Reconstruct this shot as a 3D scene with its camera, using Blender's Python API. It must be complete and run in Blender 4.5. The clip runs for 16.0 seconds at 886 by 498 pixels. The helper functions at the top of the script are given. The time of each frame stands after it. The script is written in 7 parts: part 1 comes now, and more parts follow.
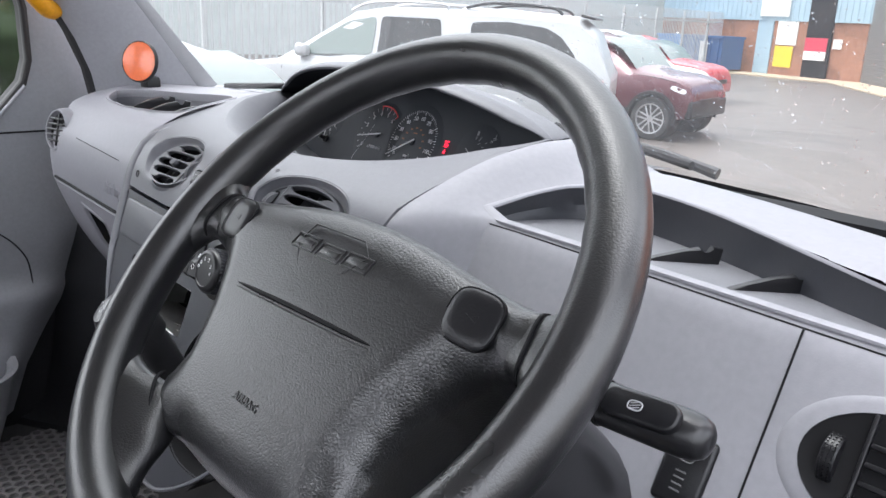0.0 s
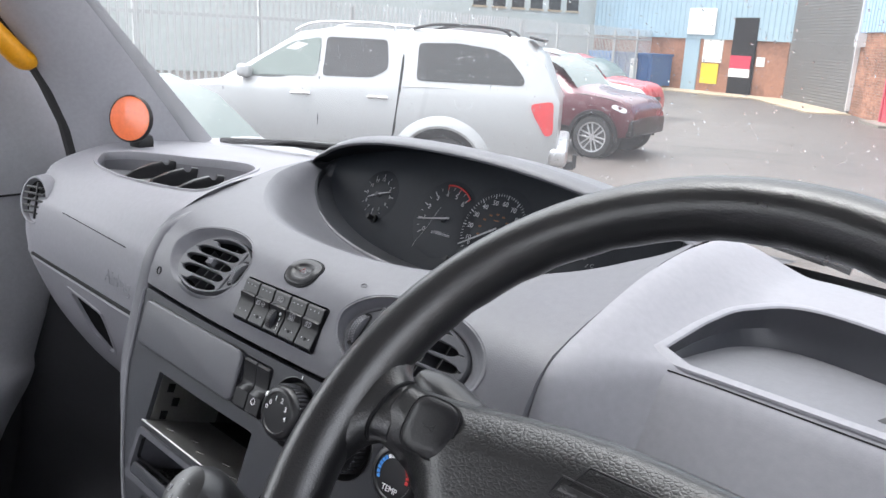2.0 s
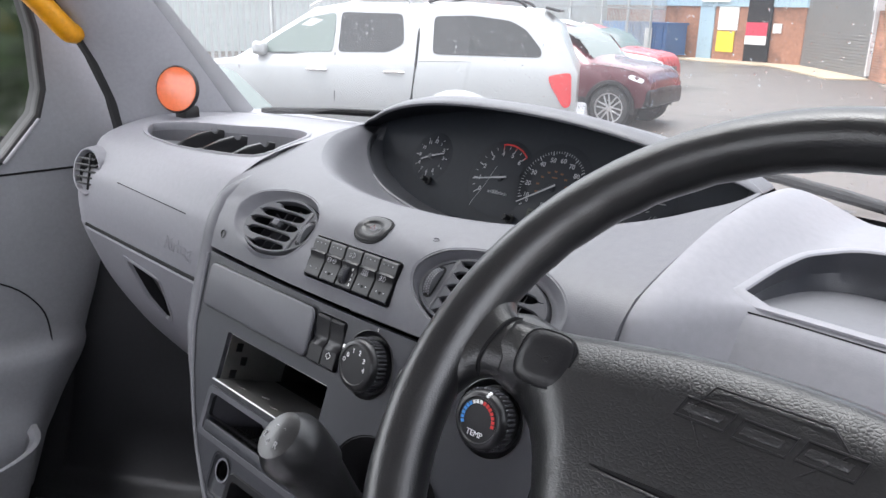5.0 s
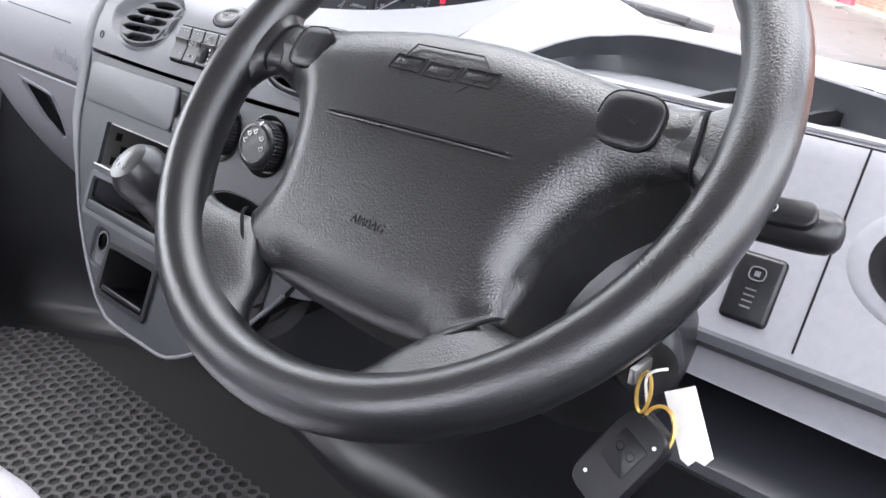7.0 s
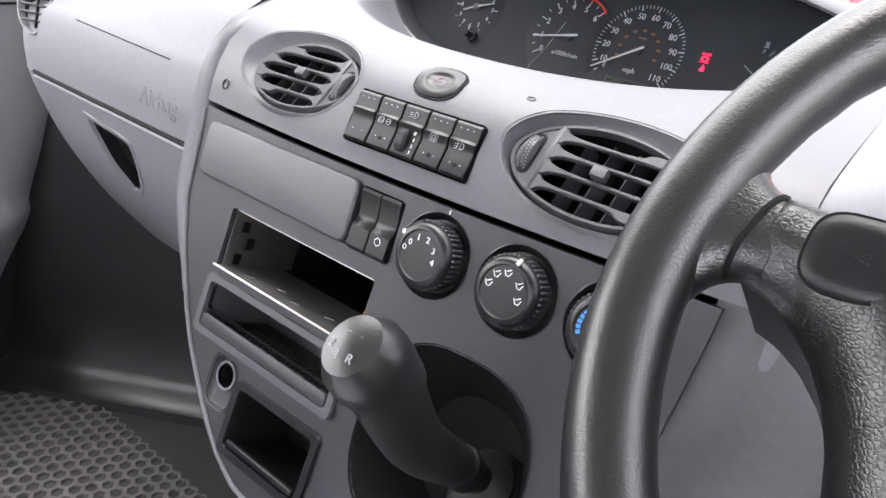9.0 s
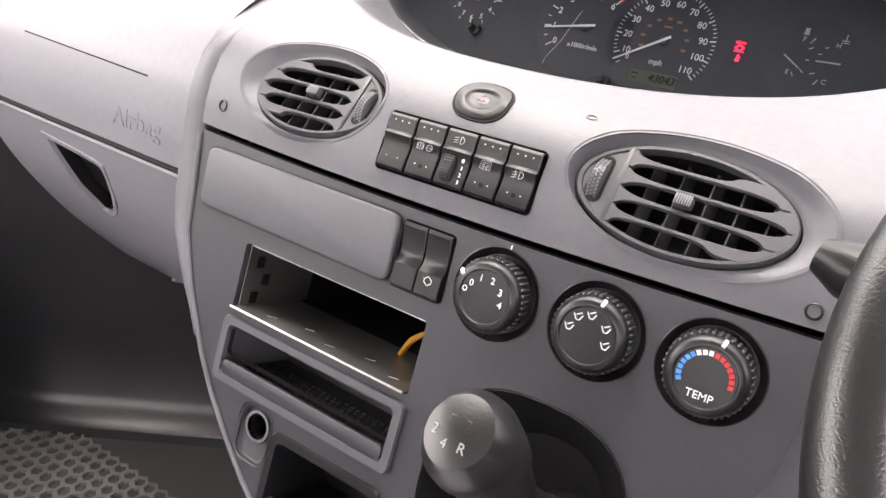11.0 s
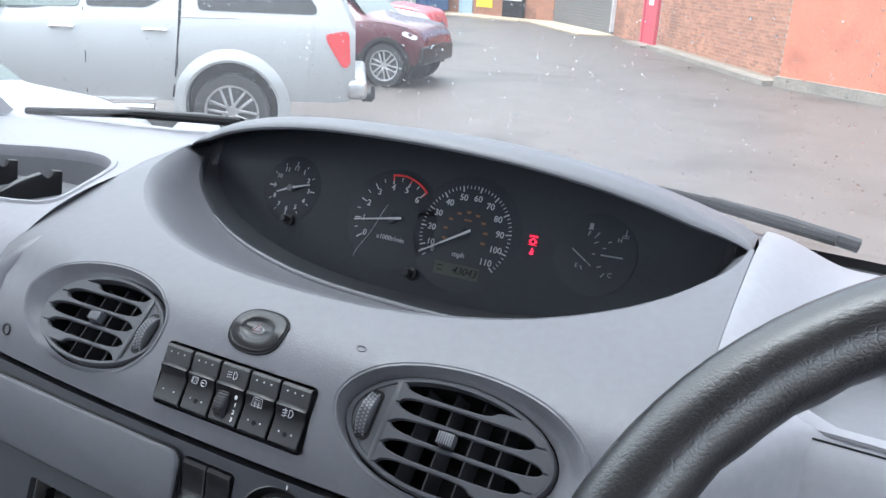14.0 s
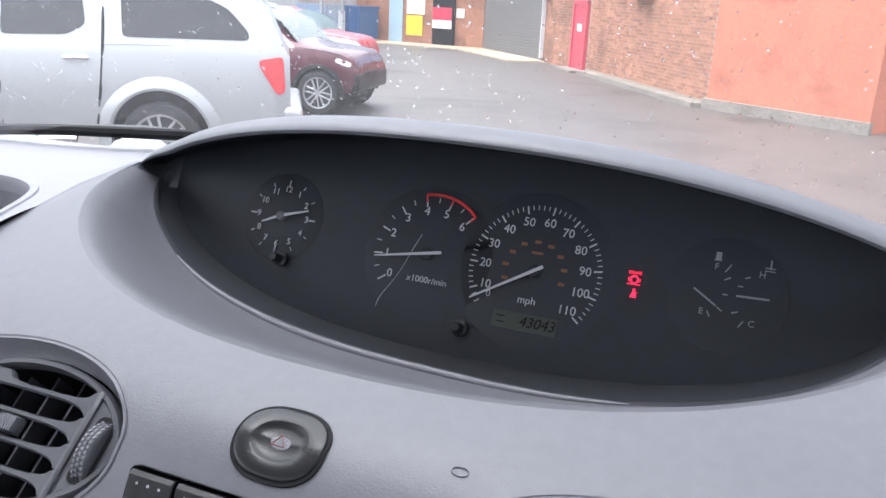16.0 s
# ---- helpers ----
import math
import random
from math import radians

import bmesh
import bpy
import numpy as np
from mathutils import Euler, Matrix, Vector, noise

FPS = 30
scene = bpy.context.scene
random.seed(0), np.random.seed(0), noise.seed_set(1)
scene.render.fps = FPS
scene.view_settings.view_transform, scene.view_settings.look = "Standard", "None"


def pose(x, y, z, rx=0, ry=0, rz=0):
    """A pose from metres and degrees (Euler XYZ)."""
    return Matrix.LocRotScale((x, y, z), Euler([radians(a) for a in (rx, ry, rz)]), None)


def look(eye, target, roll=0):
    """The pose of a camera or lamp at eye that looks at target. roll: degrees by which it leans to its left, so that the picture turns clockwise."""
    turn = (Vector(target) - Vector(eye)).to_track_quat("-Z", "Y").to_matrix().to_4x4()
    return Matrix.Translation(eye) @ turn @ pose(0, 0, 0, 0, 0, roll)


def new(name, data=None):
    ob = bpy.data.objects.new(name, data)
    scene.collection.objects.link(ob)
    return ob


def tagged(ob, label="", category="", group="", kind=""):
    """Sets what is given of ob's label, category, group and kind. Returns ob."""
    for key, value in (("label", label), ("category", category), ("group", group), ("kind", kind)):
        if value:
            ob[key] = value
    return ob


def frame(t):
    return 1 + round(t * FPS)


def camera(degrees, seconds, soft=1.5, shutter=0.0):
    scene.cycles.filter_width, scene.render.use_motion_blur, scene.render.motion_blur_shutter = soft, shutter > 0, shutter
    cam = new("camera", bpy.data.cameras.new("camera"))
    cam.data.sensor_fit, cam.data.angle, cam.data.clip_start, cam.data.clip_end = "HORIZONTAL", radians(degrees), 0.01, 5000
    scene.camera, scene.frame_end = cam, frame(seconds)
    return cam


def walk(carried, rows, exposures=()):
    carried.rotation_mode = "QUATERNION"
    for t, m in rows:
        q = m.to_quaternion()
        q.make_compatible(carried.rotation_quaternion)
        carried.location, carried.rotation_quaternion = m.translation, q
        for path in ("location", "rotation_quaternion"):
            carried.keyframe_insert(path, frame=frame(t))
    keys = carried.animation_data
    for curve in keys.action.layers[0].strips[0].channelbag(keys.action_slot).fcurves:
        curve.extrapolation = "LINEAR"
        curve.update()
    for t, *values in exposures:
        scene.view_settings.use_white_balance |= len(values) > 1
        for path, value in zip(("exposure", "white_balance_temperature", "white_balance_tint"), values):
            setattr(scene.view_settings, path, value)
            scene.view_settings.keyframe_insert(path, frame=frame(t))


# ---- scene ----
cam = camera(58.3, 16.0)
PATH = [
    (0, (0.035, -0.004, 1.819), (-1.385, 1.287, 1.255), 2.4),
    (0.5, (0.008, 0.0, 1.842), (-1.424, 1.289, 1.306), 2.7),
    (1, (-0.006, -0.005, 1.845), (-1.44, 1.285, 1.319), 2.4),
    (1.5, (-0.097, -0.003, 1.879), (-1.487, 1.332, 1.346), 2.0),
    (2, (-0.223, -0.012, 1.871), (-1.536, 1.403, 1.348), 2.7),
    (2.5, (-0.346, -0.004, 1.849), (-1.58, 1.477, 1.316), 2.8),
    (3, (-0.388, 0.012, 1.845), (-1.569, 1.531, 1.3), 2.7),
    (3.2, (-0.382, 0.012, 1.848), (-1.538, 1.549, 1.301), 2.8),
    (5.3, (-0.194, -0.065, 1.854), (-1.58, 1.25, 1.264), 0.8),
    (5.5, (-0.153, -0.06, 1.862), (-1.572, 1.214, 1.26), 0.7),
    (6, (-0.089, -0.044, 1.817), (-1.526, 1.185, 1.166), 1.2),
    (6.5, (-0.044, -0.064, 1.759), (-1.312, 1.286, 1.005), 2.4),
    (7, (-0.051, -0.104, 1.764), (-1.217, 1.319, 0.978), 3.8),
    (7.5, (-0.11, -0.081, 1.791), (-1.284, 1.338, 1.011), 4.9),
    (8, (-0.211, -0.054, 1.789), (-1.405, 1.351, 1.016), 5.5),
    (8.5, (-0.344, -0.037, 1.77), (-1.519, 1.376, 0.982), 5.9),
    (10.8, (-0.532, -0.022, 1.804), (-1.51, 1.465, 0.892), 4.0),
    (11, (-0.549, -0.029, 1.8), (-1.518, 1.465, 0.889), 3.9),
    (11.5, (-0.589, -0.052, 1.786), (-1.529, 1.47, 0.892), 3.3),
    (12, (-0.591, -0.032, 1.819), (-1.496, 1.516, 0.933), 3.0),
    (12.5, (-0.612, 0.04, 1.864), (-1.422, 1.679, 1.052), 1.4),
    (13, (-0.624, 0.107, 1.86), (-1.368, 1.803, 1.104), 0.7),
    (13.5, (-0.551, 0.082, 1.873), (-1.339, 1.766, 1.136), 1.3),
    (14, (-0.491, 0.054, 1.883), (-1.347, 1.734, 1.215), 2.9),
    (14.5, (-0.494, 0.033, 1.899), (-1.408, 1.714, 1.317), 2.8),
    (15, (-0.624, 0.13, 1.857), (-1.491, 1.836, 1.274), 2.5),
    (15.5, (-0.658, 0.18, 1.826), (-1.43, 1.925, 1.225), 2.5),
    (16, (-0.655, 0.189, 1.824), (-1.375, 1.957, 1.228), 2.6),
]
EXPOSURES = [(0.0, 2.91, 6300, 12), (3.0, 2.96, 6400, 12), (5.5, 3.03, 6350, 13), (6.0, 3.21, 6300, 13), (6.5, 3.46, 6300, 13), (7.0, 3.66, 6350, 14), (8.5, 3.79, 6500, 14), (11.0, 3.97, 7250, 19), (12.0, 3.94, 7250, 19),
             (12.5, 3.68, 7150, 18), (13.0, 3.30, 5900, 10), (13.5, 3.13, 5850, 8), (14.0, 3.03, 5900, 8), (14.5, 2.86, 6080, 11), (15.0, 2.88, 6120, 13), (16.0, 3.02, 6120, 14)]
walk(cam, [(t, look(eye, target, roll)) for t, eye, target, roll in PATH], EXPOSURES)

# ---- world, sun and large light ----
world = bpy.data.worlds.new("world")
scene.world = world
world.use_nodes = True
wt = world.node_tree
sky = wt.nodes.new("ShaderNodeTexSky")
sky.sky_type = "NISHITA"
sky.sun_disc = False
sky.sun_elevation, sky.sun_rotation = radians(74), radians(244)
sky.air_density, sky.dust_density, sky.ozone_density = 1.0, 4.0, 1.0
soft_sky = wt.nodes.new("ShaderNodeHueSaturation")
soft_sky.inputs["Saturation"].default_value = 0.18
wt.links.new(sky.outputs["Color"], soft_sky.inputs["Color"])
wt.links.new(soft_sky.outputs["Color"], wt.nodes["Background"].inputs["Color"])
wt.nodes["Background"].inputs["Strength"].default_value = 0.15
sun = new("sun", bpy.data.lights.new("sun", "SUN"))
sun.data.energy, sun.data.angle, sun.data.color = 0.5, radians(120), (1.0, 0.98, 0.95)
sun.matrix_world = look((-4, -2, 16), (0, 0, 0))

# ---- materials ----


def mat(name, color, rough=0.5, metal=0.0, bump=0.0, scale=400.0, var=0.12, vscale=9.0, kind="noise", coat=0.0, spec=0.5, piece=0.0, island=0.0, stain=0.0):
    """A procedural surface: base colour with broad stains and fine grain, and a fine relief."""
    m = bpy.data.materials.new(name)
    m.use_nodes = True
    t = m.node_tree
    b = t.nodes["Principled BSDF"]
    co = t.nodes.new("ShaderNodeTexCoord")
    n1, n2 = t.nodes.new("ShaderNodeTexNoise"), t.nodes.new("ShaderNodeTexNoise")
    n1.inputs["Scale"].default_value, n2.inputs["Scale"].default_value = vscale, vscale * 17
    n1.inputs["Detail"].default_value = 5
    for n in (n1, n2):
        t.links.new(co.outputs["Object"], n.inputs["Vector"])
    add = t.nodes.new("ShaderNodeMath")
    add.operation = "ADD"
    t.links.new(n1.outputs["Fac"], add.inputs[0])
    t.links.new(n2.outputs["Fac"], add.inputs[1])
    ramp = t.nodes.new("ShaderNodeMapRange")
    ramp.inputs["From Min"].default_value, ramp.inputs["From Max"].default_value = 0.65, 1.35
    ramp.inputs["To Min"].default_value, ramp.inputs["To Max"].default_value = 1 - var, 1 + var
    t.links.new(add.outputs[0], ramp.inputs["Value"])
    mul = t.nodes.new("ShaderNodeVectorMath")
    mul.operation = "SCALE"
    mul.inputs[0].default_value = color
    t.links.new(ramp.outputs[0], mul.inputs["Scale"])
    last = mul.outputs[0]
    if stain:
        blot, bm_ = t.nodes.new("ShaderNodeTexNoise"), t.nodes.new("ShaderNodeMapRange")
        blot.inputs["Scale"].default_value, blot.inputs["Detail"].default_value, blot.inputs["Distortion"].default_value = stain, 6, 0.6
        bm_.inputs["From Min"].default_value, bm_.inputs["From Max"].default_value = 0.54, 0.66
        bm_.inputs["To Min"].default_value, bm_.inputs["To Max"].default_value = 1.0, 0.66
        m3 = t.nodes.new("ShaderNodeVectorMath")
        m3.operation = "SCALE"
        t.links.new(co.outputs["Object"], blot.inputs["Vector"])
        t.links.new(blot.outputs["Fac"], bm_.inputs["Value"])
        t.links.new(last, m3.inputs[0])
        t.links.new(bm_.outputs[0], m3.inputs["Scale"])
        last = m3.outputs[0]
    if piece or island:
        info = t.nodes.new("ShaderNodeObjectInfo" if piece else "ShaderNodeNewGeometry")
        piece = piece or island
        pr = t.nodes.new("ShaderNodeMapRange")
        pr.inputs["To Min"].default_value, pr.inputs["To Max"].default_value = 1 - piece, 1 + piece
        t.links.new(info.outputs["Random Per Island" if island else "Random"], pr.inputs["Value"])
        m2 = t.nodes.new("ShaderNodeVectorMath")
        m2.operation = "SCALE"
        t.links.new(last, m2.inputs[0])
        t.links.new(pr.outputs[0], m2.inputs["Scale"])
        last = m2.outputs[0]
    t.links.new(last, b.inputs["Base Color"])
    rr = t.nodes.new("ShaderNodeMapRange")
    rr.inputs["To Min"].default_value, rr.inputs["To Max"].default_value = max(0.03, rough - 0.08), min(1, rough + 0.08)
    t.links.new(n1.outputs["Fac"], rr.inputs["Value"])
    t.links.new(rr.outputs[0], b.inputs["Roughness"])
    b.inputs["Metallic"].default_value = metal
    b.inputs["Coat Weight"].default_value = coat
    b.inputs["Specular IOR Level"].default_value = spec
    if bump:
        if kind == "leather":
            tex = t.nodes.new("ShaderNodeTexVoronoi")
            tex.feature = "DISTANCE_TO_EDGE"
            warp = t.nodes.new("ShaderNodeTexNoise")
            warp.inputs["Scale"].default_value = scale * 0.35
            mix = t.nodes.new("ShaderNodeVectorMath")
            mix.operation = "MULTIPLY_ADD"
            mix.inputs[1].default_value = (0.0020,) * 3
            t.links.new(co.outputs["Object"], warp.inputs["Vector"])
            t.links.new(warp.outputs["Color"], mix.inputs[0])
            t.links.new(co.outputs["Object"], mix.inputs[2])
            stretch = t.nodes.new("ShaderNodeVectorMath")
            stretch.operation = "MULTIPLY"
            stretch.inputs[1].default_value = (0.70, 1.0, 1.0)
            t.links.new(mix.outputs[0], stretch.inputs[0])
            t.links.new(stretch.outputs[0], tex.inputs["Vector"])
            tex.inputs["Scale"].default_value = scale
            cap = t.nodes.new("ShaderNodeMapRange")
            cap.inputs["From Max"].default_value = 0.22
            t.links.new(tex.outputs["Distance"], cap.inputs["Value"])
            height = cap.outputs[0]
        else:
            tex = t.nodes.new("ShaderNodeTexNoise")
            tex.inputs["Scale"].default_value, tex.inputs["Detail"].default_value = scale, 3
            t.links.new(co.outputs["Object"], tex.inputs["Vector"])
            height = tex.outputs["Fac"]
        bp = t.nodes.new("ShaderNodeBump")
        bp.inputs["Strength"].default_value = bump
        bp.inputs["Distance"].default_value = (0.0009 if kind == "leather" else 0.0006) if scale > 100 else 0.01
        t.links.new(height, bp.inputs["Height"])
        t.links.new(bp.outputs[0], b.inputs["Normal"])
    return m


def glow(name, color, strength):
    m = bpy.data.materials.new(name)
    m.use_nodes = True
    b = m.node_tree.nodes["Principled BSDF"]
    b.inputs["Base Color"].default_value = (*color, 1)
    b.inputs["Emission Color"].default_value = (*color, 1)
    b.inputs["Emission Strength"].default_value = strength
    return m


def glass(name, tint=(1, 1, 1), gloss=0.02):
    m = bpy.data.materials.new(name)
    m.use_nodes = True
    t = m.node_tree
    t.nodes.remove(t.nodes["Principled BSDF"])
    out = t.nodes["Material Output"]
    clear, shine, mix, fr, pw, mr = (t.nodes.new(k) for k in ("ShaderNodeBsdfTransparent", "ShaderNodeBsdfGlossy", "ShaderNodeMixShader", "ShaderNodeLayerWeight", "ShaderNodeMath", "ShaderNodeMapRange"))
    clear.inputs["Color"].default_value = (*tint, 1)
    shine.inputs["Roughness"].default_value = gloss
    pw.operation = "POWER"
    pw.inputs[1].default_value = 4.0
    mr.inputs["To Min"].default_value, mr.inputs["To Max"].default_value = 0.03, 0.6
    t.links.new(fr.outputs["Facing"], pw.inputs[0])
    t.links.new(pw.outputs[0], mr.inputs["Value"])
    t.links.new(mr.outputs[0], mix.inputs[0])
    t.links.new(clear.outputs[0], mix.inputs[1])
    t.links.new(shine.outputs[0], mix.inputs[2])
    t.links.new(mix.outputs[0], out.inputs["Surface"])
    return m


DASH = mat("dash_plastic", (0.221, 0.219, 0.240), 0.52, bump=0.16, scale=900, var=0.06, spec=0.35)
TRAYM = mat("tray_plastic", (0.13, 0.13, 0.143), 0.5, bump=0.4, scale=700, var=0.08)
POD = mat("pod_plastic", (0.108, 0.1085, 0.121), 0.43, bump=0.3, scale=900, var=0.07, spec=0.45)
# Lower console plastic; also paints shade on the tray wall and parcel shelf.
PODLOW = mat("console_and_shade_plastic", (0.031, 0.0325, 0.039), 0.40, bump=0.3, scale=900, var=0.07)
COVER = mat("cover_plastic", (0.076, 0.077, 0.087), 0.42, bump=0.3, scale=900, var=0.07)
DOORM = mat("door_card_plastic", (0.245, 0.247, 0.265), 0.5, bump=0.4, scale=700, var=0.08)
TRIM = mat("trim_plastic", (0.36, 0.36, 0.385), 0.55, bump=0.4, scale=700, var=0.07)
LEATHER = mat("pad_leather", (0.0062, 0.0064, 0.0073), 0.31, bump=0.15, scale=520, var=0.15, kind="leather", spec=0.95)
RIMSKIN = mat("rim_leather", (0.0062, 0.0064, 0.0073), 0.30, bump=0.10, scale=520, var=0.2, kind="leather", spec=0.95)
SMOOTHBLACK = mat("smooth_black_plastic", (0.012, 0.012, 0.0135), 0.30, bump=0.15, scale=900, spec=0.5)
BLACK = mat("black_plastic", (0.009, 0.009, 0.0105), 0.34, bump=0.2, scale=800, spec=0.4)
SILVERGREY = mat("worn_grey_plastic", (0.15, 0.15, 0.165), 0.4, bump=0.2, scale=900, var=0.1)
VENTM = mat("vent_plastic", (0.047, 0.048, 0.055), 0.42, bump=0.2, scale=900, var=0.07)
SATIN = mat("switch_plastic", (0.008, 0.008, 0.0095), 0.32, bump=0.2, scale=800, spec=0.4)
WELL = mat("footwell_plastic", (0.011, 0.0115, 0.0135), 0.32, bump=0.2, scale=300, var=0.2, spec=0.5)
# Near-black for joints and blades; in hollows and recesses it paints the shade.
VOID = mat("black_and_hollow_shade", (0.005, 0.005, 0.006), 0.7, spec=0.2)
RUBBER = mat("rubber", (0.02, 0.02, 0.021), 0.7, bump=0.3, scale=500)
STEEL = mat("zinc_steel", (0.42, 0.42, 0.41), 0.42, metal=1.0, var=0.1, vscale=30)
CHROME = mat("chrome", (0.75, 0.75, 0.76), 0.12, metal=1.0)
WHITE = mat("white_print", (0.8, 0.8, 0.8), 0.5, var=0.03)
GREYPRINT = mat("grey_print", (0.35, 0.35, 0.37), 0.5, var=0.03)
REDPRINT = mat("red_print", (0.55, 0.03, 0.03), 0.5)
AMBERPRINT = mat("amber_print", (0.16, 0.06, 0.02), 0.5)
BLUEPRINT = mat("blue_print", (0.05, 0.25, 0.65), 0.5)
DIAL = mat("dial_face", (0.018, 0.0215, 0.028), 0.5, var=0.1, spec=0.35)
# The hood is pod plastic; this near-black paints the shade beneath it.
HOODSHADE = mat("hood_shade", (0.0065, 0.008, 0.012), 0.75, var=0.1, spec=0.15)
# Darkened pod plastic: shade of the bowl's inner step and corners.
BOWLSHADE = mat("bowl_shade", (0.035, 0.037, 0.043), 0.38, bump=0.2, scale=900, var=0.07)
LCD = mat("lcd_glass", (0.040, 0.046, 0.036), 0.3)
DIALPRINT = mat("dial_print", (0.42, 0.42, 0.44), 0.5, var=0.03)
DIMPRINT = mat("dim_print", (0.20, 0.20, 0.21), 0.5)
FADED = mat("faded_print", (0.10, 0.10, 0.105), 0.5)
FADEDRED = mat("faded_red_print", (0.16, 0.012, 0.012), 0.5)
LAMPRED = glow("warning_red", (0.85, 0.015, 0.05), 0.35)
YELLOW = mat("yellow_plastic", (0.78, 0.34, 0.008), 0.35, bump=0.1, scale=500)
CABLE = mat("cable_sheath", (0.42, 0.19, 0.012), 0.45, var=0.1)
ORANGE = mat("orange_disc", (0.85, 0.17, 0.05), 0.22, var=0.1, coat=0.6)
KNOB = mat("worn_knob", (0.013, 0.013, 0.014), 0.32, bump=0.22, scale=520, var=0.3, vscale=30, spec=0.8)
MAT = mat("floor_mat", (0.085, 0.081, 0.083), 0.6, bump=0.6, scale=260, var=0.25, vscale=6)
SEAT = mat("seat_cover", (0.72, 0.70, 0.74), 0.35, bump=0.3, scale=60, var=0.05)
PAPER = mat("paper_tag", (0.8, 0.79, 0.75), 0.7, var=0.05)
BRASS = mat("gold_ring", (0.7, 0.45, 0.12), 0.3, metal=0.7)
GLASS = glass("clear_glass", (0.64, 0.655, 0.65))
MIRROR = mat("mirror", (0.7, 0.72, 0.72), 0.03, metal=1.0, var=0.0)
HEADLINER = mat("headliner", (0.50, 0.50, 0.50), 0.9, bump=0.3, scale=300)
WETPAINT = mat("wet_body_paint", (0.40, 0.41, 0.42), 0.16, coat=0.7, var=0.12, vscale=6, bump=0.12, scale=140)
WHITEPAINT = mat("white_body", (0.62, 0.63, 0.64), 0.25, coat=0.5, var=0.03)

# ---- building helpers ----


def finish(bm, angle=38.0, weld=True):
    if weld:
        bmesh.ops.remove_doubles(bm, verts=bm.verts, dist=1e-5)
    bmesh.ops.recalc_face_normals(bm, faces=bm.faces)
    lim = radians(angle)
    for f in bm.faces:
        f.smooth = True
    for e in bm.edges:
        e.smooth = len(e.link_faces) != 2 or e.calc_face_angle(0.0) < lim


def part(name, bm, material, parent=None, label="", angle=38.0, weld=True):
    """Links a bmesh as one mesh object under a thing or a part."""
    finish(bm, angle, weld)
    me = bpy.data.meshes.new(name)
    bm.to_mesh(me)
    bm.free()
    me.materials.append(material)
    ob = new(name, me)
    if parent is not None:
        ob.parent = parent
        ob.matrix_parent_inverse = parent.matrix_basis.inverted()
    if label:
        tagged(ob, label)
    return ob


def thing(name, label, category, at=(0, 0, 0), group="", kind=""):
    ob = new(name)
    ob.location = at
    ob.empty_display_size = 0.05
    return tagged(ob, label, category, group, kind)


def join(*bms):
    out = bmesh.new()
    for b in bms:
        me = bpy.data.meshes.new("tmp")
        b.to_mesh(me)
        out.from_mesh(me)
        bpy.data.meshes.remove(me)
        b.free()
    return out


def moved(bm, m):
    bm.transform(m)
    return bm


def skin(rows, loop=False, close=False):
    """A sheet through rows of points; loop closes each row, close joins the last row to the first."""
    bm = bmesh.new()
    vs = [[bm.verts.new(p) for p in r] for r in rows]
    n = len(rows[0])
    for j in range(len(rows) - (0 if close else 1)):
        a, b = vs[j], vs[(j + 1) % len(rows)]
        for i in range(n - (0 if loop else 1)):
            q = [a[i], a[(i + 1) % n], b[(i + 1) % n], b[i]]
            bm.faces.new(q)
    return bm


def capped(rows):
    bm = skin(rows, loop=True)
    bm.verts.ensure_lookup_table()
    n = len(rows[0])
    bm.faces.new(bm.verts[:n])
    bm.faces.new(bm.verts[-n:])
    return bm


def thick(rows, t=0.012, way=None):
    """A sheet with thickness: rows are offset along their normals (or a fixed way)."""
    front = [[Vector(p) for p in r] for r in rows]
    nj, ni = len(front), len(front[0])
    back = []
    for j in range(nj):
        row = []
        for i in range(ni):
            if way is not None:
                d = Vector(way)
            else:
                du = front[j][min(i + 1, ni - 1)] - front[j][max(i - 1, 0)]
                dv = front[min(j + 1, nj - 1)][i] - front[max(j - 1, 0)][i]
                d = du.cross(dv).normalized() * -t
            row.append(front[j][i] + d)
        back.append(row)
    bm = bmesh.new()
    f = [[bm.verts.new(p) for p in r] for r in front]
    b = [[bm.verts.new(p) for p in r] for r in back]
    for j in range(nj - 1):
        for i in range(ni - 1):
            bm.faces.new((f[j][i], f[j][i + 1], f[j + 1][i + 1], f[j + 1][i]))
            bm.faces.new((b[j][i], b[j + 1][i], b[j + 1][i + 1], b[j][i + 1]))
    for j in range(nj - 1):
        bm.faces.new((f[j][0], f[j + 1][0], b[j + 1][0], b[j][0]))
        bm.faces.new((f[j][-1], b[j][-1], b[j + 1][-1], f[j + 1][-1]))
    for i in range(ni - 1):
        bm.faces.new((f[0][i], b[0][i], b[0][i + 1], f[0][i + 1]))
        bm.faces.new((f[-1][i], f[-1][i + 1], b[-1][i + 1], b[-1][i]))
    return bm


def ring(a, b=None, n=24, power=2.0, z=0.0, turn=0.0, cx=0.0, cy=0.0):
    b = a if b is None else b
    out = []
    for k in range(n):
        w = 2 * math.pi * k / n
        c, s = math.cos(w), math.sin(w)
        x, y = a * math.copysign(abs(c) ** (2 / power), c), b * math.copysign(abs(s) ** (2 / power), s)
        out.append(Vector((cx + x * math.cos(turn) - y * math.sin(turn), cy + x * math.sin(turn) + y * math.cos(turn), z)))
    return out


def rings(m, *levels):
    """A closed form through outlines stacked along local z."""
    return moved(capped([list(r) for r in levels]), m)


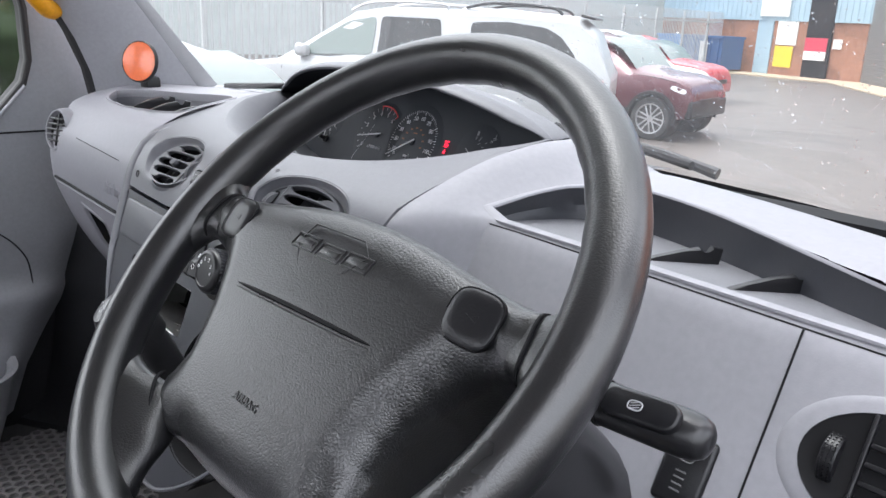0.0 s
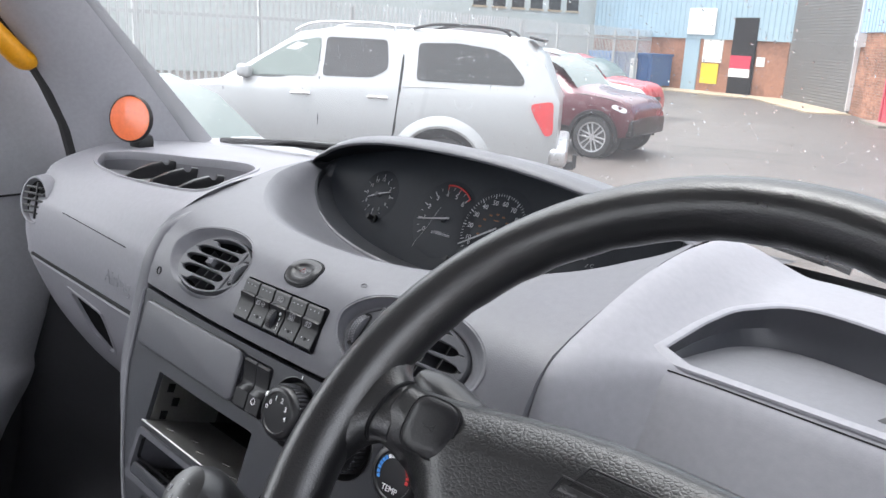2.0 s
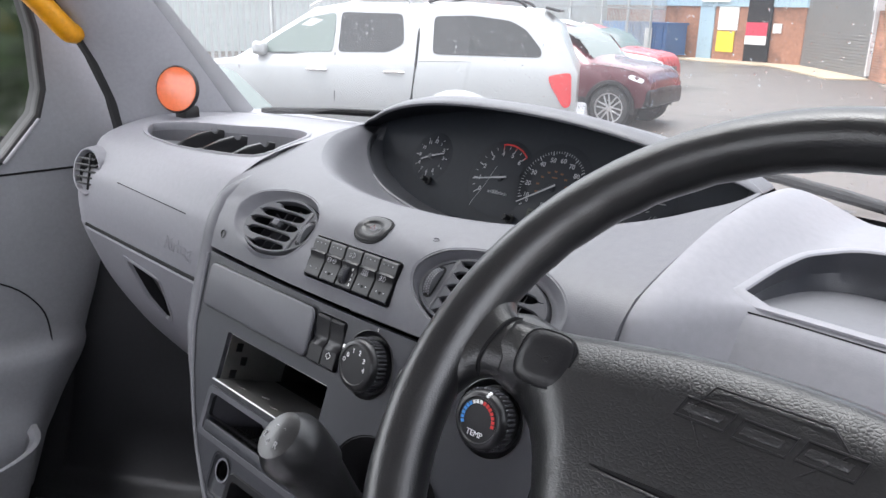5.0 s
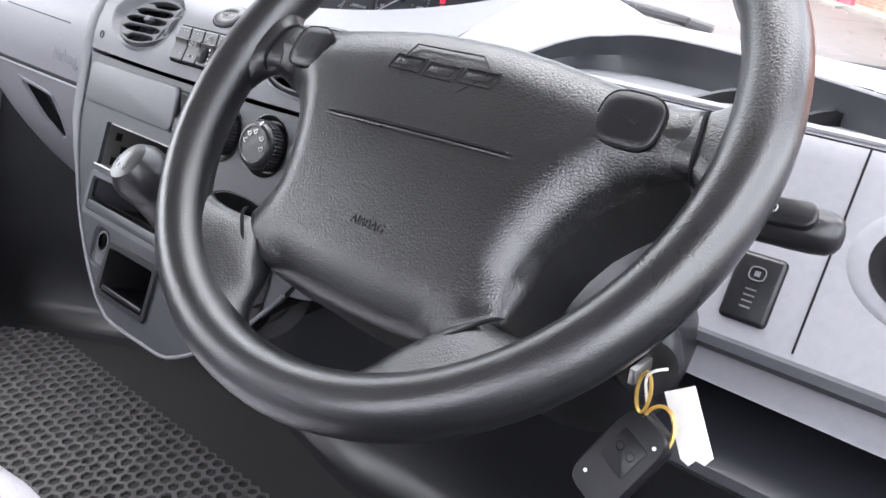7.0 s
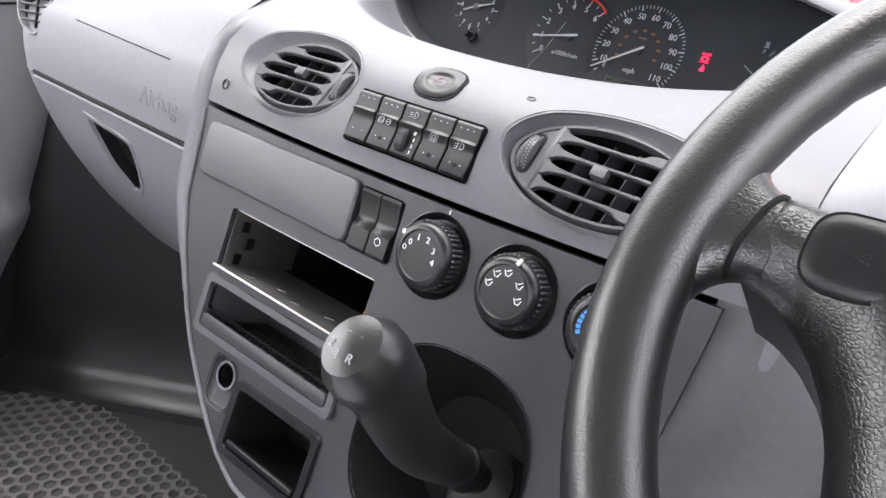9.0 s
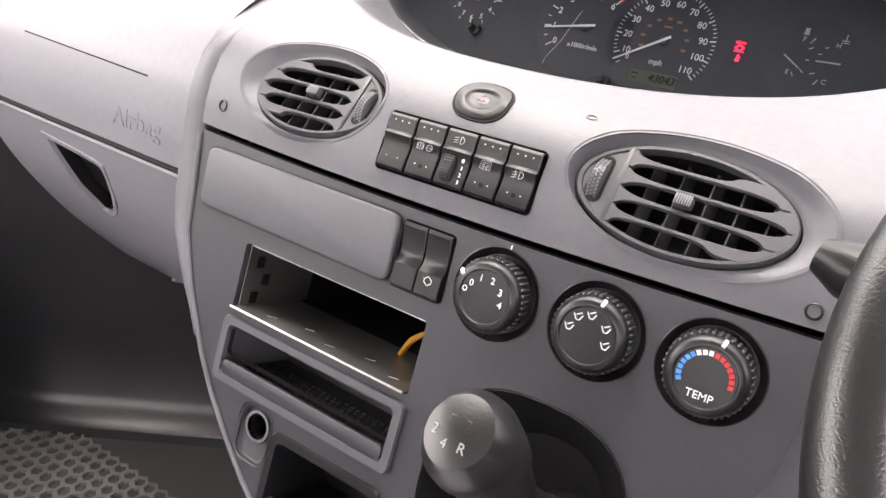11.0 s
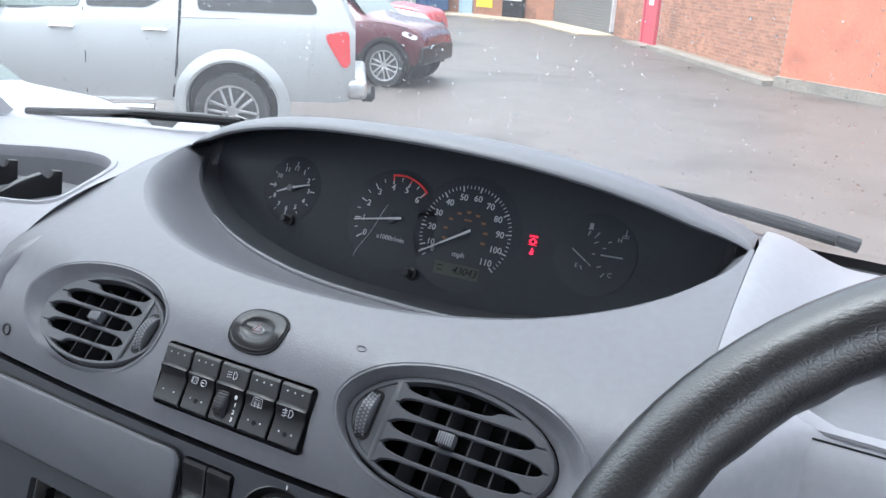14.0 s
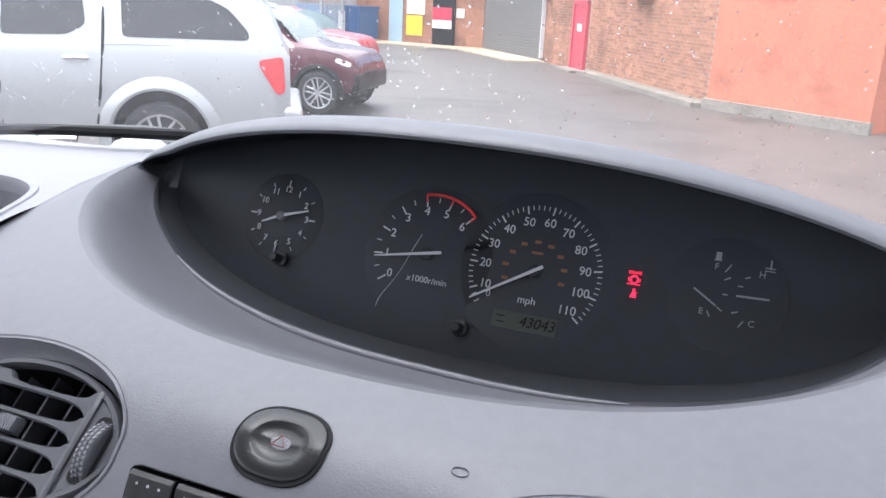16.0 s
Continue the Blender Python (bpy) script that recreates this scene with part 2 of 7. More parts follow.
def slab(poly, h, m=None, bevel=0.0, seg=2, z0=0.0):
    """A flat polygon (x, y) with height h and rounded top edges."""
    bm = bmesh.new()
    lo = [bm.verts.new((p[0], p[1], z0)) for p in poly]
    hi = [bm.verts.new((p[0], p[1], z0 + h)) for p in poly]
    top = bm.faces.new(hi)
    bm.faces.new(lo[::-1])
    for i in range(len(poly)):
        k = (i + 1) % len(poly)
        bm.faces.new((lo[i], lo[k], hi[k], hi[i]))
    if bevel:
        bmesh.ops.bevel(bm, geom=list(top.edges), offset=bevel, segments=seg, affect="EDGES", profile=0.5)
    if m is not None:
        bm.transform(m)
    return bm


def rbox(sx, sy, sz, m=None, bevel=0.004, seg=2):
    bm = bmesh.new()
    bmesh.ops.create_cube(bm, size=1.0)
    bm.transform(Matrix.Diagonal((sx, sy, sz, 1)))
    if bevel:
        bmesh.ops.bevel(bm, geom=list(bm.edges), offset=bevel, segments=seg, affect="EDGES", profile=0.5)
    if m is not None:
        bm.transform(m)
    return bm


def lathe(profile, m=None, n=32):
    """A turned form round local z from (radius, height) pairs."""
    rows = [[Vector((max(r, 1e-4) * math.cos(2 * math.pi * k / n), max(r, 1e-4) * math.sin(2 * math.pi * k / n), h)) for k in range(n)] for r, h in profile]
    bm = capped(rows)
    if m is not None:
        bm.transform(m)
    return bm


def tube(pts, rad, n=12, closed=False, flat=1.0):
    """A round rod along points; rad is a number or one for each point."""
    pts = [Vector(p) for p in pts]
    k = len(pts)
    rad = [rad] * k if isinstance(rad, (int, float)) else rad
    rows, up = [], None
    for i in range(k):
        d = (pts[(i + 1) % k] - pts[i - 1]) if closed else (pts[min(i + 1, k - 1)] - pts[max(i - 1, 0)])
        d.normalize()
        if up is None:
            up = Vector((0, 0, 1)) if abs(d.z) < 0.9 else Vector((1, 0, 0))
        side = d.cross(up).normalized()
        up = side.cross(d).normalized()
        rows.append([pts[i] + rad[i] * (math.cos(a) * side + flat * math.sin(a) * up) for a in (2 * math.pi * q / n for q in range(n))])
    return skin(rows, loop=True, close=True) if closed else capped(rows)


def curve(pts, n):
    """n points on a smooth line through pts."""
    pts = [Vector(p) for p in pts]
    out = []
    for i in range(n):
        s = i / (n - 1) * (len(pts) - 1)
        k = min(int(s), len(pts) - 2)
        f = s - k
        p0, p1, p2, p3 = pts[max(k - 1, 0)], pts[k], pts[k + 1], pts[min(k + 2, len(pts) - 1)]
        out.append(0.5 * ((2 * p1) + (p2 - p0) * f + (2 * p0 - 5 * p1 + 4 * p2 - p3) * f * f + (3 * p1 - p0 - 3 * p2 + p3) * f ** 3))
    return out


def snap(bm, poly, reach):
    """Draws the open edge of a sheet onto a closed line (x, y), so that a hole in it is smooth."""
    pts = [Vector((p[0], p[1])) for p in poly]
    done = {v for e in bm.edges if len(e.link_faces) == 1 for v in e.verts}
    for v in done:
        q, best = Vector(v.co.xy), None
        for a, b in zip(pts, pts[1:] + pts[:1]):
            d = b - a
            f = min(1.0, max(0.0, (q - a).dot(d) / max(d.length_squared, 1e-12)))
            c = a + d * f
            if best is None or (c - q).length < best[0]:
                best = ((c - q).length, c)
        if best[0] < reach:
            v.co.x, v.co.y = best[1]


def cut(ob, *cutters):
    """Takes the cutters' forms out of ob for good."""
    for bm in cutters:
        bmesh.ops.recalc_face_normals(bm, faces=bm.faces)
        me = bpy.data.meshes.new("cutter")
        bm.to_mesh(me)
        bm.free()
        tool = new("cutter", me)
        mod = ob.modifiers.new("cut", "BOOLEAN")
        mod.object, mod.operation, mod.solver = tool, "DIFFERENCE", "EXACT"
        dg = bpy.context.evaluated_depsgraph_get()
        dg.update()
        done = bpy.data.meshes.new_from_object(ob.evaluated_get(dg), depsgraph=dg)
        ob.modifiers.remove(mod)
        old, ob.data = ob.data, done
        bpy.data.meshes.remove(old)
        bpy.data.objects.remove(tool)
        bpy.data.meshes.remove(me)
    bm = bmesh.new()
    bm.from_mesh(ob.data)
    finish(bm, 32, False)
    bm.to_mesh(ob.data)
    bm.free()
    return ob


def lettering(name, text, size, m, material, parent, depth=0.0003, align="CENTER", slant=0.0):
    cu = bpy.data.curves.new(name, "FONT")
    cu.body, cu.size, cu.align_x, cu.align_y, cu.extrude, cu.shear, cu.resolution_u = text, size, align, "CENTER", depth, slant, 3
    tmp = new(name, cu)
    dg = bpy.context.evaluated_depsgraph_get()
    dg.update()
    me = bpy.data.meshes.new_from_object(tmp.evaluated_get(dg), depsgraph=dg)
    bpy.data.objects.remove(tmp)
    bpy.data.curves.remove(cu)
    me.transform(m)
    me.materials.clear()
    me.materials.append(material)
    ob = new(name, me)
    ob.parent = parent
    ob.matrix_parent_inverse = parent.matrix_basis.inverted()
    return ob


def frame_of(o, ex, n):
    """A pose at o with local x near ex and local z along n."""
    n = Vector(n).normalized()
    ex = Vector(ex)
    ex = (ex - n * ex.dot(n)).normalized()
    ey = n.cross(ex)
    m = Matrix((ex, ey, n)).transposed().to_4x4()
    m.translation = o
    return m


def lerp_table(v, xs, ys):
    return float(np.interp(v, xs, ys))

# ---- the van: centre console ----
XC = -0.829          # middle of the dashboard
PROF_Z = (1.20, 1.29, 1.36, 1.44, 1.50, 1.556, 1.587, 1.605, 1.624, 1.640, 1.648, 1.655, 1.672, 1.684, 1.692)
PROF_Y = (0.262, 0.294, 0.322, 0.353, 0.376, 0.395, 0.404, 0.412, 0.424, 0.443, 0.463, 0.484, 0.550, 0.600, 0.672)


def face_y(u, z):
    return lerp_table(z, PROF_Z, PROF_Y) + 0.012 * (u / 0.27) ** 2


def face_p(u, z, out=0.0):
    p = Vector((XC + u, face_y(u, z), z))
    return p + out * face_n(u, z) if out else p


def face_n(u, z, h=0.006):
    a = Vector((XC + u, face_y(u, z - h), z - h))
    b = Vector((XC + u, face_y(u, z + h), z + h))
    du = Vector((0.02, face_y(u + 0.01, z) - face_y(u - 0.01, z), 0))
    return du.cross(b - a).normalized()


def face_m(u, z, h=0.012, out=0.0):
    return frame_of(face_p(u, z) + out * face_n(u, z, h), (1, 0, 0), face_n(u, z, h))


def inner_half(z):
    return lerp_table(z, (1.282, 1.286, 1.298, 1.314, 1.332, 1.362, 1.388, 1.435, 1.477, 1.55, 1.57), (0.03, 0.065, 0.094, 0.119, 0.142, 0.176, 0.20, 0.233, 0.254, 0.262, 0.263))


console = thing("centre_console", "grey plastic centre console with vents, switches and heater knobs", "console", (XC, 0.4, 1.3))

LIP_N = 61
LIP_S = [math.sin(math.pi / 2 * (k / (LIP_N - 1) * 2 - 1)) for k in range(LIP_N)]


def lip_y(u):
    q = min(1.0, abs(u) / 0.285)
    return 0.484 + 0.188 * (1 - math.sqrt(max(0.0, 1 - q ** 2.3)))


def lip_p(u):
    y = lip_y(u)
    return Vector((XC + u, y, lerp_table(y, PROF_Y, PROF_Z)))


# upper shell: from the seam up to the lip of the instrument bowl
rows = []
for z in (1.5685, 1.578, 1.587, 1.596, 1.605, 1.6145, 1.624, 1.632, 1.640, 1.648):
    rows.append([face_p(0.289 * s, z) for s in LIP_S])
for f in (0.12, 0.3, 0.5, 0.7, 0.88, 1.0):
    row = []
    for s in LIP_S:
        u = 0.289 * s
        y0 = face_y(u, 1.648)
        y1 = max(lip_y(u), y0 + 0.004)
        y = y0 + (y1 - y0) * f
        row.append(Vector((XC + u, y, lerp_table(y - 0.012 * (u / 0.27) ** 2 * (1 - f), PROF_Y, PROF_Z))))
    rows.append(row)
shell = part("upper_shell", thick(rows, 0.010), POD, console)

VENTS = ((-0.1535, 1.6225, 1, 0.0755), (0.162, 1.619, -1, 0.082))
VB = 0.0415


def deep(m, outline, depth=0.12, front=0.03):
    return rings(m, [p + Vector((0, 0, front)) for p in outline], [p - Vector((0, 0, depth)) for p in outline])


def rrect(w, h, r=0.006, cx=0.0, cy=0.0, n=4):
    out = []
    for qx, qy, a0 in ((1, 1, 0), (-1, 1, 90), (-1, -1, 180), (1, -1, 270)):
        for k in range(n + 1):
            a = radians(a0 + 90 * k / n)
            out.append(Vector((cx + qx * (w / 2 - r) + r * math.cos(a), cy + qy * (h / 2 - r) + r * math.sin(a), 0)))
    return out


SWM = face_m(0.0005, 1.6035, 0.018)
cut(shell, *[deep(face_m(u, z, 0.03), ring(va, VB, 40)) for u, z, _, va in VENTS], deep(SWM, rrect(0.130, 0.0445, 0.004), 0.02))

# lower panel
rows = []
for z in [1.283, 1.288, 1.298, 1.310, 1.325, 1.345, 1.365, 1.39, 1.42, 1.45, 1.48, 1.51, 1.54, 1.5635]:
    w = inner_half(z)
    rows.append([face_p(w * s, z) for s in np.linspace(-1, 1, 41)])
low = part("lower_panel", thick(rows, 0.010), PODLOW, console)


def flat_m(u, z, h=0.025):
    return face_m(u, z, h)


CAGE = flat_m(-0.085, 1.4655, 0.03)
SHELF = flat_m(-0.085, 1.4065, 0.03)
POCKET = flat_m(-0.045, 1.335, 0.03)
LIGHT = flat_m(-0.123, 1.353, 0.02)
PAIR = flat_m(-0.006, 1.531, 0.02)
GEARHOLE = flat_m(0.112, 1.40, 0.03)
KNOB_U = (0.056, 0.130, 0.203)
cut(low, deep(CAGE, rrect(0.190, 0.058, 0.003)), deep(SHELF, rrect(0.186, 0.050, 0.005)), deep(POCKET, rrect(0.105, 0.062, 0.006)),
    deep(LIGHT, rrect(0.034, 0.046, 0.01), 0.03), deep(PAIR, rrect(0.046, 0.052, 0.004), 0.02), deep(GEARHOLE, ring(0.073, 0.078, 36, 2.6)), *[deep(face_m(u, 1.5275, 0.03), ring(0.0325, n=40), 0.008) for u in KNOB_U])

# rounded surround along the passenger edge of the console
for sg in (-1,):
    path = []
    for z in np.linspace(1.648, 1.40, 34):
        w = inner_half(z) if z < 1.57 else 0.263
        band = lerp_table(z, (1.30, 1.42, 1.50, 1.60, 1.630, 1.648), (0.004, 0.006, 0.014, 0.013, 0.011, 0.003))
        path.append((z, w, band))
    rows = []
    for z, w, band in path:
        c = face_p(sg * (w + band), z)
        nrm = face_n(sg * w, z)
        row = []
        for k in range(9):
            a = math.pi * k / 8
            row.append(c + Vector((sg * -math.cos(a) * band, 0, 0)) + nrm * (math.sin(a) * min(band * 0.6, 0.006) - 0.002))
        row.append(row[-1] + Vector((sg * 0.002, 0.06, 0)))
        row.append(row[0] + Vector((0, 0.06, 0)))
        rows.append(row)
    part("surround", capped(rows), POD, console, "lighter rounded edge of the console")
# the base edge joining both sides
edge_line = [face_p(-inner_half(z) - 0.002, z, 0.001) for z in np.linspace(1.56, 1.286, 40)] + [face_p(u, 1.2835, 0.001) for u in np.linspace(-0.05, 0.05, 9)] + [face_p(inner_half(z) + 0.001, z, 0.001) for z in np.linspace(1.286, 1.40, 16)]
part("edge_rim", tube(edge_line, 0.0023, 8), POD, console, "thin rim round the console's lower edge")
# dark casing behind the panel
rows = []
for z in np.linspace(1.29, 1.56, 12):
    w = inner_half(max(z, 1.30))
    rows.append([Vector((XC + x, face_y(x, z) + 0.02 + d, z)) for x, d in ((-w, 0), (-w - 0.0, 0.22), (w, 0.22), (w, 0))])
part("casing", skin(rows), VOID, console)


def drop_to_shell(p, n):
    """The point of the curved shell that lies from p along n."""
    lo, hi = -0.03, 0.03
    for _ in range(24):
        t = (lo + hi) / 2
        q = p + n * t
        if q.y < face_y(q.x - XC, q.z):
            hi = t
        else:
            lo = t
    return p + n * lo


# vents
for u, z, side, VA in VENTS:
    m = face_m(u, z, 0.03)
    n = (m.to_3x3() @ Vector((0, 0, 1))).normalized()
    back = m.inverted()
    ia, ib = VA * 0.855, VB * 0.875
    ox, oy = side * (VA - ia) * 0.55, -(VB - ib) * 0.45
    lip_ring = [back @ (drop_to_shell(m @ p, n) + n * 0.0007) for p in ring(VA + 0.0022, VB + 0.0022, 56)]
    foot = ring(ia + 0.0012, ib + 0.0012, 56, z=-0.0125, cx=ox, cy=oy)
    levels = [lip_ring]
    for f, d in ((0.06, 0.02), (0.20, 0.14), (0.38, 0.36), (0.56, 0.62), (0.76, 0.86), (1.0, 1.0)):
        levels.append([Vector((a.x + (b.x - a.x) * f, a.y + (b.y - a.y) * f, a.z + (b.z - a.z) * d)) for a, b in zip(lip_ring, foot)])
    levels.append([p + Vector((0, 0, -0.006)) for p in foot])
    vent = part("air_vent", moved(skin(levels, loop=True), m), POD, console, "oval swivelling air vent")
    bmat = m @ pose(ox, oy, 0)
    # Shade inside the vent is in the box's near-black colour.
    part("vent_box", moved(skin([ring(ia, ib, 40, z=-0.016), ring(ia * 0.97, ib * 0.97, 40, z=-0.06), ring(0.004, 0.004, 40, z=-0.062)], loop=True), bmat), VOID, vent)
    dx = side * ia * 0.60
    # barrel plate: rim, divider and bars between the long openings
    part("barrel_rim", moved(skin([ring(ia, ib, 56, z=-0.016), ring(ia, ib, 56, z=-0.0095), ring(ia - 0.0012, ib - 0.0012, 56, z=-0.0078), ring(ia - 0.0042, ib - 0.0030, 56, z=-0.0078), ring(ia - 0.0050, ib - 0.0036, 56, z=-0.0088), ring(ia - 0.0052, ib - 0.0038, 56, z=-0.015)], loop=True), bmat), VENTM, vent)
    hd = ib * math.sqrt(1 - (dx / ia) ** 2)
    part("divider", rbox(0.0045, 2 * hd - 0.003, 0.007, bmat @ pose(dx, 0, -0.0106), 0.0015), VENTM, vent)
    pitch, gap = 2 * (ib - 0.003) / 5, 0.0051

    def reach(v):
        return (ia - 0.003) * math.sqrt(max(0.0, 1 - (v / (ib - 0.002)) ** 2))

    def opening(q, x):
        """Half height of opening q at x."""
        v = (q - 2) * pitch
        far = reach(abs(v) + 0.3 * pitch) - 0.004
        x0, x1 = (-far, dx - 0.004) if side > 0 else (dx + 0.004, far)
        xn = (x - (x0 + x1) / 2) / ((x1 - x0) / 2)
        return gap * math.sqrt(1 - abs(xn) ** 4.5) if abs(xn) < 1 else 0.0

    for q in range(4):
        v0, v1 = (q - 2) * pitch, (q - 1) * pitch
        far = reach(min(abs(v0), abs(v1)))
        x0, x1 = (-far, dx) if side > 0 else (dx, far)
        lower, upper = [], []
        for k in range(41):
            x = x0 + (x1 - x0) * (1 - math.cos(math.pi * k / 40)) / 2
            top_v = ib * math.sqrt(max(0.0, 1 - (x / (ia - 0.002)) ** 2)) - 0.001
            a, b = v0 + opening(q, x), v1 - opening(q + 1, x)
            lower.append((x, max(-top_v, min(top_v - 0.0002, a))))
            upper.append((x, min(top_v, max(-top_v + 0.0002, b))))
        bars = [[Vector((x, y, -0.0088)) for x, y in lower], [Vector((x, y + 0.0009, -0.0076)) for x, y in lower], [Vector((x, y - 0.0009, -0.0076)) for x, y in upper], [Vector((x, y, -0.0088)) for x, y in upper], [Vector((x, y - 0.0006, -0.0125)) for x, y in upper], [Vector((x, y + 0.0006, -0.0125)) for x, y in lower]]
        part("slat", moved(skin(bars, close=True), bmat), VENTM, vent, "", 40)
    for k in range(5):
        x = (-ia * 0.74 + k * ia * 0.28) * side
        hh = ib * math.sqrt(max(0.05, 1 - (x / ia) ** 2)) - 0.003
        part("vane", rbox(0.0012, 2 * hh, 0.018, bmat @ pose(x, 0, -0.034, 0, 12 * side, 0), 0.0), VENTM, vent)
    tab = part("tab", rbox(0.0120, 0.0085, 0.008, bmat @ pose(-0.02 * ia * side, 0.0, -0.0062), 0.002, 2), VENTM, vent, "small ribbed tab on the slats")
    part("tab_ribs", join(*[rbox(0.0008, 0.0070, 0.0010, bmat @ pose(-0.02 * ia * side + 0.0016 * i, 0.0, -0.0022), 0.0002) for i in range(-3, 4)]), SILVERGREY, tab)
    # thumbwheel with raised dots on a satin cheek
    ck = [p for p in ring(ia - 0.0015, ib - 0.0015, 72) if p.x * side > abs(dx)]
    ck.sort(key=lambda p: math.atan2(p.y, p.x * side) * side)
    part("cheek", slab(ck, 0.004, bmat @ pose(0, 0, -0.0128), 0.0), VENTM, vent)
    part("wheel_slot", slab(rrect(0.0125, 0.0330, 0.004), 0.0010, bmat @ pose(side * ia * 0.79, 0, -0.0092), 0.0), VOID, vent)
    tw = part("thumbwheel", moved(lathe([(0.0, -0.0045), (0.0165, -0.0045), (0.0178, -0.0035), (0.0178, 0.0035), (0.0165, 0.0045), (0.0, 0.0045)], None, 40), bmat @ pose(side * ia * 0.79, 0, -0.0200, 0, 90, 0)), VENTM, vent)
    dots = [moved(rbox(0.0013, 0.0013, 0.0012, None, 0.0), bmat @ pose(side * ia * 0.79, 0, -0.0200) @ Matrix.Rotation(radians(a + 4 * (i % 2)), 4, "X") @ pose(x, 0, 0.0179)) for a in range(-56, 60, 8) for i, x in enumerate((-0.0026, 0, 0.0026))]
    part("grip_dots", join(*dots), SILVERGREY, tw)

# hazard switch
m = face_m(-0.0005, 1.6395, 0.012, 0.0005) @ Matrix.Diagonal((0.86, 1.0, 1, 1))
HZN = (m.to_3x3() @ Vector((0, 0, 1))).normalized()


def on_shell(a, b, h, power=2.5):
    """An oval on the console's curved shell, lifted by h."""
    return [drop_to_shell(m @ p, HZN) + HZN * h for p in ring(a, b, 44, power)]


HZ_LEVELS = ((0.0246, 0.0166, -0.004, 2.5), (0.0246, 0.0166, 0.0014, 2.5), (0.0240, 0.0161, 0.0022, 2.5), (0.0228, 0.0151, 0.0025, 2.4), (0.0196, 0.0124, 0.0026, 2.3), (0.0166, 0.0100, 0.0025, 2.1), (0.0156, 0.0092, 0.0022, 2.1), (0.0144, 0.0082, 0.0012, 2.0), (0.0110, 0.0060, 0.0006, 2.0), (0.006, 0.003, 0.0, 2.0), (0.0004, 0.0003, -0.0001, 2.0))
hz = part("hazard_switch", skin([on_shell(*lv) for lv in HZ_LEVELS], loop=True), BLACK, console, "black oval hazard warning switch with a dished middle")
part("gap_ring", skin([on_shell(0.0262, 0.0180, -0.001), on_shell(0.0264, 0.0182, 0.0012), on_shell(0.0240, 0.0160, 0.0012)], loop=True), VOID, hz)
tri_pts = [m @ Vector((0.0042 * math.cos(radians(a)), 0.0036 * math.sin(radians(a)) - 0.0004, 0.0008)) for a in (90, 210, 330)]
part("warning_triangle", tube(tri_pts, 0.00035, 5, closed=True), FADEDRED, hz)

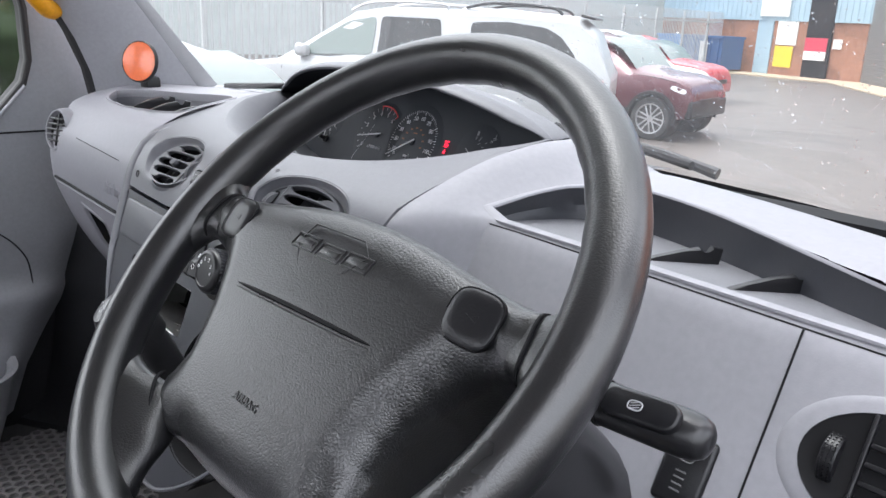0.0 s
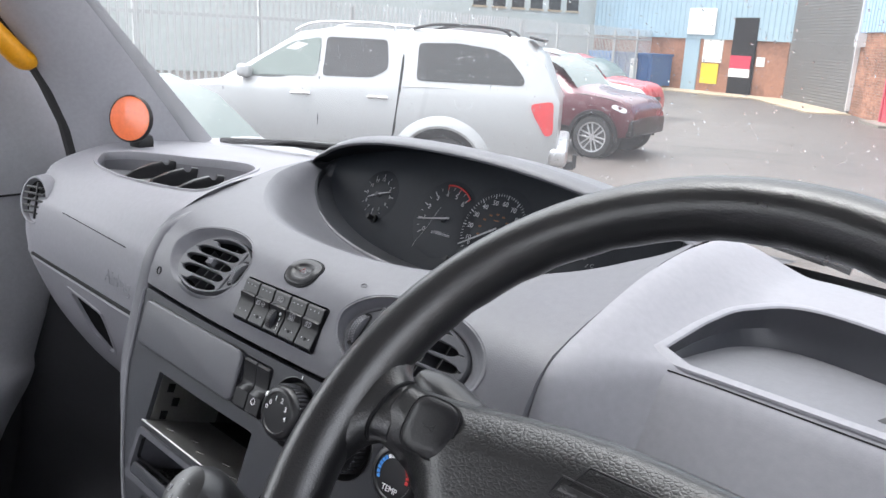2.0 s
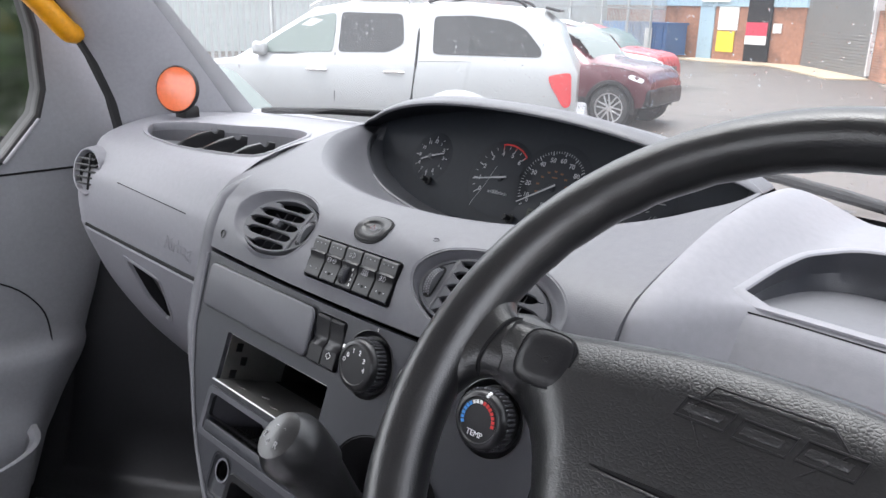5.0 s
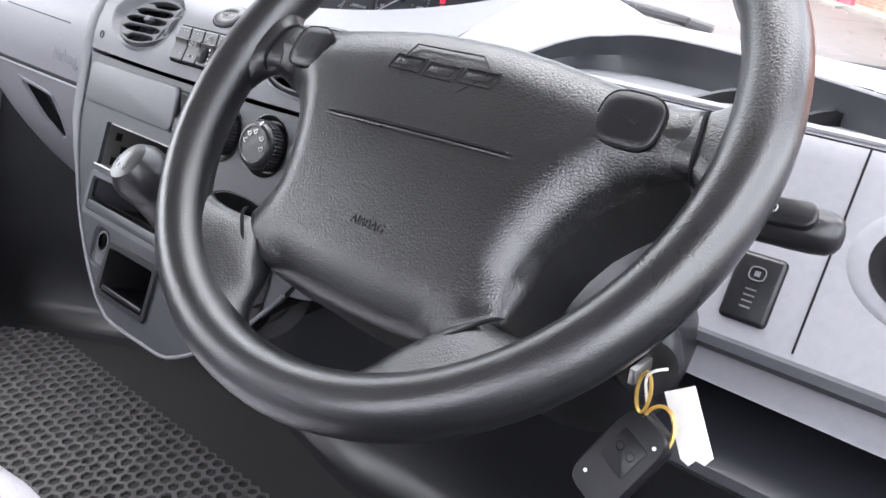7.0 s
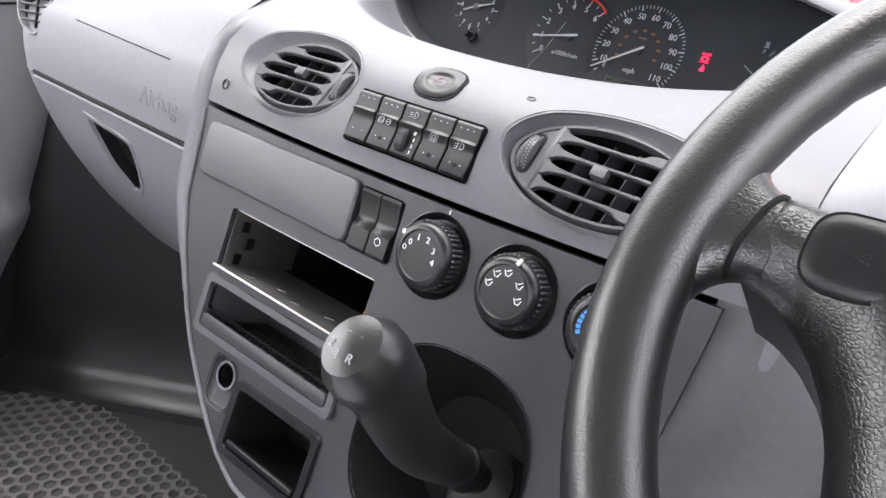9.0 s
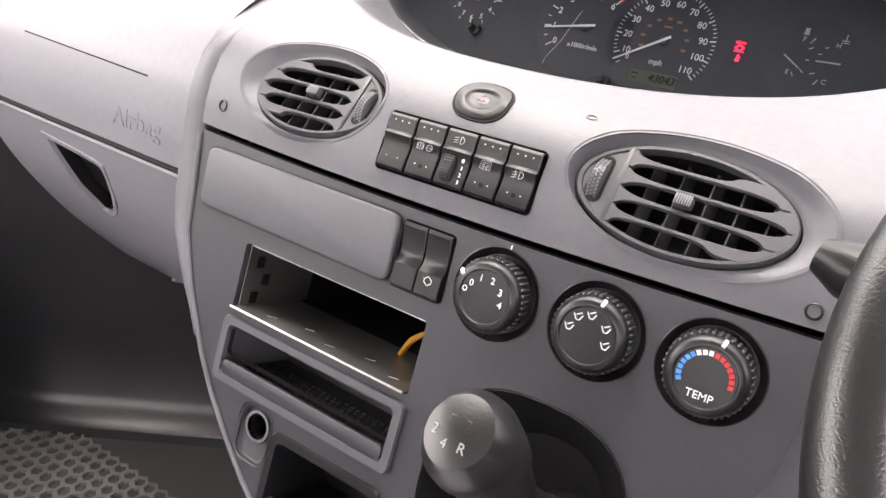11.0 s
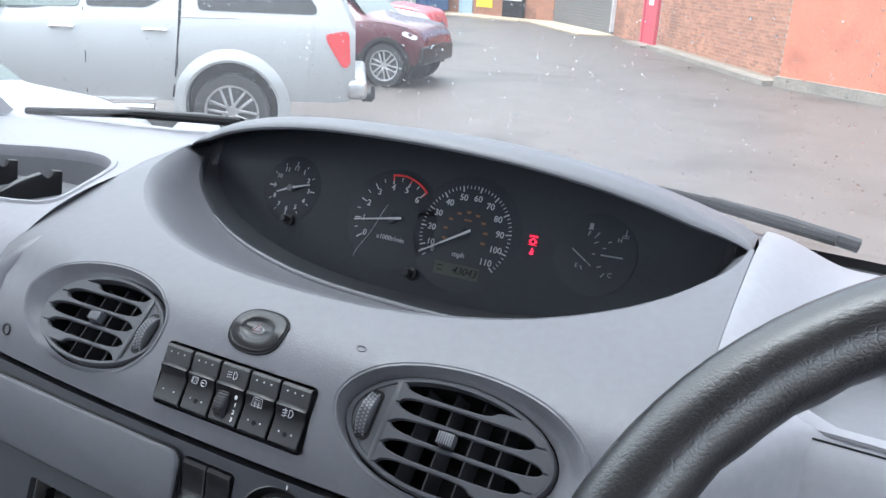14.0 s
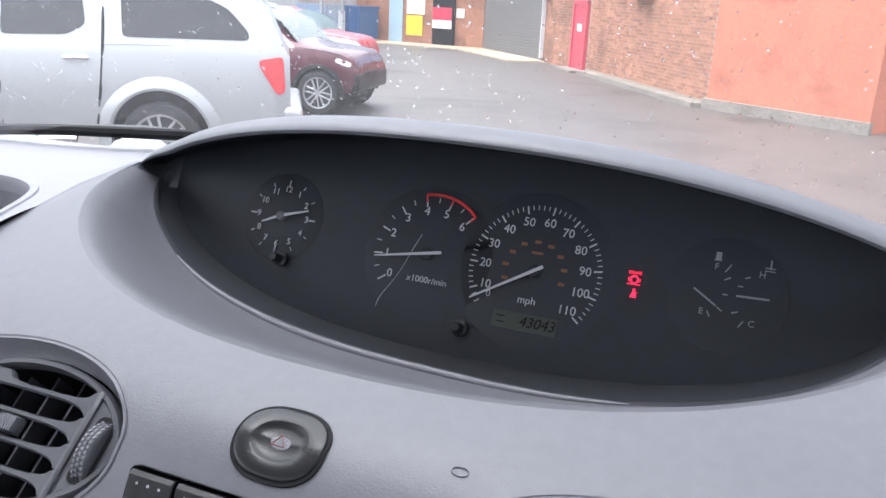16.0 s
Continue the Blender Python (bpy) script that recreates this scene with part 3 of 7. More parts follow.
# row of five switches
part("switch_bay", moved(skin([rrect(0.130, 0.0445, 0.004), [p + Vector((0, 0, -0.012)) for p in rrect(0.128, 0.0425, 0.004)]], loop=True), SWM), BLACK, console)
for k in range(5):
    cx = -0.0512 + 0.0256 * k
    prof = [(-0.0205, -0.006), (-0.0205, 0.0012), (-0.0185, 0.0026), (-0.002, 0.0012), (0.003, 0.0032), (0.0055, 0.0042), (0.008, 0.0022), (0.0185, 0.0030), (0.0205, 0.0016), (0.0205, -0.006)]
    rows = []
    for sx, inset in ((-0.0119, 0.0006), (-0.0113, 0.0), (0.0113, 0.0), (0.0119, 0.0006)):
        rows.append([Vector((cx + sx, y, h - inset)) for y, h in prof])
    sw = part("rocker_switch", moved(capped(rows), SWM), SATIN, console, "black rocker switch with white dots")
    marks = [(x, 0.0155, 0.0006) for x in (-0.006, 0, 0.006)] if k != 2 else []
    marks += [(x, -0.011, 0.0006) for x in (-0.005, 0.005)] if k != 2 else []
    if k in (1, 3, 4):
        part("lamp_hole", lathe([(0.0017, 0.0), (0.0017, 0.0003), (0.0001, 0.0003)], SWM @ pose(cx, -0.0118, 0.0020), 12), VOID, sw)
    dots = [lathe([(r, 0), (r, 0.0004)], SWM @ pose(cx + x, y, 0.0030 if y > 0 else 0.0019), 10) for x, y, r in marks]
    for dot in dots:
        part("dot", dot, GREYPRINT, sw)
    if k == 2:
        tw = part("levelling_wheel", moved(lathe([(0.0095, -0.004), (0.0105, -0.003), (0.0105, 0.003), (0.0095, 0.004)], None, 32), SWM @ pose(cx - 0.003, -0.007, -0.003, 0, 90, 0)), PODLOW, sw)
        part("ribs", join(*[moved(rbox(0.0075, 0.0008, 0.0012, None, 0), SWM @ pose(cx - 0.003, -0.007, -0.003) @ Matrix.Rotation(radians(a), 4, "X") @ pose(0, 0, 0.0106)) for a in range(-60, 61, 12)]), RUBBER, tw)
        for q, ch in enumerate("0123"):
            lettering("numeral", ch, 0.0040, SWM @ pose(cx + 0.0075, 0.000 - 0.005 * q, 0.0036 if q == 0 else 0.0024), WHITE, sw)
        y0 = 0.0135
    else:
        y0 = 0.002
    if k:
        h = 0.0044 if k != 2 else 0.0036
        o = SWM @ pose(cx, y0, h)
        wire = 0.00028
        if k == 1:
            icon = [tube([o @ pose(-0.0036, 0, 0) @ p for p in ring(0.0028, 0.0022, 16, 5)], wire, 5, closed=True), tube([o @ pose(0.0042, 0, 0) @ p for p in ring(0.0024, 0.0022, 16)], wire, 5, closed=True)]
            icon += [tube([o @ Vector((-0.0054 + 0.0018 * i, -0.0016, 0)), o @ Vector((-0.0054 + 0.0018 * i, 0.0016, 0))], wire, 5) for i in range(3)]
            icon.append(tube([o @ Vector((0.0026, 0, 0)), o @ Vector((0.0058, 0, 0))], wire, 5))
        elif k == 3:
            icon = [tube([o @ Vector(p) for p in ((-0.0042, -0.0028, 0), (0.0042, -0.0028, 0), (0.0036, 0.0028, 0), (-0.0036, 0.0028, 0))], wire, 5, closed=True), tube([o @ Vector(p) for p in ((-0.0026, -0.0014, 0), (0.0026, -0.0014, 0), (0.0022, 0.0014, 0), (-0.0022, 0.0014, 0))], wire, 5, closed=True)]
            icon += [tube([o @ Vector((x, -0.0036, 0)), o @ Vector((x * 0.8, 0.0006, 0))], wire, 5) for x in (-0.0014, 0.0014)]
        else:
            bow = [o @ Vector((0.0006 + 0.0030 * math.cos(radians(a)), 0.0026 * math.sin(radians(a)), 0)) for a in range(-90, 91, 15)]
            icon = [tube(bow, wire, 5, closed=True)]
            icon += [tube([o @ Vector((-0.0048, 0.0017 * q - 0.0006, 0)), o @ Vector((-0.0010, 0.0017 * q, 0))], wire, 5) for q in (-1, 0, 1)]
            if k == 4:
                icon.append(tube([o @ Vector((-0.0030, -0.0028, 0)), o @ Vector((-0.0022, 0.0, 0)), o @ Vector((-0.0030, 0.0028, 0))], wire, 5))
        part("pictogram", join(*icon), GREYPRINT, sw)

# screws and moulding mark
for u, z in ((-0.2405, 1.588), (0.2455, 1.578)):
    m = face_m(u, z, 0.01, 0.0006)
    s = part("screw", moved(skin([ring(0.0052, n=20), ring(0.0045, n=20, z=0.0007), ring(0.0036, n=20, z=-0.001), ring(0.0033, n=20, z=-0.003), ring(0.0002, n=20, z=-0.003)], loop=True), m), SATIN, console)
    part("screw_head", lathe([(0.003, -0.0028), (0.0026, -0.0016), (0.0009, -0.0018), (0.0001, -0.0026)], m, 14), STEEL, s)
part("moulding_mark", tube([face_m(0.079, 1.643, 0.01, 0.0004) @ p for p in ring(0.0036, 0.0022, 14)], 0.0004, 5, closed=True), POD, console)

# blank cover with rounded corners, beside two small switches
m = flat_m(-0.137, 1.5315, 0.022)
part("blank_cover", slab(rrect(0.214, 0.0515, 0.009), 0.004, m @ pose(0, 0, 0.0), 0.002, 3), COVER, console, "blank grey cover plate")
part("cover_gap", slab(rrect(0.2165, 0.054, 0.010), 0.0012, m @ pose(0, 0, 0.0002), 0.0), BLACK, console)
for k in range(2):
    cx = -0.0108 + 0.0216 * k
    prof = [(-0.0245, -0.006), (-0.0245, 0.003), (-0.022, 0.005), (-0.006, 0.0045), (-0.002, 0.001), (0.004, 0.000), (0.022, 0.0036), (0.0245, 0.002), (0.0245, -0.006)]
    rows = [[Vector((cx + sx, y, h - i)) for y, h in prof] for sx, i in ((-0.0102, 0.0006), (-0.0096, 0), (0.0096, 0), (0.0102, 0.0006))]
    sw = part("rocker_switch", moved(capped(rows), PAIR), BLACK, console, "black rocker switch beside the blank cover")
    if k:
        part("pictogram", tube([PAIR @ pose(cx, -0.011, 0.0052) @ Vector((0.0032 * math.cos(radians(a)), 0.0034 * math.sin(radians(a)), 0)) for a in (20, 90, 160, 200, 270, 340)], 0.00035, 5, closed=True), WHITE, sw)

# empty radio slot: a zinc cage, open to the dark behind, with a yellow cable
cage = thing("radio_cage", "empty zinc radio mounting cage in the console", "radio slot", face_p(-0.085, 1.4655))
W, H, D = 0.186, 0.0545, 0.085
sheet = []
for nm, w, h, x, y in (("bottom_sheet", W, 0.0012, 0, -H / 2), ("top_sheet", W, 0.0012, 0, H / 2)):
    part(nm, rbox(w, h, D, CAGE @ pose(x, y, -D / 2 + (0.002 if y < 0 else -0.006)), 0), STEEL, cage)
for sg in (-1, 1):
    part("side_sheet", rbox(0.0012, H, D, CAGE @ pose(sg * W / 2, 0, -D / 2 - 0.006), 0), STEEL, cage)
part("front_edge", rbox(W, 0.0020, 0.003, CAGE @ pose(0, -H / 2 + 0.0006, 0.0028, -20), 0.0004), STEEL, cage, "bright folded front edge")
for k in range(5):
    part("locking_tab", rbox(0.008, 0.0008, 0.0030, CAGE @ pose(-0.06 + 0.033 * k, -H / 2 + 0.0012, -0.014 - 0.012 * (k % 2), -10, 28, 0), 0), STEEL, cage)
for k in range(3):
    part("tab_hole", rbox(0.0008, 0.010, 0.008, CAGE @ pose(-W / 2 + 0.0012, 0.012 - 0.016 * k, -0.02 - 0.01 * (k % 2)), 0), VOID, cage)
# Near-black back paints the slot's inner shade.
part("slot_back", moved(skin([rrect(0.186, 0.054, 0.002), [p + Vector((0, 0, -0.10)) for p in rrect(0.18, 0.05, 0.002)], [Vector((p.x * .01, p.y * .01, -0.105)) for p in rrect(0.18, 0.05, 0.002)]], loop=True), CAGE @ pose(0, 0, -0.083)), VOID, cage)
cable = thing("cable", "yellow cable loose inside the empty radio slot", "cable", CAGE @ Vector((0.05, 0, -0.05)))
part("sheath", tube(curve([CAGE @ Vector(p) for p in ((0.040, -0.026, -0.066), (0.050, -0.008, -0.064), (0.068, 0.005, -0.070), (0.088, 0.008, -0.088))], 18), 0.0026, 8), CABLE, cable)

# shelf with a dotted rubber liner
fr = part("shelf_frame", moved(skin([rrect(0.196, 0.058, 0.006), [p + Vector((0, 0, 0.003)) for p in rrect(0.194, 0.056, 0.006)], [p + Vector((0, 0, 0.003)) for p in rrect(0.180, 0.044, 0.005)], [p + Vector((0, 0, -0.001)) for p in rrect(0.178, 0.042, 0.005)],
                             [p + Vector((0, 0, -0.075)) for p in rrect(0.170, 0.036, 0.005)], [Vector((p.x * 0.02, p.y * 0.02, -0.076)) for p in rrect(0.170, 0.036, 0.005)]], loop=True), SHELF), COVER, console, "open shelf frame under the radio slot")
part("retaining_lip", slab(rrect(0.176, 0.013, 0.004), 0.003, SHELF @ pose(0, -0.0155, -0.0005), 0.001), PODLOW, fr)
part("shelf_void", moved(skin([rrect(0.178, 0.026, 0.004, 0, 0.008), [p + Vector((0, 0, -0.004)) for p in rrect(0.177, 0.025, 0.004, 0, 0.008)]], loop=True), SHELF @ pose(0, 0, -0.001)), BLACK, fr)
part("liner", join(*[rbox(0.0026, 0.0016, 0.0026, SHELF @ pose(-0.078 + 0.0065 * i + 0.003 * (j % 2), -0.0165, -0.006 - 0.007 * j), 0) for i in range(25) for j in range(7)], rbox(0.172, 0.001, 0.07, SHELF @ pose(0, -0.0180, -0.038), 0)), RUBBER, fr)

# cigarette lighter socket and lower pocket
lt = part("lighter_panel", moved(skin([[p + Vector((0, 0, 0.001)) for p in rrect(0.038, 0.050, 0.012)], [p + Vector((0, 0, -0.004)) for p in rrect(0.032, 0.044, 0.012)], [p + Vector((0, 0, -0.006)) for p in ring(0.016, n=20, cy=0.006)], [p + Vector((0, 0, -0.0062)) for p in ring(0.013, n=20, cy=0.006)]], loop=True), LIGHT), PODLOW, console)
part("socket", moved(skin([ring(0.0135, n=28, z=-0.007), ring(0.0135, n=28, z=-0.0025), ring(0.0110, n=28, z=-0.0025), ring(0.0105, n=28, z=-0.04), ring(0.0005, n=28, z=-0.04)], loop=True), LIGHT @ pose(0, 0.006, 0)), CHROME, lt, "chrome lighter socket")
part("socket_hole", moved(skin([ring(0.0104, n=24, z=-0.006), ring(0.0102, n=24, z=-0.038), ring(0.0005, n=24, z=-0.038)], loop=True), LIGHT @ pose(0, 0.006, 0)), VOID, lt)
part("pocket_frame", moved(skin([[p + Vector((0, 0, 0.0005)) for p in rrect(0.113, 0.070, 0.007)], [p + Vector((0, 0, 0.003)) for p in rrect(0.111, 0.068, 0.007)], [p + Vector((0, 0, 0.003)) for p in rrect(0.098, 0.055, 0.005)], [p + Vector((0, 0, -0.002)) for p in rrect(0.095, 0.052, 0.005)],
                                 [p + Vector((0, 0, -0.07)) for p in rrect(0.090, 0.048, 0.005)], [Vector((p.x * 0.02, p.y * 0.02, -0.071)) for p in rrect(0.09, 0.048, 0.005)]], loop=True), POCKET), BLACK, console, "open lower pocket")
part("pocket_lip", rbox(0.090, 0.006, 0.004, POCKET @ pose(0, -0.022, 0.001), 0.0015), SATIN, console)

# heater knobs
for k, u in enumerate(KNOB_U):
    m = face_m(u, 1.5275, 0.03)
    # Dish is blacker than its panel: the shadow round the knob is painted.
    dish = part("knob_dish", moved(skin([ring(0.0335, n=48, z=0.0002), ring(0.0326, n=48, z=0.0006), ring(0.0316, n=48, z=-0.0004), ring(0.0295, n=48, z=-0.0040), ring(0.0275, n=48, z=-0.0060), ring(0.0005, n=48, z=-0.0062)], loop=True), m), SMOOTHBLACK, console)
    kb = part("heater_knob", lathe([(0.0245, -0.006), (0.0252, 0.0), (0.0255, 0.009), (0.0250, 0.0130), (0.0232, 0.0165), (0.0206, 0.0182), (0.0188, 0.0182), (0.0180, 0.0170), (0.0, 0.0172)], m, 56), SMOOTHBLACK, console, "round black heater knob with a ribbed rim")
    part("ribs", join(*[moved(rbox(0.0022, 0.0020, 0.0115, None, 0.0005, 1), m @ Matrix.Rotation(radians(a), 4, "Z") @ pose(0.0253, 0, 0.0062)) for a in range(0, 360, 9)]), VENTM, kb)
    pa = (150, 78, 78)[k]
    part("pointer", rbox(0.0055, 0.0024, 0.003, m @ Matrix.Rotation(radians(pa), 4, "Z") @ pose(0.0228, 0, 0.0165, 0, 40, 0), 0.0004), WHITE, kb)
    if k == 0:
        for ch, a in (("0", 150), ("1", 112), ("2", 72), ("3", 30), ("4", -8)):
            lettering("numeral", ch, 0.0066, m @ pose(0.0128 * math.cos(radians(a)), 0.0128 * math.sin(radians(a)), 0.0180), WHITE, kb)
        part("pictogram", tube([m @ pose(-0.0150, 0.0015, 0.018) @ p for p in ring(0.0015, 0.0018, 10)], 0.0004, 5, closed=True), WHITE, kb)
    elif k == 1:
        for a in (172, 132, 92, 36, -12):
            o = m @ pose(0.0128 * math.cos(radians(a)), 0.0128 * math.sin(radians(a)), 0.0180)
            part("pictogram", join(tube([o @ Vector(p) for p in ((-0.003, 0.0018, 0), (-0.001, -0.0018, 0), (0.0012, -0.0018, 0), (0.003, 0.0016, 0))], 0.00045, 5), rbox(0.004, 0.0008, 0.0003, o @ pose(0.0005, 0.0022, 0, 0, 0, 30), 0)), WHITE, kb)
    else:
        for i in range(16):
            a = 200 - i * 13.5
            w = [BLUEPRINT] * 6 + [WHITE] * 3 + [REDPRINT] * 7
            part("scale_mark", rbox(0.0030, 0.0026, 0.0004, m @ Matrix.Rotation(radians(a), 4, "Z") @ pose(0.0150, 0, 0.0179), 0), w[i], kb)
        lettering("lettering", "TEMP", 0.0068, m @ pose(0, -0.0115, 0.0180), WHITE, kb)
part("knob_tick", rbox(0.0008, 0.003, 0.0006, face_m(0.059, 1.5605, 0.01, 0.0005), 0), WHITE, console)

# recess for the gear lever, its depth's shade in the near-black colour
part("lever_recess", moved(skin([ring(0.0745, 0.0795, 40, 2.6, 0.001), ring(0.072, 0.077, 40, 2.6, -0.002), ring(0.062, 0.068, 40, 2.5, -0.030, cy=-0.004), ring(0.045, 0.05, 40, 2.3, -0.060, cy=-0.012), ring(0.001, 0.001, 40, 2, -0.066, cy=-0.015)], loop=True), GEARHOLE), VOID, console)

# ---- instrument bowl, hood and dials ----


def lens_y(z):
    return 0.675 + 0.5 * (z - 1.64)


def lens_low(u):
    q = min(1.0, abs(u) / 0.268)
    return 1.690 - 0.095 * (1 - q ** 2.4) ** (1 / 2.2)


def lens_p(u, z, out=0.0):
    return Vector((XC + u, lens_y(z) - out * 0.894, z + out * 0.447))


US = [0.2845 * s for s in LIP_S]
top = [lip_p(u) for u in US]
edge = [lens_p(u * 0.93, lens_low(u * 0.93)) for u in US]
STEP_F = [lerp_table(u, (-0.2845, -0.25, -0.15, 0.0, 0.10, 0.2845), (0.60, 0.68, 0.72, 0.70, 0.62, 0.5)) for u in US]
step = [a.lerp(b, f) + Vector((0, 0, -0.009 * (1 - (abs(u) / 0.2846) ** 6))) for a, b, u, f in zip(top, edge, US, STEP_F)]
bowl_rows = [[] for _ in range(13)]
for a, q, u in zip(top, step, US):
    ends = 1 - (abs(u) / 0.2846) ** 8
    run = Vector((q.x - a.x, q.y - a.y, 0))
    run = run.normalized() if run.length > 1e-6 else Vector((0, 1, 0))
    c1 = a + (run * 0.016 + Vector((0, 0, 0.0015 * run.y))) * ends
    c2 = q + ((a - q) * 0.42 + Vector((0, 0, -0.016))) * ends
    for k, row in enumerate(bowl_rows):
        f = k / 12
        row.append(a * (1 - f) ** 3 + c1 * 3 * f * (1 - f) ** 2 + c2 * 3 * f * f * (1 - f) + q * f ** 3)
part("instrument_bowl", skin(bowl_rows), POD, console, "smooth bowl below the instruments")
ring_rows = [step, [p + Vector((0, 0.005, 0.0002)) for p in step], [p + Vector((0, 0.0065, -0.006)) for p in step], [a.lerp(b, 0.5) + Vector((0, 0, -0.004)) for a, b in zip(step, edge)], [p + Vector((0, 0.003, -0.002)) for p in edge]]
# The step's shade is put into its colour.
part("inner_ring", skin(ring_rows), BOWLSHADE, console, "inner step of the instrument surround")
shown = [p + Vector((0, 0, 0.0006)) for p, u in zip(step, US) if -0.235 < u < 0.13]
part("ring_edge", tube(shown, [0.0006 + 0.0028 * math.sin(math.pi * k / (len(shown) - 1)) ** 0.6 for k in range(len(shown))], 12), POD, console)


def rim_p(u):
    q = min(1.0, abs(u) / 0.287)
    k = (1 - q ** 2.2) ** 0.8
    return Vector((XC + u, 0.672 - 0.06 * (1 - q * q), 1.692 + 0.066 * k))


UH = [0.287 * s for s in LIP_S]
rim = [rim_p(u) for u in UH]
RIMR = [0.35 + 0.65 * min(1, (1 - abs(u) / 0.2871) / 0.15) for u in UH]
rows = []
for dy, dz in ((0.0045, -0.0135), (0.0012, -0.0125), (0.0, -0.0105), (0.0010, -0.0084), (0.0045, -0.0064), (0.0105, -0.0044), (0.017, -0.0032), (0.022, -0.0040), (0.025, -0.0075)):
    rows.append([p + rd * Vector((0, dy, dz)) for p, rd in zip(rim, RIMR)])


def hood_drop(u):
    return 0.007 + 0.023 * (1 - (abs(u) / 0.287) ** 3)


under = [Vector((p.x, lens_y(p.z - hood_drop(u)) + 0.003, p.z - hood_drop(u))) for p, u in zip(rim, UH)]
# Shade under the hood is in this sheet's colour.
part("hood_underside", skin([under, [a.lerp(b, 0.5) + Vector((0, 0, 0.002)) for a, b in zip(under, rows[0])], rows[0]]), HOODSHADE, console, "underside of the hood with its shade painted in")
back1 = [Vector((XC + u, q.y + 0.006, q.z + 0.0065)) for u, q in zip(UH, under)]
back2 = [Vector((XC + u * 1.02, q.y + 0.035, 1.655)) for u, q in zip(UH, under)]
back3 = [Vector((XC + u * 1.08, 0.90, 1.640)) for u in UH]
rows += [back1, back2, back3]
part("hood", skin(rows), POD, console, "curved hood over the instruments")

# closes the corners between bowl and hood, in the painted shade colour
for i, sg in ((0, -1), (-1, 1)):
    low_edge = curve([r[i] for r in ring_rows[:0:-1]] + [r[i] for r in bowl_rows[::-1]], 15)
    near = [p for p in under if (p.x - XC) * sg > 0.262]
    near.sort(key=lambda p: (p.x - XC) * sg)
    high = curve(near + [under[i].lerp(rim[i], 0.5), rim[i] + Vector((0, 0, -0.001))], 15)
    part("hood_corner", skin([low_edge, [a.lerp(b, 0.5) for a, b in zip(low_edge, high)], high]), BOWLSHADE, console)

cluster = thing("instrument_cluster", "black instrument cluster with white dials and a lit red warning lamp", "instrument cluster", lens_p(0, 1.64))
outline = [lens_p(u, lens_low(u) - 0.004, 0.0) for u in np.linspace(-0.266, 0.266, 60)] + [lens_p(u, max(rim_p(u).z - hood_drop(u) + 0.002, 1.692), 0.0) for u in np.linspace(0.266, -0.266, 60)]
bm = bmesh.new()
bm.faces.new([bm.verts.new(p) for p in outline])
part("face_plate", bm, DIAL, cluster)


def dial_m(u, z, out=0.001):
    return frame_of(lens_p(u, z, out), (1, 0, 0), (0, -0.894, 0.447))


def dial(u, z, radius, a0, a1, n, major, size, long, material=DIALPRINT, every=1):
    m = dial_m(u, z)
    d = part("dial", lathe([(radius * 1.2, 0.0), (radius * 1.15, 0.0004), (0.0, 0.0004)], m @ pose(0, 0, -0.0009), 64), DIAL, cluster, "round black dial")
    for k in range(n + 1):
        a = radians(a0 + (a1 - a0) * k / n)
        big = k % major == 0
        ln = long if big else long * 0.55
        part("tick", rbox(ln, 0.0011 if big else 0.0006, 0.0003, m @ Matrix.Rotation(a, 4, "Z") @ pose(radius - ln / 2, 0, 0.0005), 0), material, d)
    return m, d


def needle(m, a, length, tail, parent, w=0.0011):
    part("needle", slab([(-tail, -w), (length, -w * 0.5), (length, w * 0.5), (-tail, w)], 0.0008, m @ Matrix.Rotation(radians(a), 4, "Z") @ pose(0, 0, 0.0035), 0.0), DIALPRINT, parent, "thin white needle")


# clock
m, d = dial(-0.161, 1.661, 0.0285, 90, -270, 12, 3, 0.12, 0.0055)
for h in range(1, 13):
    a = radians(90 - 30 * h)
    lettering("numeral", str(h), 0.0068, m @ pose(0.0212 * math.cos(a), 0.0212 * math.sin(a), 0.0006), DIALPRINT, d)
needle(m, 16, 0.024, 0.0, d)
needle(m, 204, 0.016, 0.0, d)
part("hub", lathe([(0.0036, 0), (0.0036, 0.004), (0.0028, 0.005), (0, 0.005)], m, 20), POD, d)
for u, z in ((-0.153, 1.632), (-0.002, 1.6105)):
    mm = dial_m(u, z)
    st = part("reset_stalk", lathe([(0.0058, 0), (0.0058, 0.003), (0.0035, 0.004), (0.0035, 0.012), (0.0028, 0.0135), (0, 0.0135)], mm, 20), BLACK, cluster, "small black reset stalk")
# rev counter
m, d = dial(-0.0375, 1.6522, 0.0412, 215, 47, 12, 2, 0.3, 0.0068)
for k in range(7):
    a = radians(215 - 28 * k)
    lettering("numeral", str(k), 0.0086, m @ pose(0.0312 * math.cos(a), 0.0312 * math.sin(a), 0.0006), DIALPRINT, d)
arc = [m @ Vector((0.0432 * math.cos(radians(a)), 0.0432 * math.sin(radians(a)), 0.0012)) for a in np.linspace(103, 46, 20)]
part("red_band", tube(arc, 0.0011, 6), REDPRINT, d)
for a in (103, 75, 46):
    part("red_tick", rbox(0.005, 0.0010, 0.0004, m @ Matrix.Rotation(radians(a), 4, "Z") @ pose(0.0405, 0, 0.0007), 0), REDPRINT, d)
lettering("lettering", "x1000r/min", 0.0066, m @ pose(0.0035, -0.0185, 0.0006), DIALPRINT, d)
needle(m, 191, 0.0395, 0.0115, d)
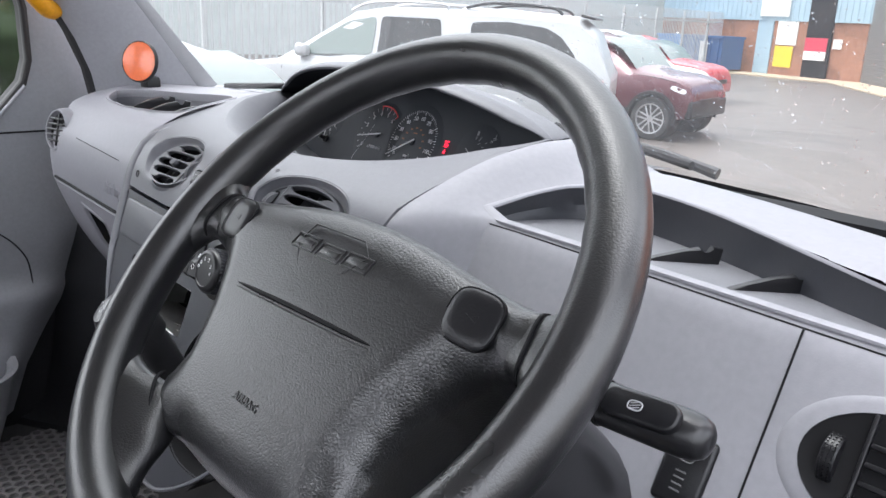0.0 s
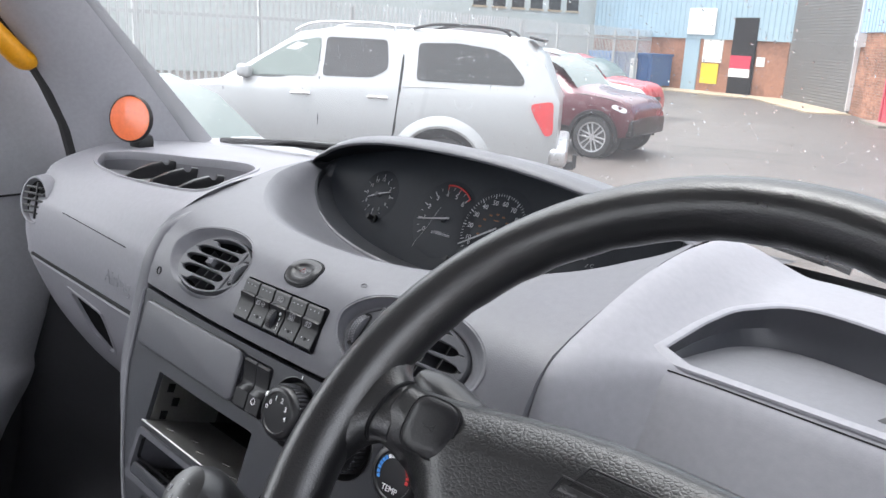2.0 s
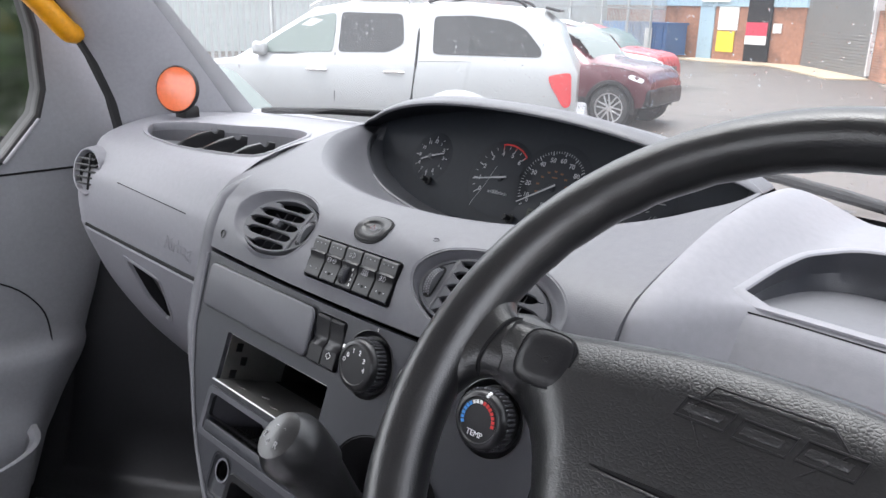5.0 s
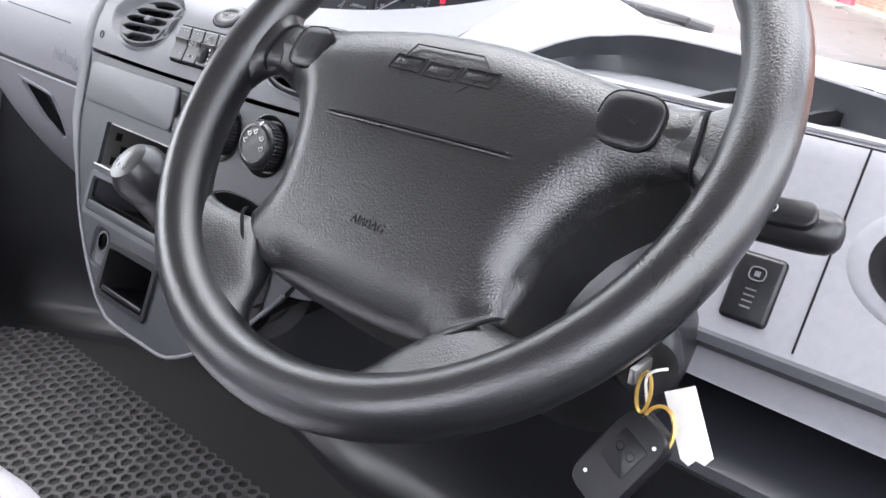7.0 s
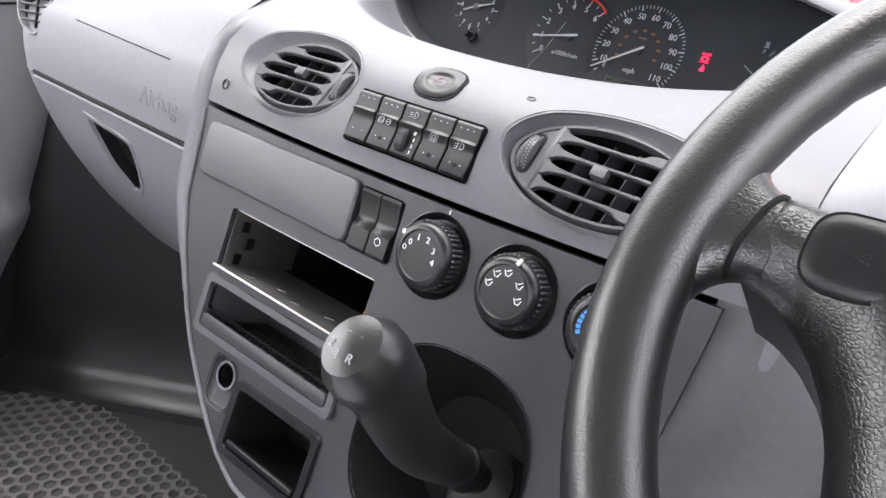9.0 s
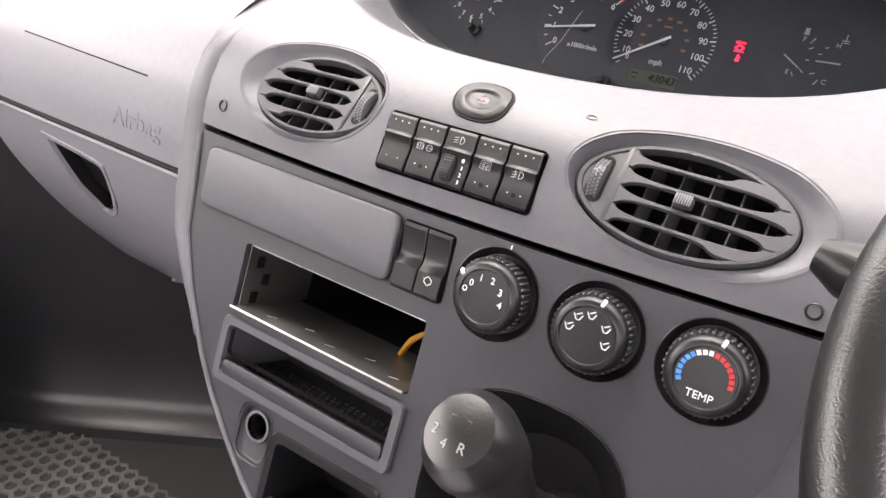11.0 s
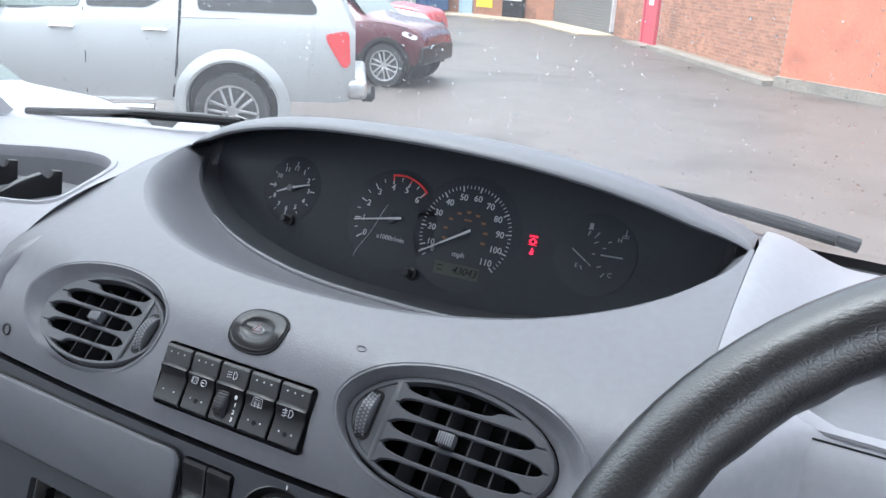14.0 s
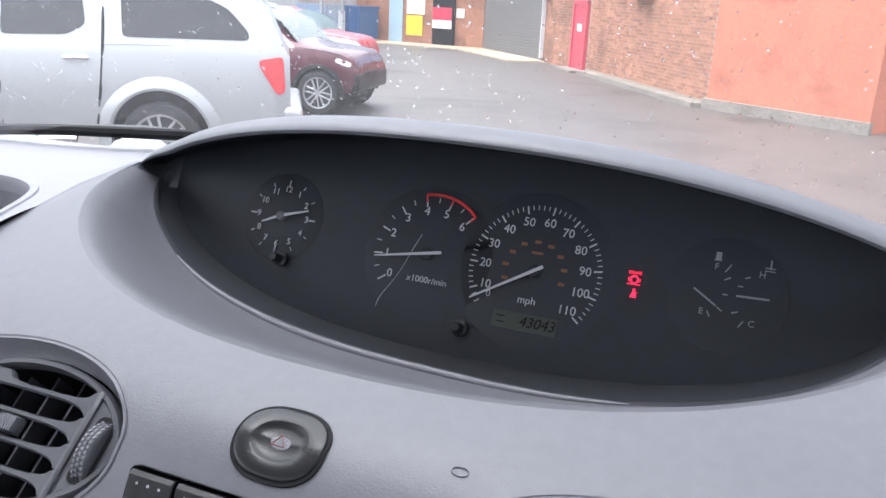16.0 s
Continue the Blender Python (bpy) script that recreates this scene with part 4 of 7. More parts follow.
part("hub", lathe([(0.0045, 0), (0.0045, 0.002), (0.0035, 0.003), (0, 0.003)], m, 24), DIAL, d)
part("hair", tube(curve([m @ Vector(p) for p in ((-0.004, 0.012, 0.008), (-0.008, 0.002, 0.008), (-0.016, -0.018, 0.007), (-0.026, -0.035, 0.006), (-0.028, -0.043, 0.006))], 16), 0.00022, 5), GREYPRINT, cluster, "fine stray thread on the dial glass")
# speedometer
m, d = dial(0.0405, 1.6525, 0.0458, 203, -39, 50, 5, 0.3, 0.0056)
for a in (216, 209.5):
    part("tick", rbox(0.004, 0.0008, 0.0003, m @ Matrix.Rotation(radians(a), 4, "Z") @ pose(0.0437, 0, 0.0005), 0), DIALPRINT, d)
for k in range(12):
    a = radians(215 if k == 0 else 203 - 24.2 * (k - 1))
    lettering("numeral", str(10 * k), 0.0084 if k else 0.0066, m @ pose(0.0345 * math.cos(a), 0.0345 * math.sin(a), 0.0006), DIALPRINT, d)
for k in range(9):
    a = radians(200 - 215 * k / 8)
    part("km_mark", rbox(0.0042, 0.0022, 0.0002, m @ pose(0.0205 * math.cos(a), 0.0205 * math.sin(a), 0.0005), 0), AMBERPRINT, d)
part("km_mark", rbox(0.008, 0.0016, 0.0002, m @ pose(0, 0.013, 0.0005), 0), AMBERPRINT, d)
lettering("lettering", "mph", 0.0072, m @ pose(-0.001, -0.0200, 0.0006), DIALPRINT, d)
needle(m, 212, 0.0470, 0.0075, d)
part("hub", lathe([(0.0045, 0), (0.0045, 0.002), (0.0035, 0.003), (0, 0.003)], m, 24), DIAL, d)
lm = dial_m(0.041, 1.6215)
lcd = part("display", rbox(0.045, 0.0115, 0.0006, lm @ pose(0, 0, 0.0003), 0), LCD, cluster, "small dim green mileage display")
lettering("digits", "43043", 0.0100, lm @ pose(0.0085, 0, 0.0008), VOID, lcd, slant=0.2)
part("digit_bars", join(rbox(0.006, 0.001, 0.0003, lm @ pose(-0.017, 0.002, 0.0008), 0), rbox(0.005, 0.001, 0.0003, lm @ pose(-0.0165, -0.002, 0.0008), 0)), VOID, lcd)
# warning lamps
wm = dial_m(0.1065, 1.6590, 0.0016) @ Matrix.Scale(0.78, 4)
w1 = part("brake_lamp", join(tube([wm @ p for p in ring(0.0030, n=14, cy=-0.0016)], 0.0006, 5, closed=True), *[rbox(0.0007, 0.0028, 0.0005, wm @ pose(s * 0.0045, -0.0016, 0), 0) for s in (-1, 1)], rbox(0.011, 0.0006, 0.0004, wm @ pose(0, -0.0055, 0), 0)), LAMPRED, cluster, "lit red brake warning lamp")
lettering("lettering", "BRAKE", 0.0036, wm @ pose(0, 0.0042, 0), LAMPRED, w1)
wm = dial_m(0.1075, 1.6495, 0.0016) @ Matrix.Scale(0.72, 4)
part("belt_lamp", join(lathe([(0.0013, 0), (0.0013, 0.0004)], wm @ pose(0, 0.0036, 0), 10), slab([(-0.0028, -0.003), (0.0028, -0.003), (0.0012, 0.002), (-0.0012, 0.002)], 0.0004, wm), rbox(0.0075, 0.0008, 0.0005, wm @ pose(0, -0.0005, 0, 0, 0, 40), 0)), LAMPRED, cluster, "lit red seat belt lamp")
# fuel and temperature
m = dial_m(0.163, 1.658)
d = part("dial", lathe([(0.036, 0), (0.036, 0.0003), (0.0355, 0.0004), (0, 0.0004)], m @ pose(0, 0, -0.0006), 56), DIAL, cluster, "paired fuel and temperature dial")
for x, y, a, ln in ((-0.0015, 0.0165, 60, 0.006), (-0.001, 0.010, 30, 0.004), (-0.001, 0.0, 0, 0.003), (-0.003, -0.0095, -35, 0.004), (-0.009, -0.0135, -60, 0.004), (0.0105, 0.0125, 20, 0.003), (0.007, 0.0065, 0, 0.003), (0.006, -0.010, 20, 0.004), (0.0105, -0.0165, 60, 0.005)):
    part("tick", rbox(ln, 0.0008, 0.0003, m @ pose(x, y, 0.0005, 0, 0, a), 0), DIMPRINT, d)
for ch, x, y in (("F", -0.0085, 0.0165), ("E", -0.0135, -0.0125), ("H", 0.0185, 0.0155), ("C", 0.0165, -0.0155)):
    lettering("lettering", ch, 0.0056, m @ pose(x, y, 0.0006), DIMPRINT, d)
part("pictogram", join(rbox(0.0034, 0.0048, 0.0003, m @ pose(-0.0082, 0.0235, 0.0005), 0), rbox(0.0046, 0.0008, 0.0003, m @ pose(-0.0082, 0.0208, 0.0005), 0)), DIMPRINT, d)
part("pictogram", join(rbox(0.0009, 0.006, 0.0003, m @ pose(0.0225, 0.0225, 0.0005), 0), *[rbox(0.006, 0.0006, 0.0003, m @ pose(0.0225, 0.0185 + 0.0018 * q, 0.0005), 0) for q in (0, 1)]), DIMPRINT, d)
part("needle", rbox(0.017, 0.0011, 0.0006, m @ pose(-0.0125, -0.0035, 0.002, 0, 0, -32), 0), DIMPRINT, d)
part("needle", rbox(0.019, 0.0012, 0.0006, m @ pose(0.0150, 0.0005, 0.002, 0, 0, 2), 0), DIMPRINT, d)

# ---- dashboard left and right of the console ----
dash = thing("dashboard", "light grey moulded plastic dashboard with trays and glovebox", "dashboard", (XC, 0.6, 1.3))
LZ = (1.20, 1.28, 1.34, 1.40, 1.46, 1.498, 1.504, 1.54, 1.58, 1.605, 1.628, 1.643, 1.655, 1.664, 1.668, 1.668, 1.662, 1.655)
LY = (0.60, 0.535, 0.495, 0.462, 0.438, 0.426, 0.426, 0.425, 0.432, 0.443, 0.462, 0.485, 0.515, 0.555, 0.60, 0.68, 0.76, 0.86)


def left_y(x):
    e = max(0.0, (-1.555 - x) / 0.10)
    return 0.11 * e ** 1.9


xs = (list(np.linspace(-1.1165, -1.47, 12)) + [-1.49, -1.51, -1.53, -1.55, -1.57, -1.59, -1.61, -1.63, -1.65])[::-1]
rows = []
for y, z in zip(LY, LZ):
    row = []
    for x in xs:
        k = (x + 1.1165) / -0.36
        row.append(Vector((x, y + 0.010 * k * (1 if z < 1.63 else 0.3) + left_y(x) * (1 if y < 0.7 else 0.0), z - 0.006 * max(0, k) * (1 if z > 1.6 else 0) + (0.010 * max(0, 1 - k * 1.5) if z > 1.62 else 0))))
    rows.append(row)


def eased(poly, times=2):
    """A polygon with its corners cut round."""
    for _ in range(times):
        poly = [(a[0] + (b[0] - a[0]) * f, a[1] + (b[1] - a[1]) * f) for a, b in zip(poly, poly[1:] + poly[:1]) for f in (0.22, 0.78)]
    return poly


HANDLE = eased([(-1.418, 1.468), (-1.408, 1.468), (-1.322, 1.460), (-1.312, 1.455), (-1.332, 1.404), (-1.358, 1.376), (-1.392, 1.358), (-1.402, 1.381), (-1.414, 1.409)], 1)
SLOT = [(-1.52, 0.553), (-1.475, 0.522), (-1.39, 0.509), (-1.29, 0.504), (-1.20, 0.504), (-1.140, 0.509), (-1.126, 0.530), (-1.140, 0.582), (-1.172, 0.617), (-1.23, 0.638), (-1.31, 0.634), (-1.40, 0.612), (-1.48, 0.583)]


def inside(poly, x, y):
    hit = False
    for (x0, y0), (x1, y1) in zip(poly, poly[1:] + poly[:1]):
        if (y0 > y) != (y1 > y) and x < x0 + (x1 - x0) * (y - y0) / (y1 - y0):
            hit = not hit
    return hit


cols = [curve([r[i] for r in rows], 201) for i in range(len(rows[0]))]
sheet = [curve([c[j] for c in cols], 121) for j in range(201)]
bm = skin(sheet)
gone = []
for f in bm.faces:
    c = f.calc_center_median()
    if (c.z < 1.48 and inside(HANDLE, c.x, c.z)) or (c.z > 1.62 and inside(SLOT, c.x, c.y)):
        gone.append(f)
bmesh.ops.delete(bm, geom=gone, context="FACES")
snap(bm, curve([Vector((x, y, 0)) for x, y in SLOT] + [Vector((*SLOT[0], 0))], 97)[:-1], 0.007)
left = part("passenger_side", bm, DASH, dash, "light grey passenger side with airbag cover and glovebox")


def left_p(x, z, out=0.0):
    k = (x + 1.1165) / -0.36
    return Vector((x, lerp_table(z, LZ[:13], LY[:13]) + 0.010 * k + left_y(x) - out, z))


def left_m(x, z, out=0.0):
    a, b = left_p(x, z - 0.01), left_p(x, z + 0.01)
    du = left_p(x + 0.01, z) - left_p(x - 0.01, z)
    n = du.cross(b - a).normalized()
    return frame_of(left_p(x, z) + n * out, (1, 0, 0), n)


# glovebox slit, airbag cover edges and handle slot
part("glovebox_slit", tube([left_p(x, 1.5005, 0.0005) for x in np.linspace(-1.119, -1.54, 24)], 0.0030, 6), VOID, dash)
part("lid_edge", tube([left_p(x, 1.4945, 0.001) for x in np.linspace(-1.119, -1.54, 24)], 0.003, 6), DASH, dash)
part("cover_seam", tube([left_p(-1.134, z, 0.0002) for z in np.linspace(1.502, 1.60, 12)], 0.0014, 6), VOID, dash)
part("cover_crease", tube([left_p(x, 1.588 - 0.02 * (x + 1.42) , 0.0002) for x in np.linspace(-1.42, -1.20, 12)], 0.0009, 6), VOID, dash)
lettering("lettering", "Airbag", 0.030, left_m(-1.218, 1.535, 0.0006), DASH, dash, 0.0004, slant=0.25)
def slot_rows(poly, grow, push):
    cx, cz = sum(p[0] for p in poly) / len(poly), sum(p[1] for p in poly) / len(poly)
    pts = [Vector((a[0] + (b[0] - a[0]) * k / 6, 0, a[1] + (b[1] - a[1]) * k / 6)) for a, b in zip(poly, poly[1:] + poly[:1]) for k in range(6)]
    return [left_p(cx + (p.x - cx) * grow, cz + (p.z - cz) * grow, push) for p in pts]


hs = part("handle_slot", skin([slot_rows(HANDLE, 1.14, -0.0005), slot_rows(HANDLE, 1.10, 0.0018), slot_rows(HANDLE, 0.96, 0.0010), slot_rows(HANDLE, 0.90, -0.004)], loop=True), DASH, dash, "glovebox handle slot with a rounded rim")
part("slot_inside", skin([slot_rows(HANDLE, 0.93, -0.002), slot_rows(HANDLE, 0.86, -0.022), slot_rows(HANDLE, 0.02, -0.026)], loop=True), BLACK, hs)
# passenger end vent
vm = frame_of(left_p(-1.531, 1.588, 0.002), (1, 0.23, 0), (0.20, -0.95, 0.22))
vent = part("end_vent", moved(skin([ring(0.040, 0.043, 36, z=-0.014), ring(0.036, 0.039, 36, z=-0.001), ring(0.034, 0.037, 36, z=0.003), ring(0.031, 0.035, 36, z=0.003), ring(0.028, 0.032, 36, z=-0.003), ring(0.0265, 0.0305, 36, z=-0.008)], loop=True), vm), DASH, dash, "round end vent with black slats")
part("vent_box", moved(skin([ring(0.027, 0.031, 32, z=-0.004), ring(0.026, 0.030, 32, z=-0.0045), ring(0.0004, 0.0004, 32, z=-0.006)], loop=True), vm), VOID, vent)
for v in (-0.020, -0.010, 0.0, 0.010, 0.020):
    hw = 0.027 * math.sqrt(1 - (v / 0.031) ** 2)
    part("slat", rbox(2 * hw, 0.0035, 0.006, vm @ pose(0, v, 0.001), 0.001), SATIN, vent)
part("divider", rbox(0.003, 0.058, 0.004, vm @ pose(0.008, 0, 0.003), 0.001), SATIN, vent)
# demister slot on the left top
near_top = [c for r in sheet[110:] for c in r]


def left_top(x, y):
    return min(near_top, key=lambda c: (c.x - x) ** 2 + (c.y - y) ** 2).z


so = curve([Vector((x, y, 0)) for x, y in SLOT] + [Vector((*SLOT[0], 0))], 49)[:-1]
so = [Vector((p.x, p.y, left_top(p.x, p.y))) for p in so]
cen = sum(so, Vector()) / len(so)


def slot_ring(f, dz):
    return [Vector((cen.x + (p.x - cen.x) * f, cen.y + (p.y - cen.y) * (f - (0.12 if f > 1 else 0.0) + (0.16 if f > 1 else 0.0)), p.z + dz)) for p in so]


slot = part("top_slot", skin([slot_ring(1.03, -0.001), slot_ring(1.02, 0.0018), slot_ring(0.985, 0.001), slot_ring(0.975, -0.005), slot_ring(0.985, -0.012)], loop=True), DASH, dash, "rounded rim of the open tray on the dash top")
floor_s = [Vector((p.x, p.y, 1.630)) for p in slot_ring(0.985, 0)]
bm = skin([slot_ring(0.985, -0.008), [a.lerp(b, 0.5) for a, b in zip(slot_ring(0.995, -0.01), floor_s)], floor_s], loop=True)
bm.verts.ensure_lookup_table()
bm.faces.new(bm.verts[-len(floor_s):])
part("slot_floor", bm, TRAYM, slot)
for xa, ya in ((-1.420, 0.535), (-1.345, 0.530), (-1.268, 0.528)):
    prof = [(0.0, -0.003), (0.080, -0.003), (0.084, 0.024), (0.074, 0.026), (0.071, 0.018), (0.065, 0.018), (0.062, 0.025), (0.040, 0.021), (0.018, 0.012), (0.0, 0.001)]
    part("tray_divider", slab(prof, 0.008, Matrix(((0.25, 0, 0.968, xa), (0.968, 0, -0.25, ya), (0, 1, 0, 1.631), (0, 0, 0, 1))), 0.0015), BLACK, slot)

# driver side: sloping panel, open tray with dividers, rounded rear edge
RX0, RX1 = -0.5405, 0.16


def right_p(x, z, out=0.0):
    return Vector((x, 0.522 - (1.632 - z) * 0.52 - out * 0.887 + 0.03 * max(0, (x + 0.10) / 0.25) ** 2, z + out * 0.46))


def right_m(x, z, out=0.0):
    return frame_of(right_p(x, z, out), (1, 0, 0), (0, -0.887, 0.46))


SIDE = ((0.392, 1.45), (0.405, 1.50), (0.413, 1.55), (0.432, 1.61), (0.450, 1.635), (0.487, 1.652), (0.55, 1.672), (0.60, 1.683), (0.672, 1.690), (0.76, 1.682), (0.90, 1.645))
FLAT = ((0.432, 1.45), (0.457, 1.50), (0.483, 1.55), (0.514, 1.61), (0.5255, 1.631), (0.540, 1.637), (0.590, 1.644), (0.640, 1.651), (0.700, 1.660), (0.78, 1.656), (0.90, 1.635))


def glass_y(x):
    """Where the windscreen meets the dash."""
    q = ((x - XC) / 0.765) ** 2
    return 0.878 - 0.115 * q * q - 0.03 * q


def bend(x, y):
    """How far the dash top curves back towards the driver's end."""
    return -0.115 * max(0.0, (x + 0.44) / 0.42) ** 1.2 * min(1.0, max(0.0, (y - 0.53) / 0.13))


rows = []
for (ya, za), (yb, zb) in zip(SIDE, FLAT):
    row = []
    for x in (-0.5395, -0.532, -0.522, -0.512, -0.502, -0.492, -0.482, -0.472, -0.46, -0.445, -0.42, *np.linspace(-0.38, 0.16, 22)):
        f = min(1.0, max(0.0, (x + 0.5395) / 0.075))
        f = f * f * (3 - 2 * f)
        y = ya + 0.004 + (yb - ya - 0.004) * f
        yy = y + bend(x, y)
        over = max(0.0, yy - glass_y(x))
        row.append(Vector((x, yy - 0.97 * over, za + (zb - za) * f - 0.02 * max(0.0, x + 0.44) - 0.3 * over)))
    rows.append(row)
fine = [[r[i] for r in rows] for i in range(len(rows[0]))]
fine = [curve(c, 121) for c in fine]
TRAY = [(-0.4905, 0.531), (-0.488, 0.56), (-0.484, 0.60), (-0.476, 0.64), (-0.456, 0.668), (-0.425, 0.678), (-0.38, 0.672), (-0.32, 0.655), (-0.25, 0.629), (-0.18, 0.603), (-0.10, 0.575), (-0.02, 0.548), (0.05, 0.531)]
tray_line = curve([Vector((x, y, 0)) for x, y in TRAY], 49)
low_line = [Vector((-0.4905 + 0.5405 * k / 24, 0.531, 0)) for k in range(24, 0, -1)]
hole = tray_line + low_line


def in_tray(x, y):
    return x > -0.4905 and y > 0.531 and y < float(np.interp(x, [p.x for p in tray_line], [p.y for p in tray_line]))


across = [curve([c[j] for c in fine], 161) for j in range(121)]
bm = skin(across)
bmesh.ops.delete(bm, geom=[f for f in bm.faces if in_tray(*f.calc_center_median().xy)], context="FACES")
snap(bm, hole, 0.009)
part("driver_side", bm, DASH, dash, "light grey driver's side of the dash with smooth shoulder")


def top_z(x, y):
    f = min(1.0, max(0.0, (x + 0.5395) / 0.075))
    f = f * f * (3 - 2 * f)
    ys = [a[0] + 0.004 + (b[0] - a[0] - 0.004) * f for a, b in zip(SIDE, FLAT)]
    zs = [a[1] + (b[1] - a[1]) * f for a, b in zip(SIDE, FLAT)]
    return float(np.interp(y - bend(x, y), ys, zs)) - 0.02 * max(0.0, x + 0.44)


mid = Vector((-0.28, 0.59, 0))
def tray_ring(shrink, dz):
    return [Vector((p.x + (mid.x - p.x) * shrink * 0.4, p.y + (mid.y - p.y) * shrink, top_z(p.x, p.y) + dz)) for p in hole]


lip = part("tray_lip", skin([tray_ring(-0.10, -0.001), tray_ring(-0.095, 0.0012), tray_ring(0.0, 0.0030), tray_ring(0.035, 0.0020), tray_ring(0.045, 0.0002)], loop=True), DASH, dash, "rounded rim of the dash tray")
floor_r = [Vector((p.x, p.y, 1.6275 - 0.075 * (p.y - 0.531) - 0.02 * (p.x + 0.49))) for p in tray_ring(0.0, 0)]
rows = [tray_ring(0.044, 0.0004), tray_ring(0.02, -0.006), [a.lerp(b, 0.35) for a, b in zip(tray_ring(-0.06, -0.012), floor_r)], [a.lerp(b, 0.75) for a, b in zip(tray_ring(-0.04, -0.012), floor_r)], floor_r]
# Wall is darker than the dash: the overhang's shade is painted in.
part("tray_wall", skin(rows, loop=True), PODLOW, dash, "inner wall of the dash tray, shade in its colour")
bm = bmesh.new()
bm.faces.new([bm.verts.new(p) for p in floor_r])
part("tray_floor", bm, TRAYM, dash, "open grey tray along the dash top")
rows = [[right_p(x, z - 0.02 * max(0.0, x + 0.44), 0.0035 if z < 1.627 else 0.002) for x in np.linspace(-0.507 + 0.0 * z, RX1, 24)] for z in (1.484, 1.50, 1.53, 1.56, 1.59, 1.615, 1.624, 1.629)]
panel = part("driver_panel", thick(rows, 0.004), DASH, dash, "flat grey panel below the tray")
part("panel_edge", tube([right_p(-0.5085, z, 0.001) for z in np.linspace(1.486, 1.629, 10)] + [right_p(x, 1.6305 - 0.02 * max(0, x + 0.44), 0.001) for x in np.linspace(-0.50, 0.14, 12)], 0.0007, 6), VOID, dash)
for xa, ya in ((-0.340, 0.577), (-0.252, 0.572)):
    prof = [(-0.010, 0.010), (0.07, 0.004), (0.074, 0.026), (0.064, 0.028), (0.061, 0.022), (0.055, 0.022), (0.052, 0.027), (0.035, 0.0245), (0.012, 0.020), (-0.010, 0.0145)]
    part("tray_divider", slab(prof, 0.0065, Matrix(((0.53, 0, 0.85, xa - 0.004), (0.85, 0, -0.53, ya), (0, 1, 0, 1.604), (0, 0, 0, 1))), 0.0015), SATIN, dash, "dark wedge divider with a notch in the tray")
part("panel_seam", tube([right_p(-0.171, z, 0.0037) for z in np.linspace(1.486, 1.624, 14)], 0.0009, 6), VOID, dash)
# driver's end vent
vm = right_m(-0.089, 1.560, 0.0045)
vent = part("end_vent", moved(skin([ring(0.076, 0.053, 40, z=-0.004), ring(0.072, 0.049, 40, z=-0.0006), ring(0.066, 0.045, 40, z=0.0002), ring(0.058, 0.039, 40, z=0.0010), ring(0.056, 0.037, 40, z=-0.002)], loop=True), vm), DASH, dash, "oval driver's vent with black slats")
part("vent_box", moved(skin([ring(0.0575, 0.0385, 36, z=0.0016), ring(0.055, 0.036, 36, z=0.0006), ring(0.0004, 0.0004, 36, z=0.0004)], loop=True), vm), VOID, vent)
for v in (-0.02, -0.008, 0.004, 0.016):
    hw = 0.056 * math.sqrt(1 - (v / 0.038) ** 2)
    part("slat", rbox(hw + 0.018, 0.0035, 0.006, vm @ pose((hw - 0.018) / 2, v, 0.003), 0.001), SATIN, vent)
part("divider", rbox(0.003, 0.070, 0.006, vm @ pose(-0.020, 0, 0.003), 0.001), SATIN, vent)
tw = part("thumbwheel", moved(lathe([(0.0165, -0.005), (0.0175, -0.004), (0.0175, 0.004), (0.0165, 0.005)], None, 36), vm @ pose(-0.038, 0, -0.008, 0, 90, 0)), SATIN, vent)
part("grip_dots", join(*[moved(rbox(0.0014, 0.0014, 0.0014, None, 0.0), vm @ pose(-0.038, 0, -0.008) @ Matrix.Rotation(radians(a), 4, "X") @ pose(x, 0, 0.0176)) for a in range(-56, 60, 8) for x in (-0.003, 0, 0.003)]), SATIN, tw)
# dimmer switch on the driver's panel
sw = part("level_switch", rbox(0.036, 0.053, 0.007, right_m(-0.212, 1.517, 0.004), 0.004, 3), BLACK, dash, "black rocker switch with a pictogram")
part("pictogram", join(tube([right_m(-0.212, 1.527, 0.0080) @ p for p in ring(0.006, 0.005, 16, 3)], 0.0006, 5, closed=True), rbox(0.004, 0.004, 0.0006, right_m(-0.212, 1.527, 0.0080), 0), *[rbox(0.008, 0.0012, 0.0004, right_m(-0.2125, 1.516 - 0.004 * q, 0.0080), 0) for q in range(4)]), FADED, sw)
# lower shelf and knee panel
rows = [[Vector((x, y, z)) for x in np.linspace(-0.565, 0.16, 24)] for y, z in ((0.444, 1.484), (0.436, 1.482), (0.432, 1.476), (0.436, 1.470), (0.47, 1.462), (0.52, 1.455), (0.54, 1.440), (0.54, 1.40), (0.50, 1.392), (0.43, 1.386), (0.420, 1.382), (0.418, 1.374), (0.424, 1.366), (0.50, 1.36))]
# Darker than the panel above, whose shade is put into this colour.
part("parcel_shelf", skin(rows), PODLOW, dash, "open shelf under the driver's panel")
for k in range(3):
    part("blank_switch", rbox(0.040, 0.05, 0.012, pose(-0.075 + 0.042 * k, 0.50, 1.425, 60), 0.003), BLACK, dash)
rows = []
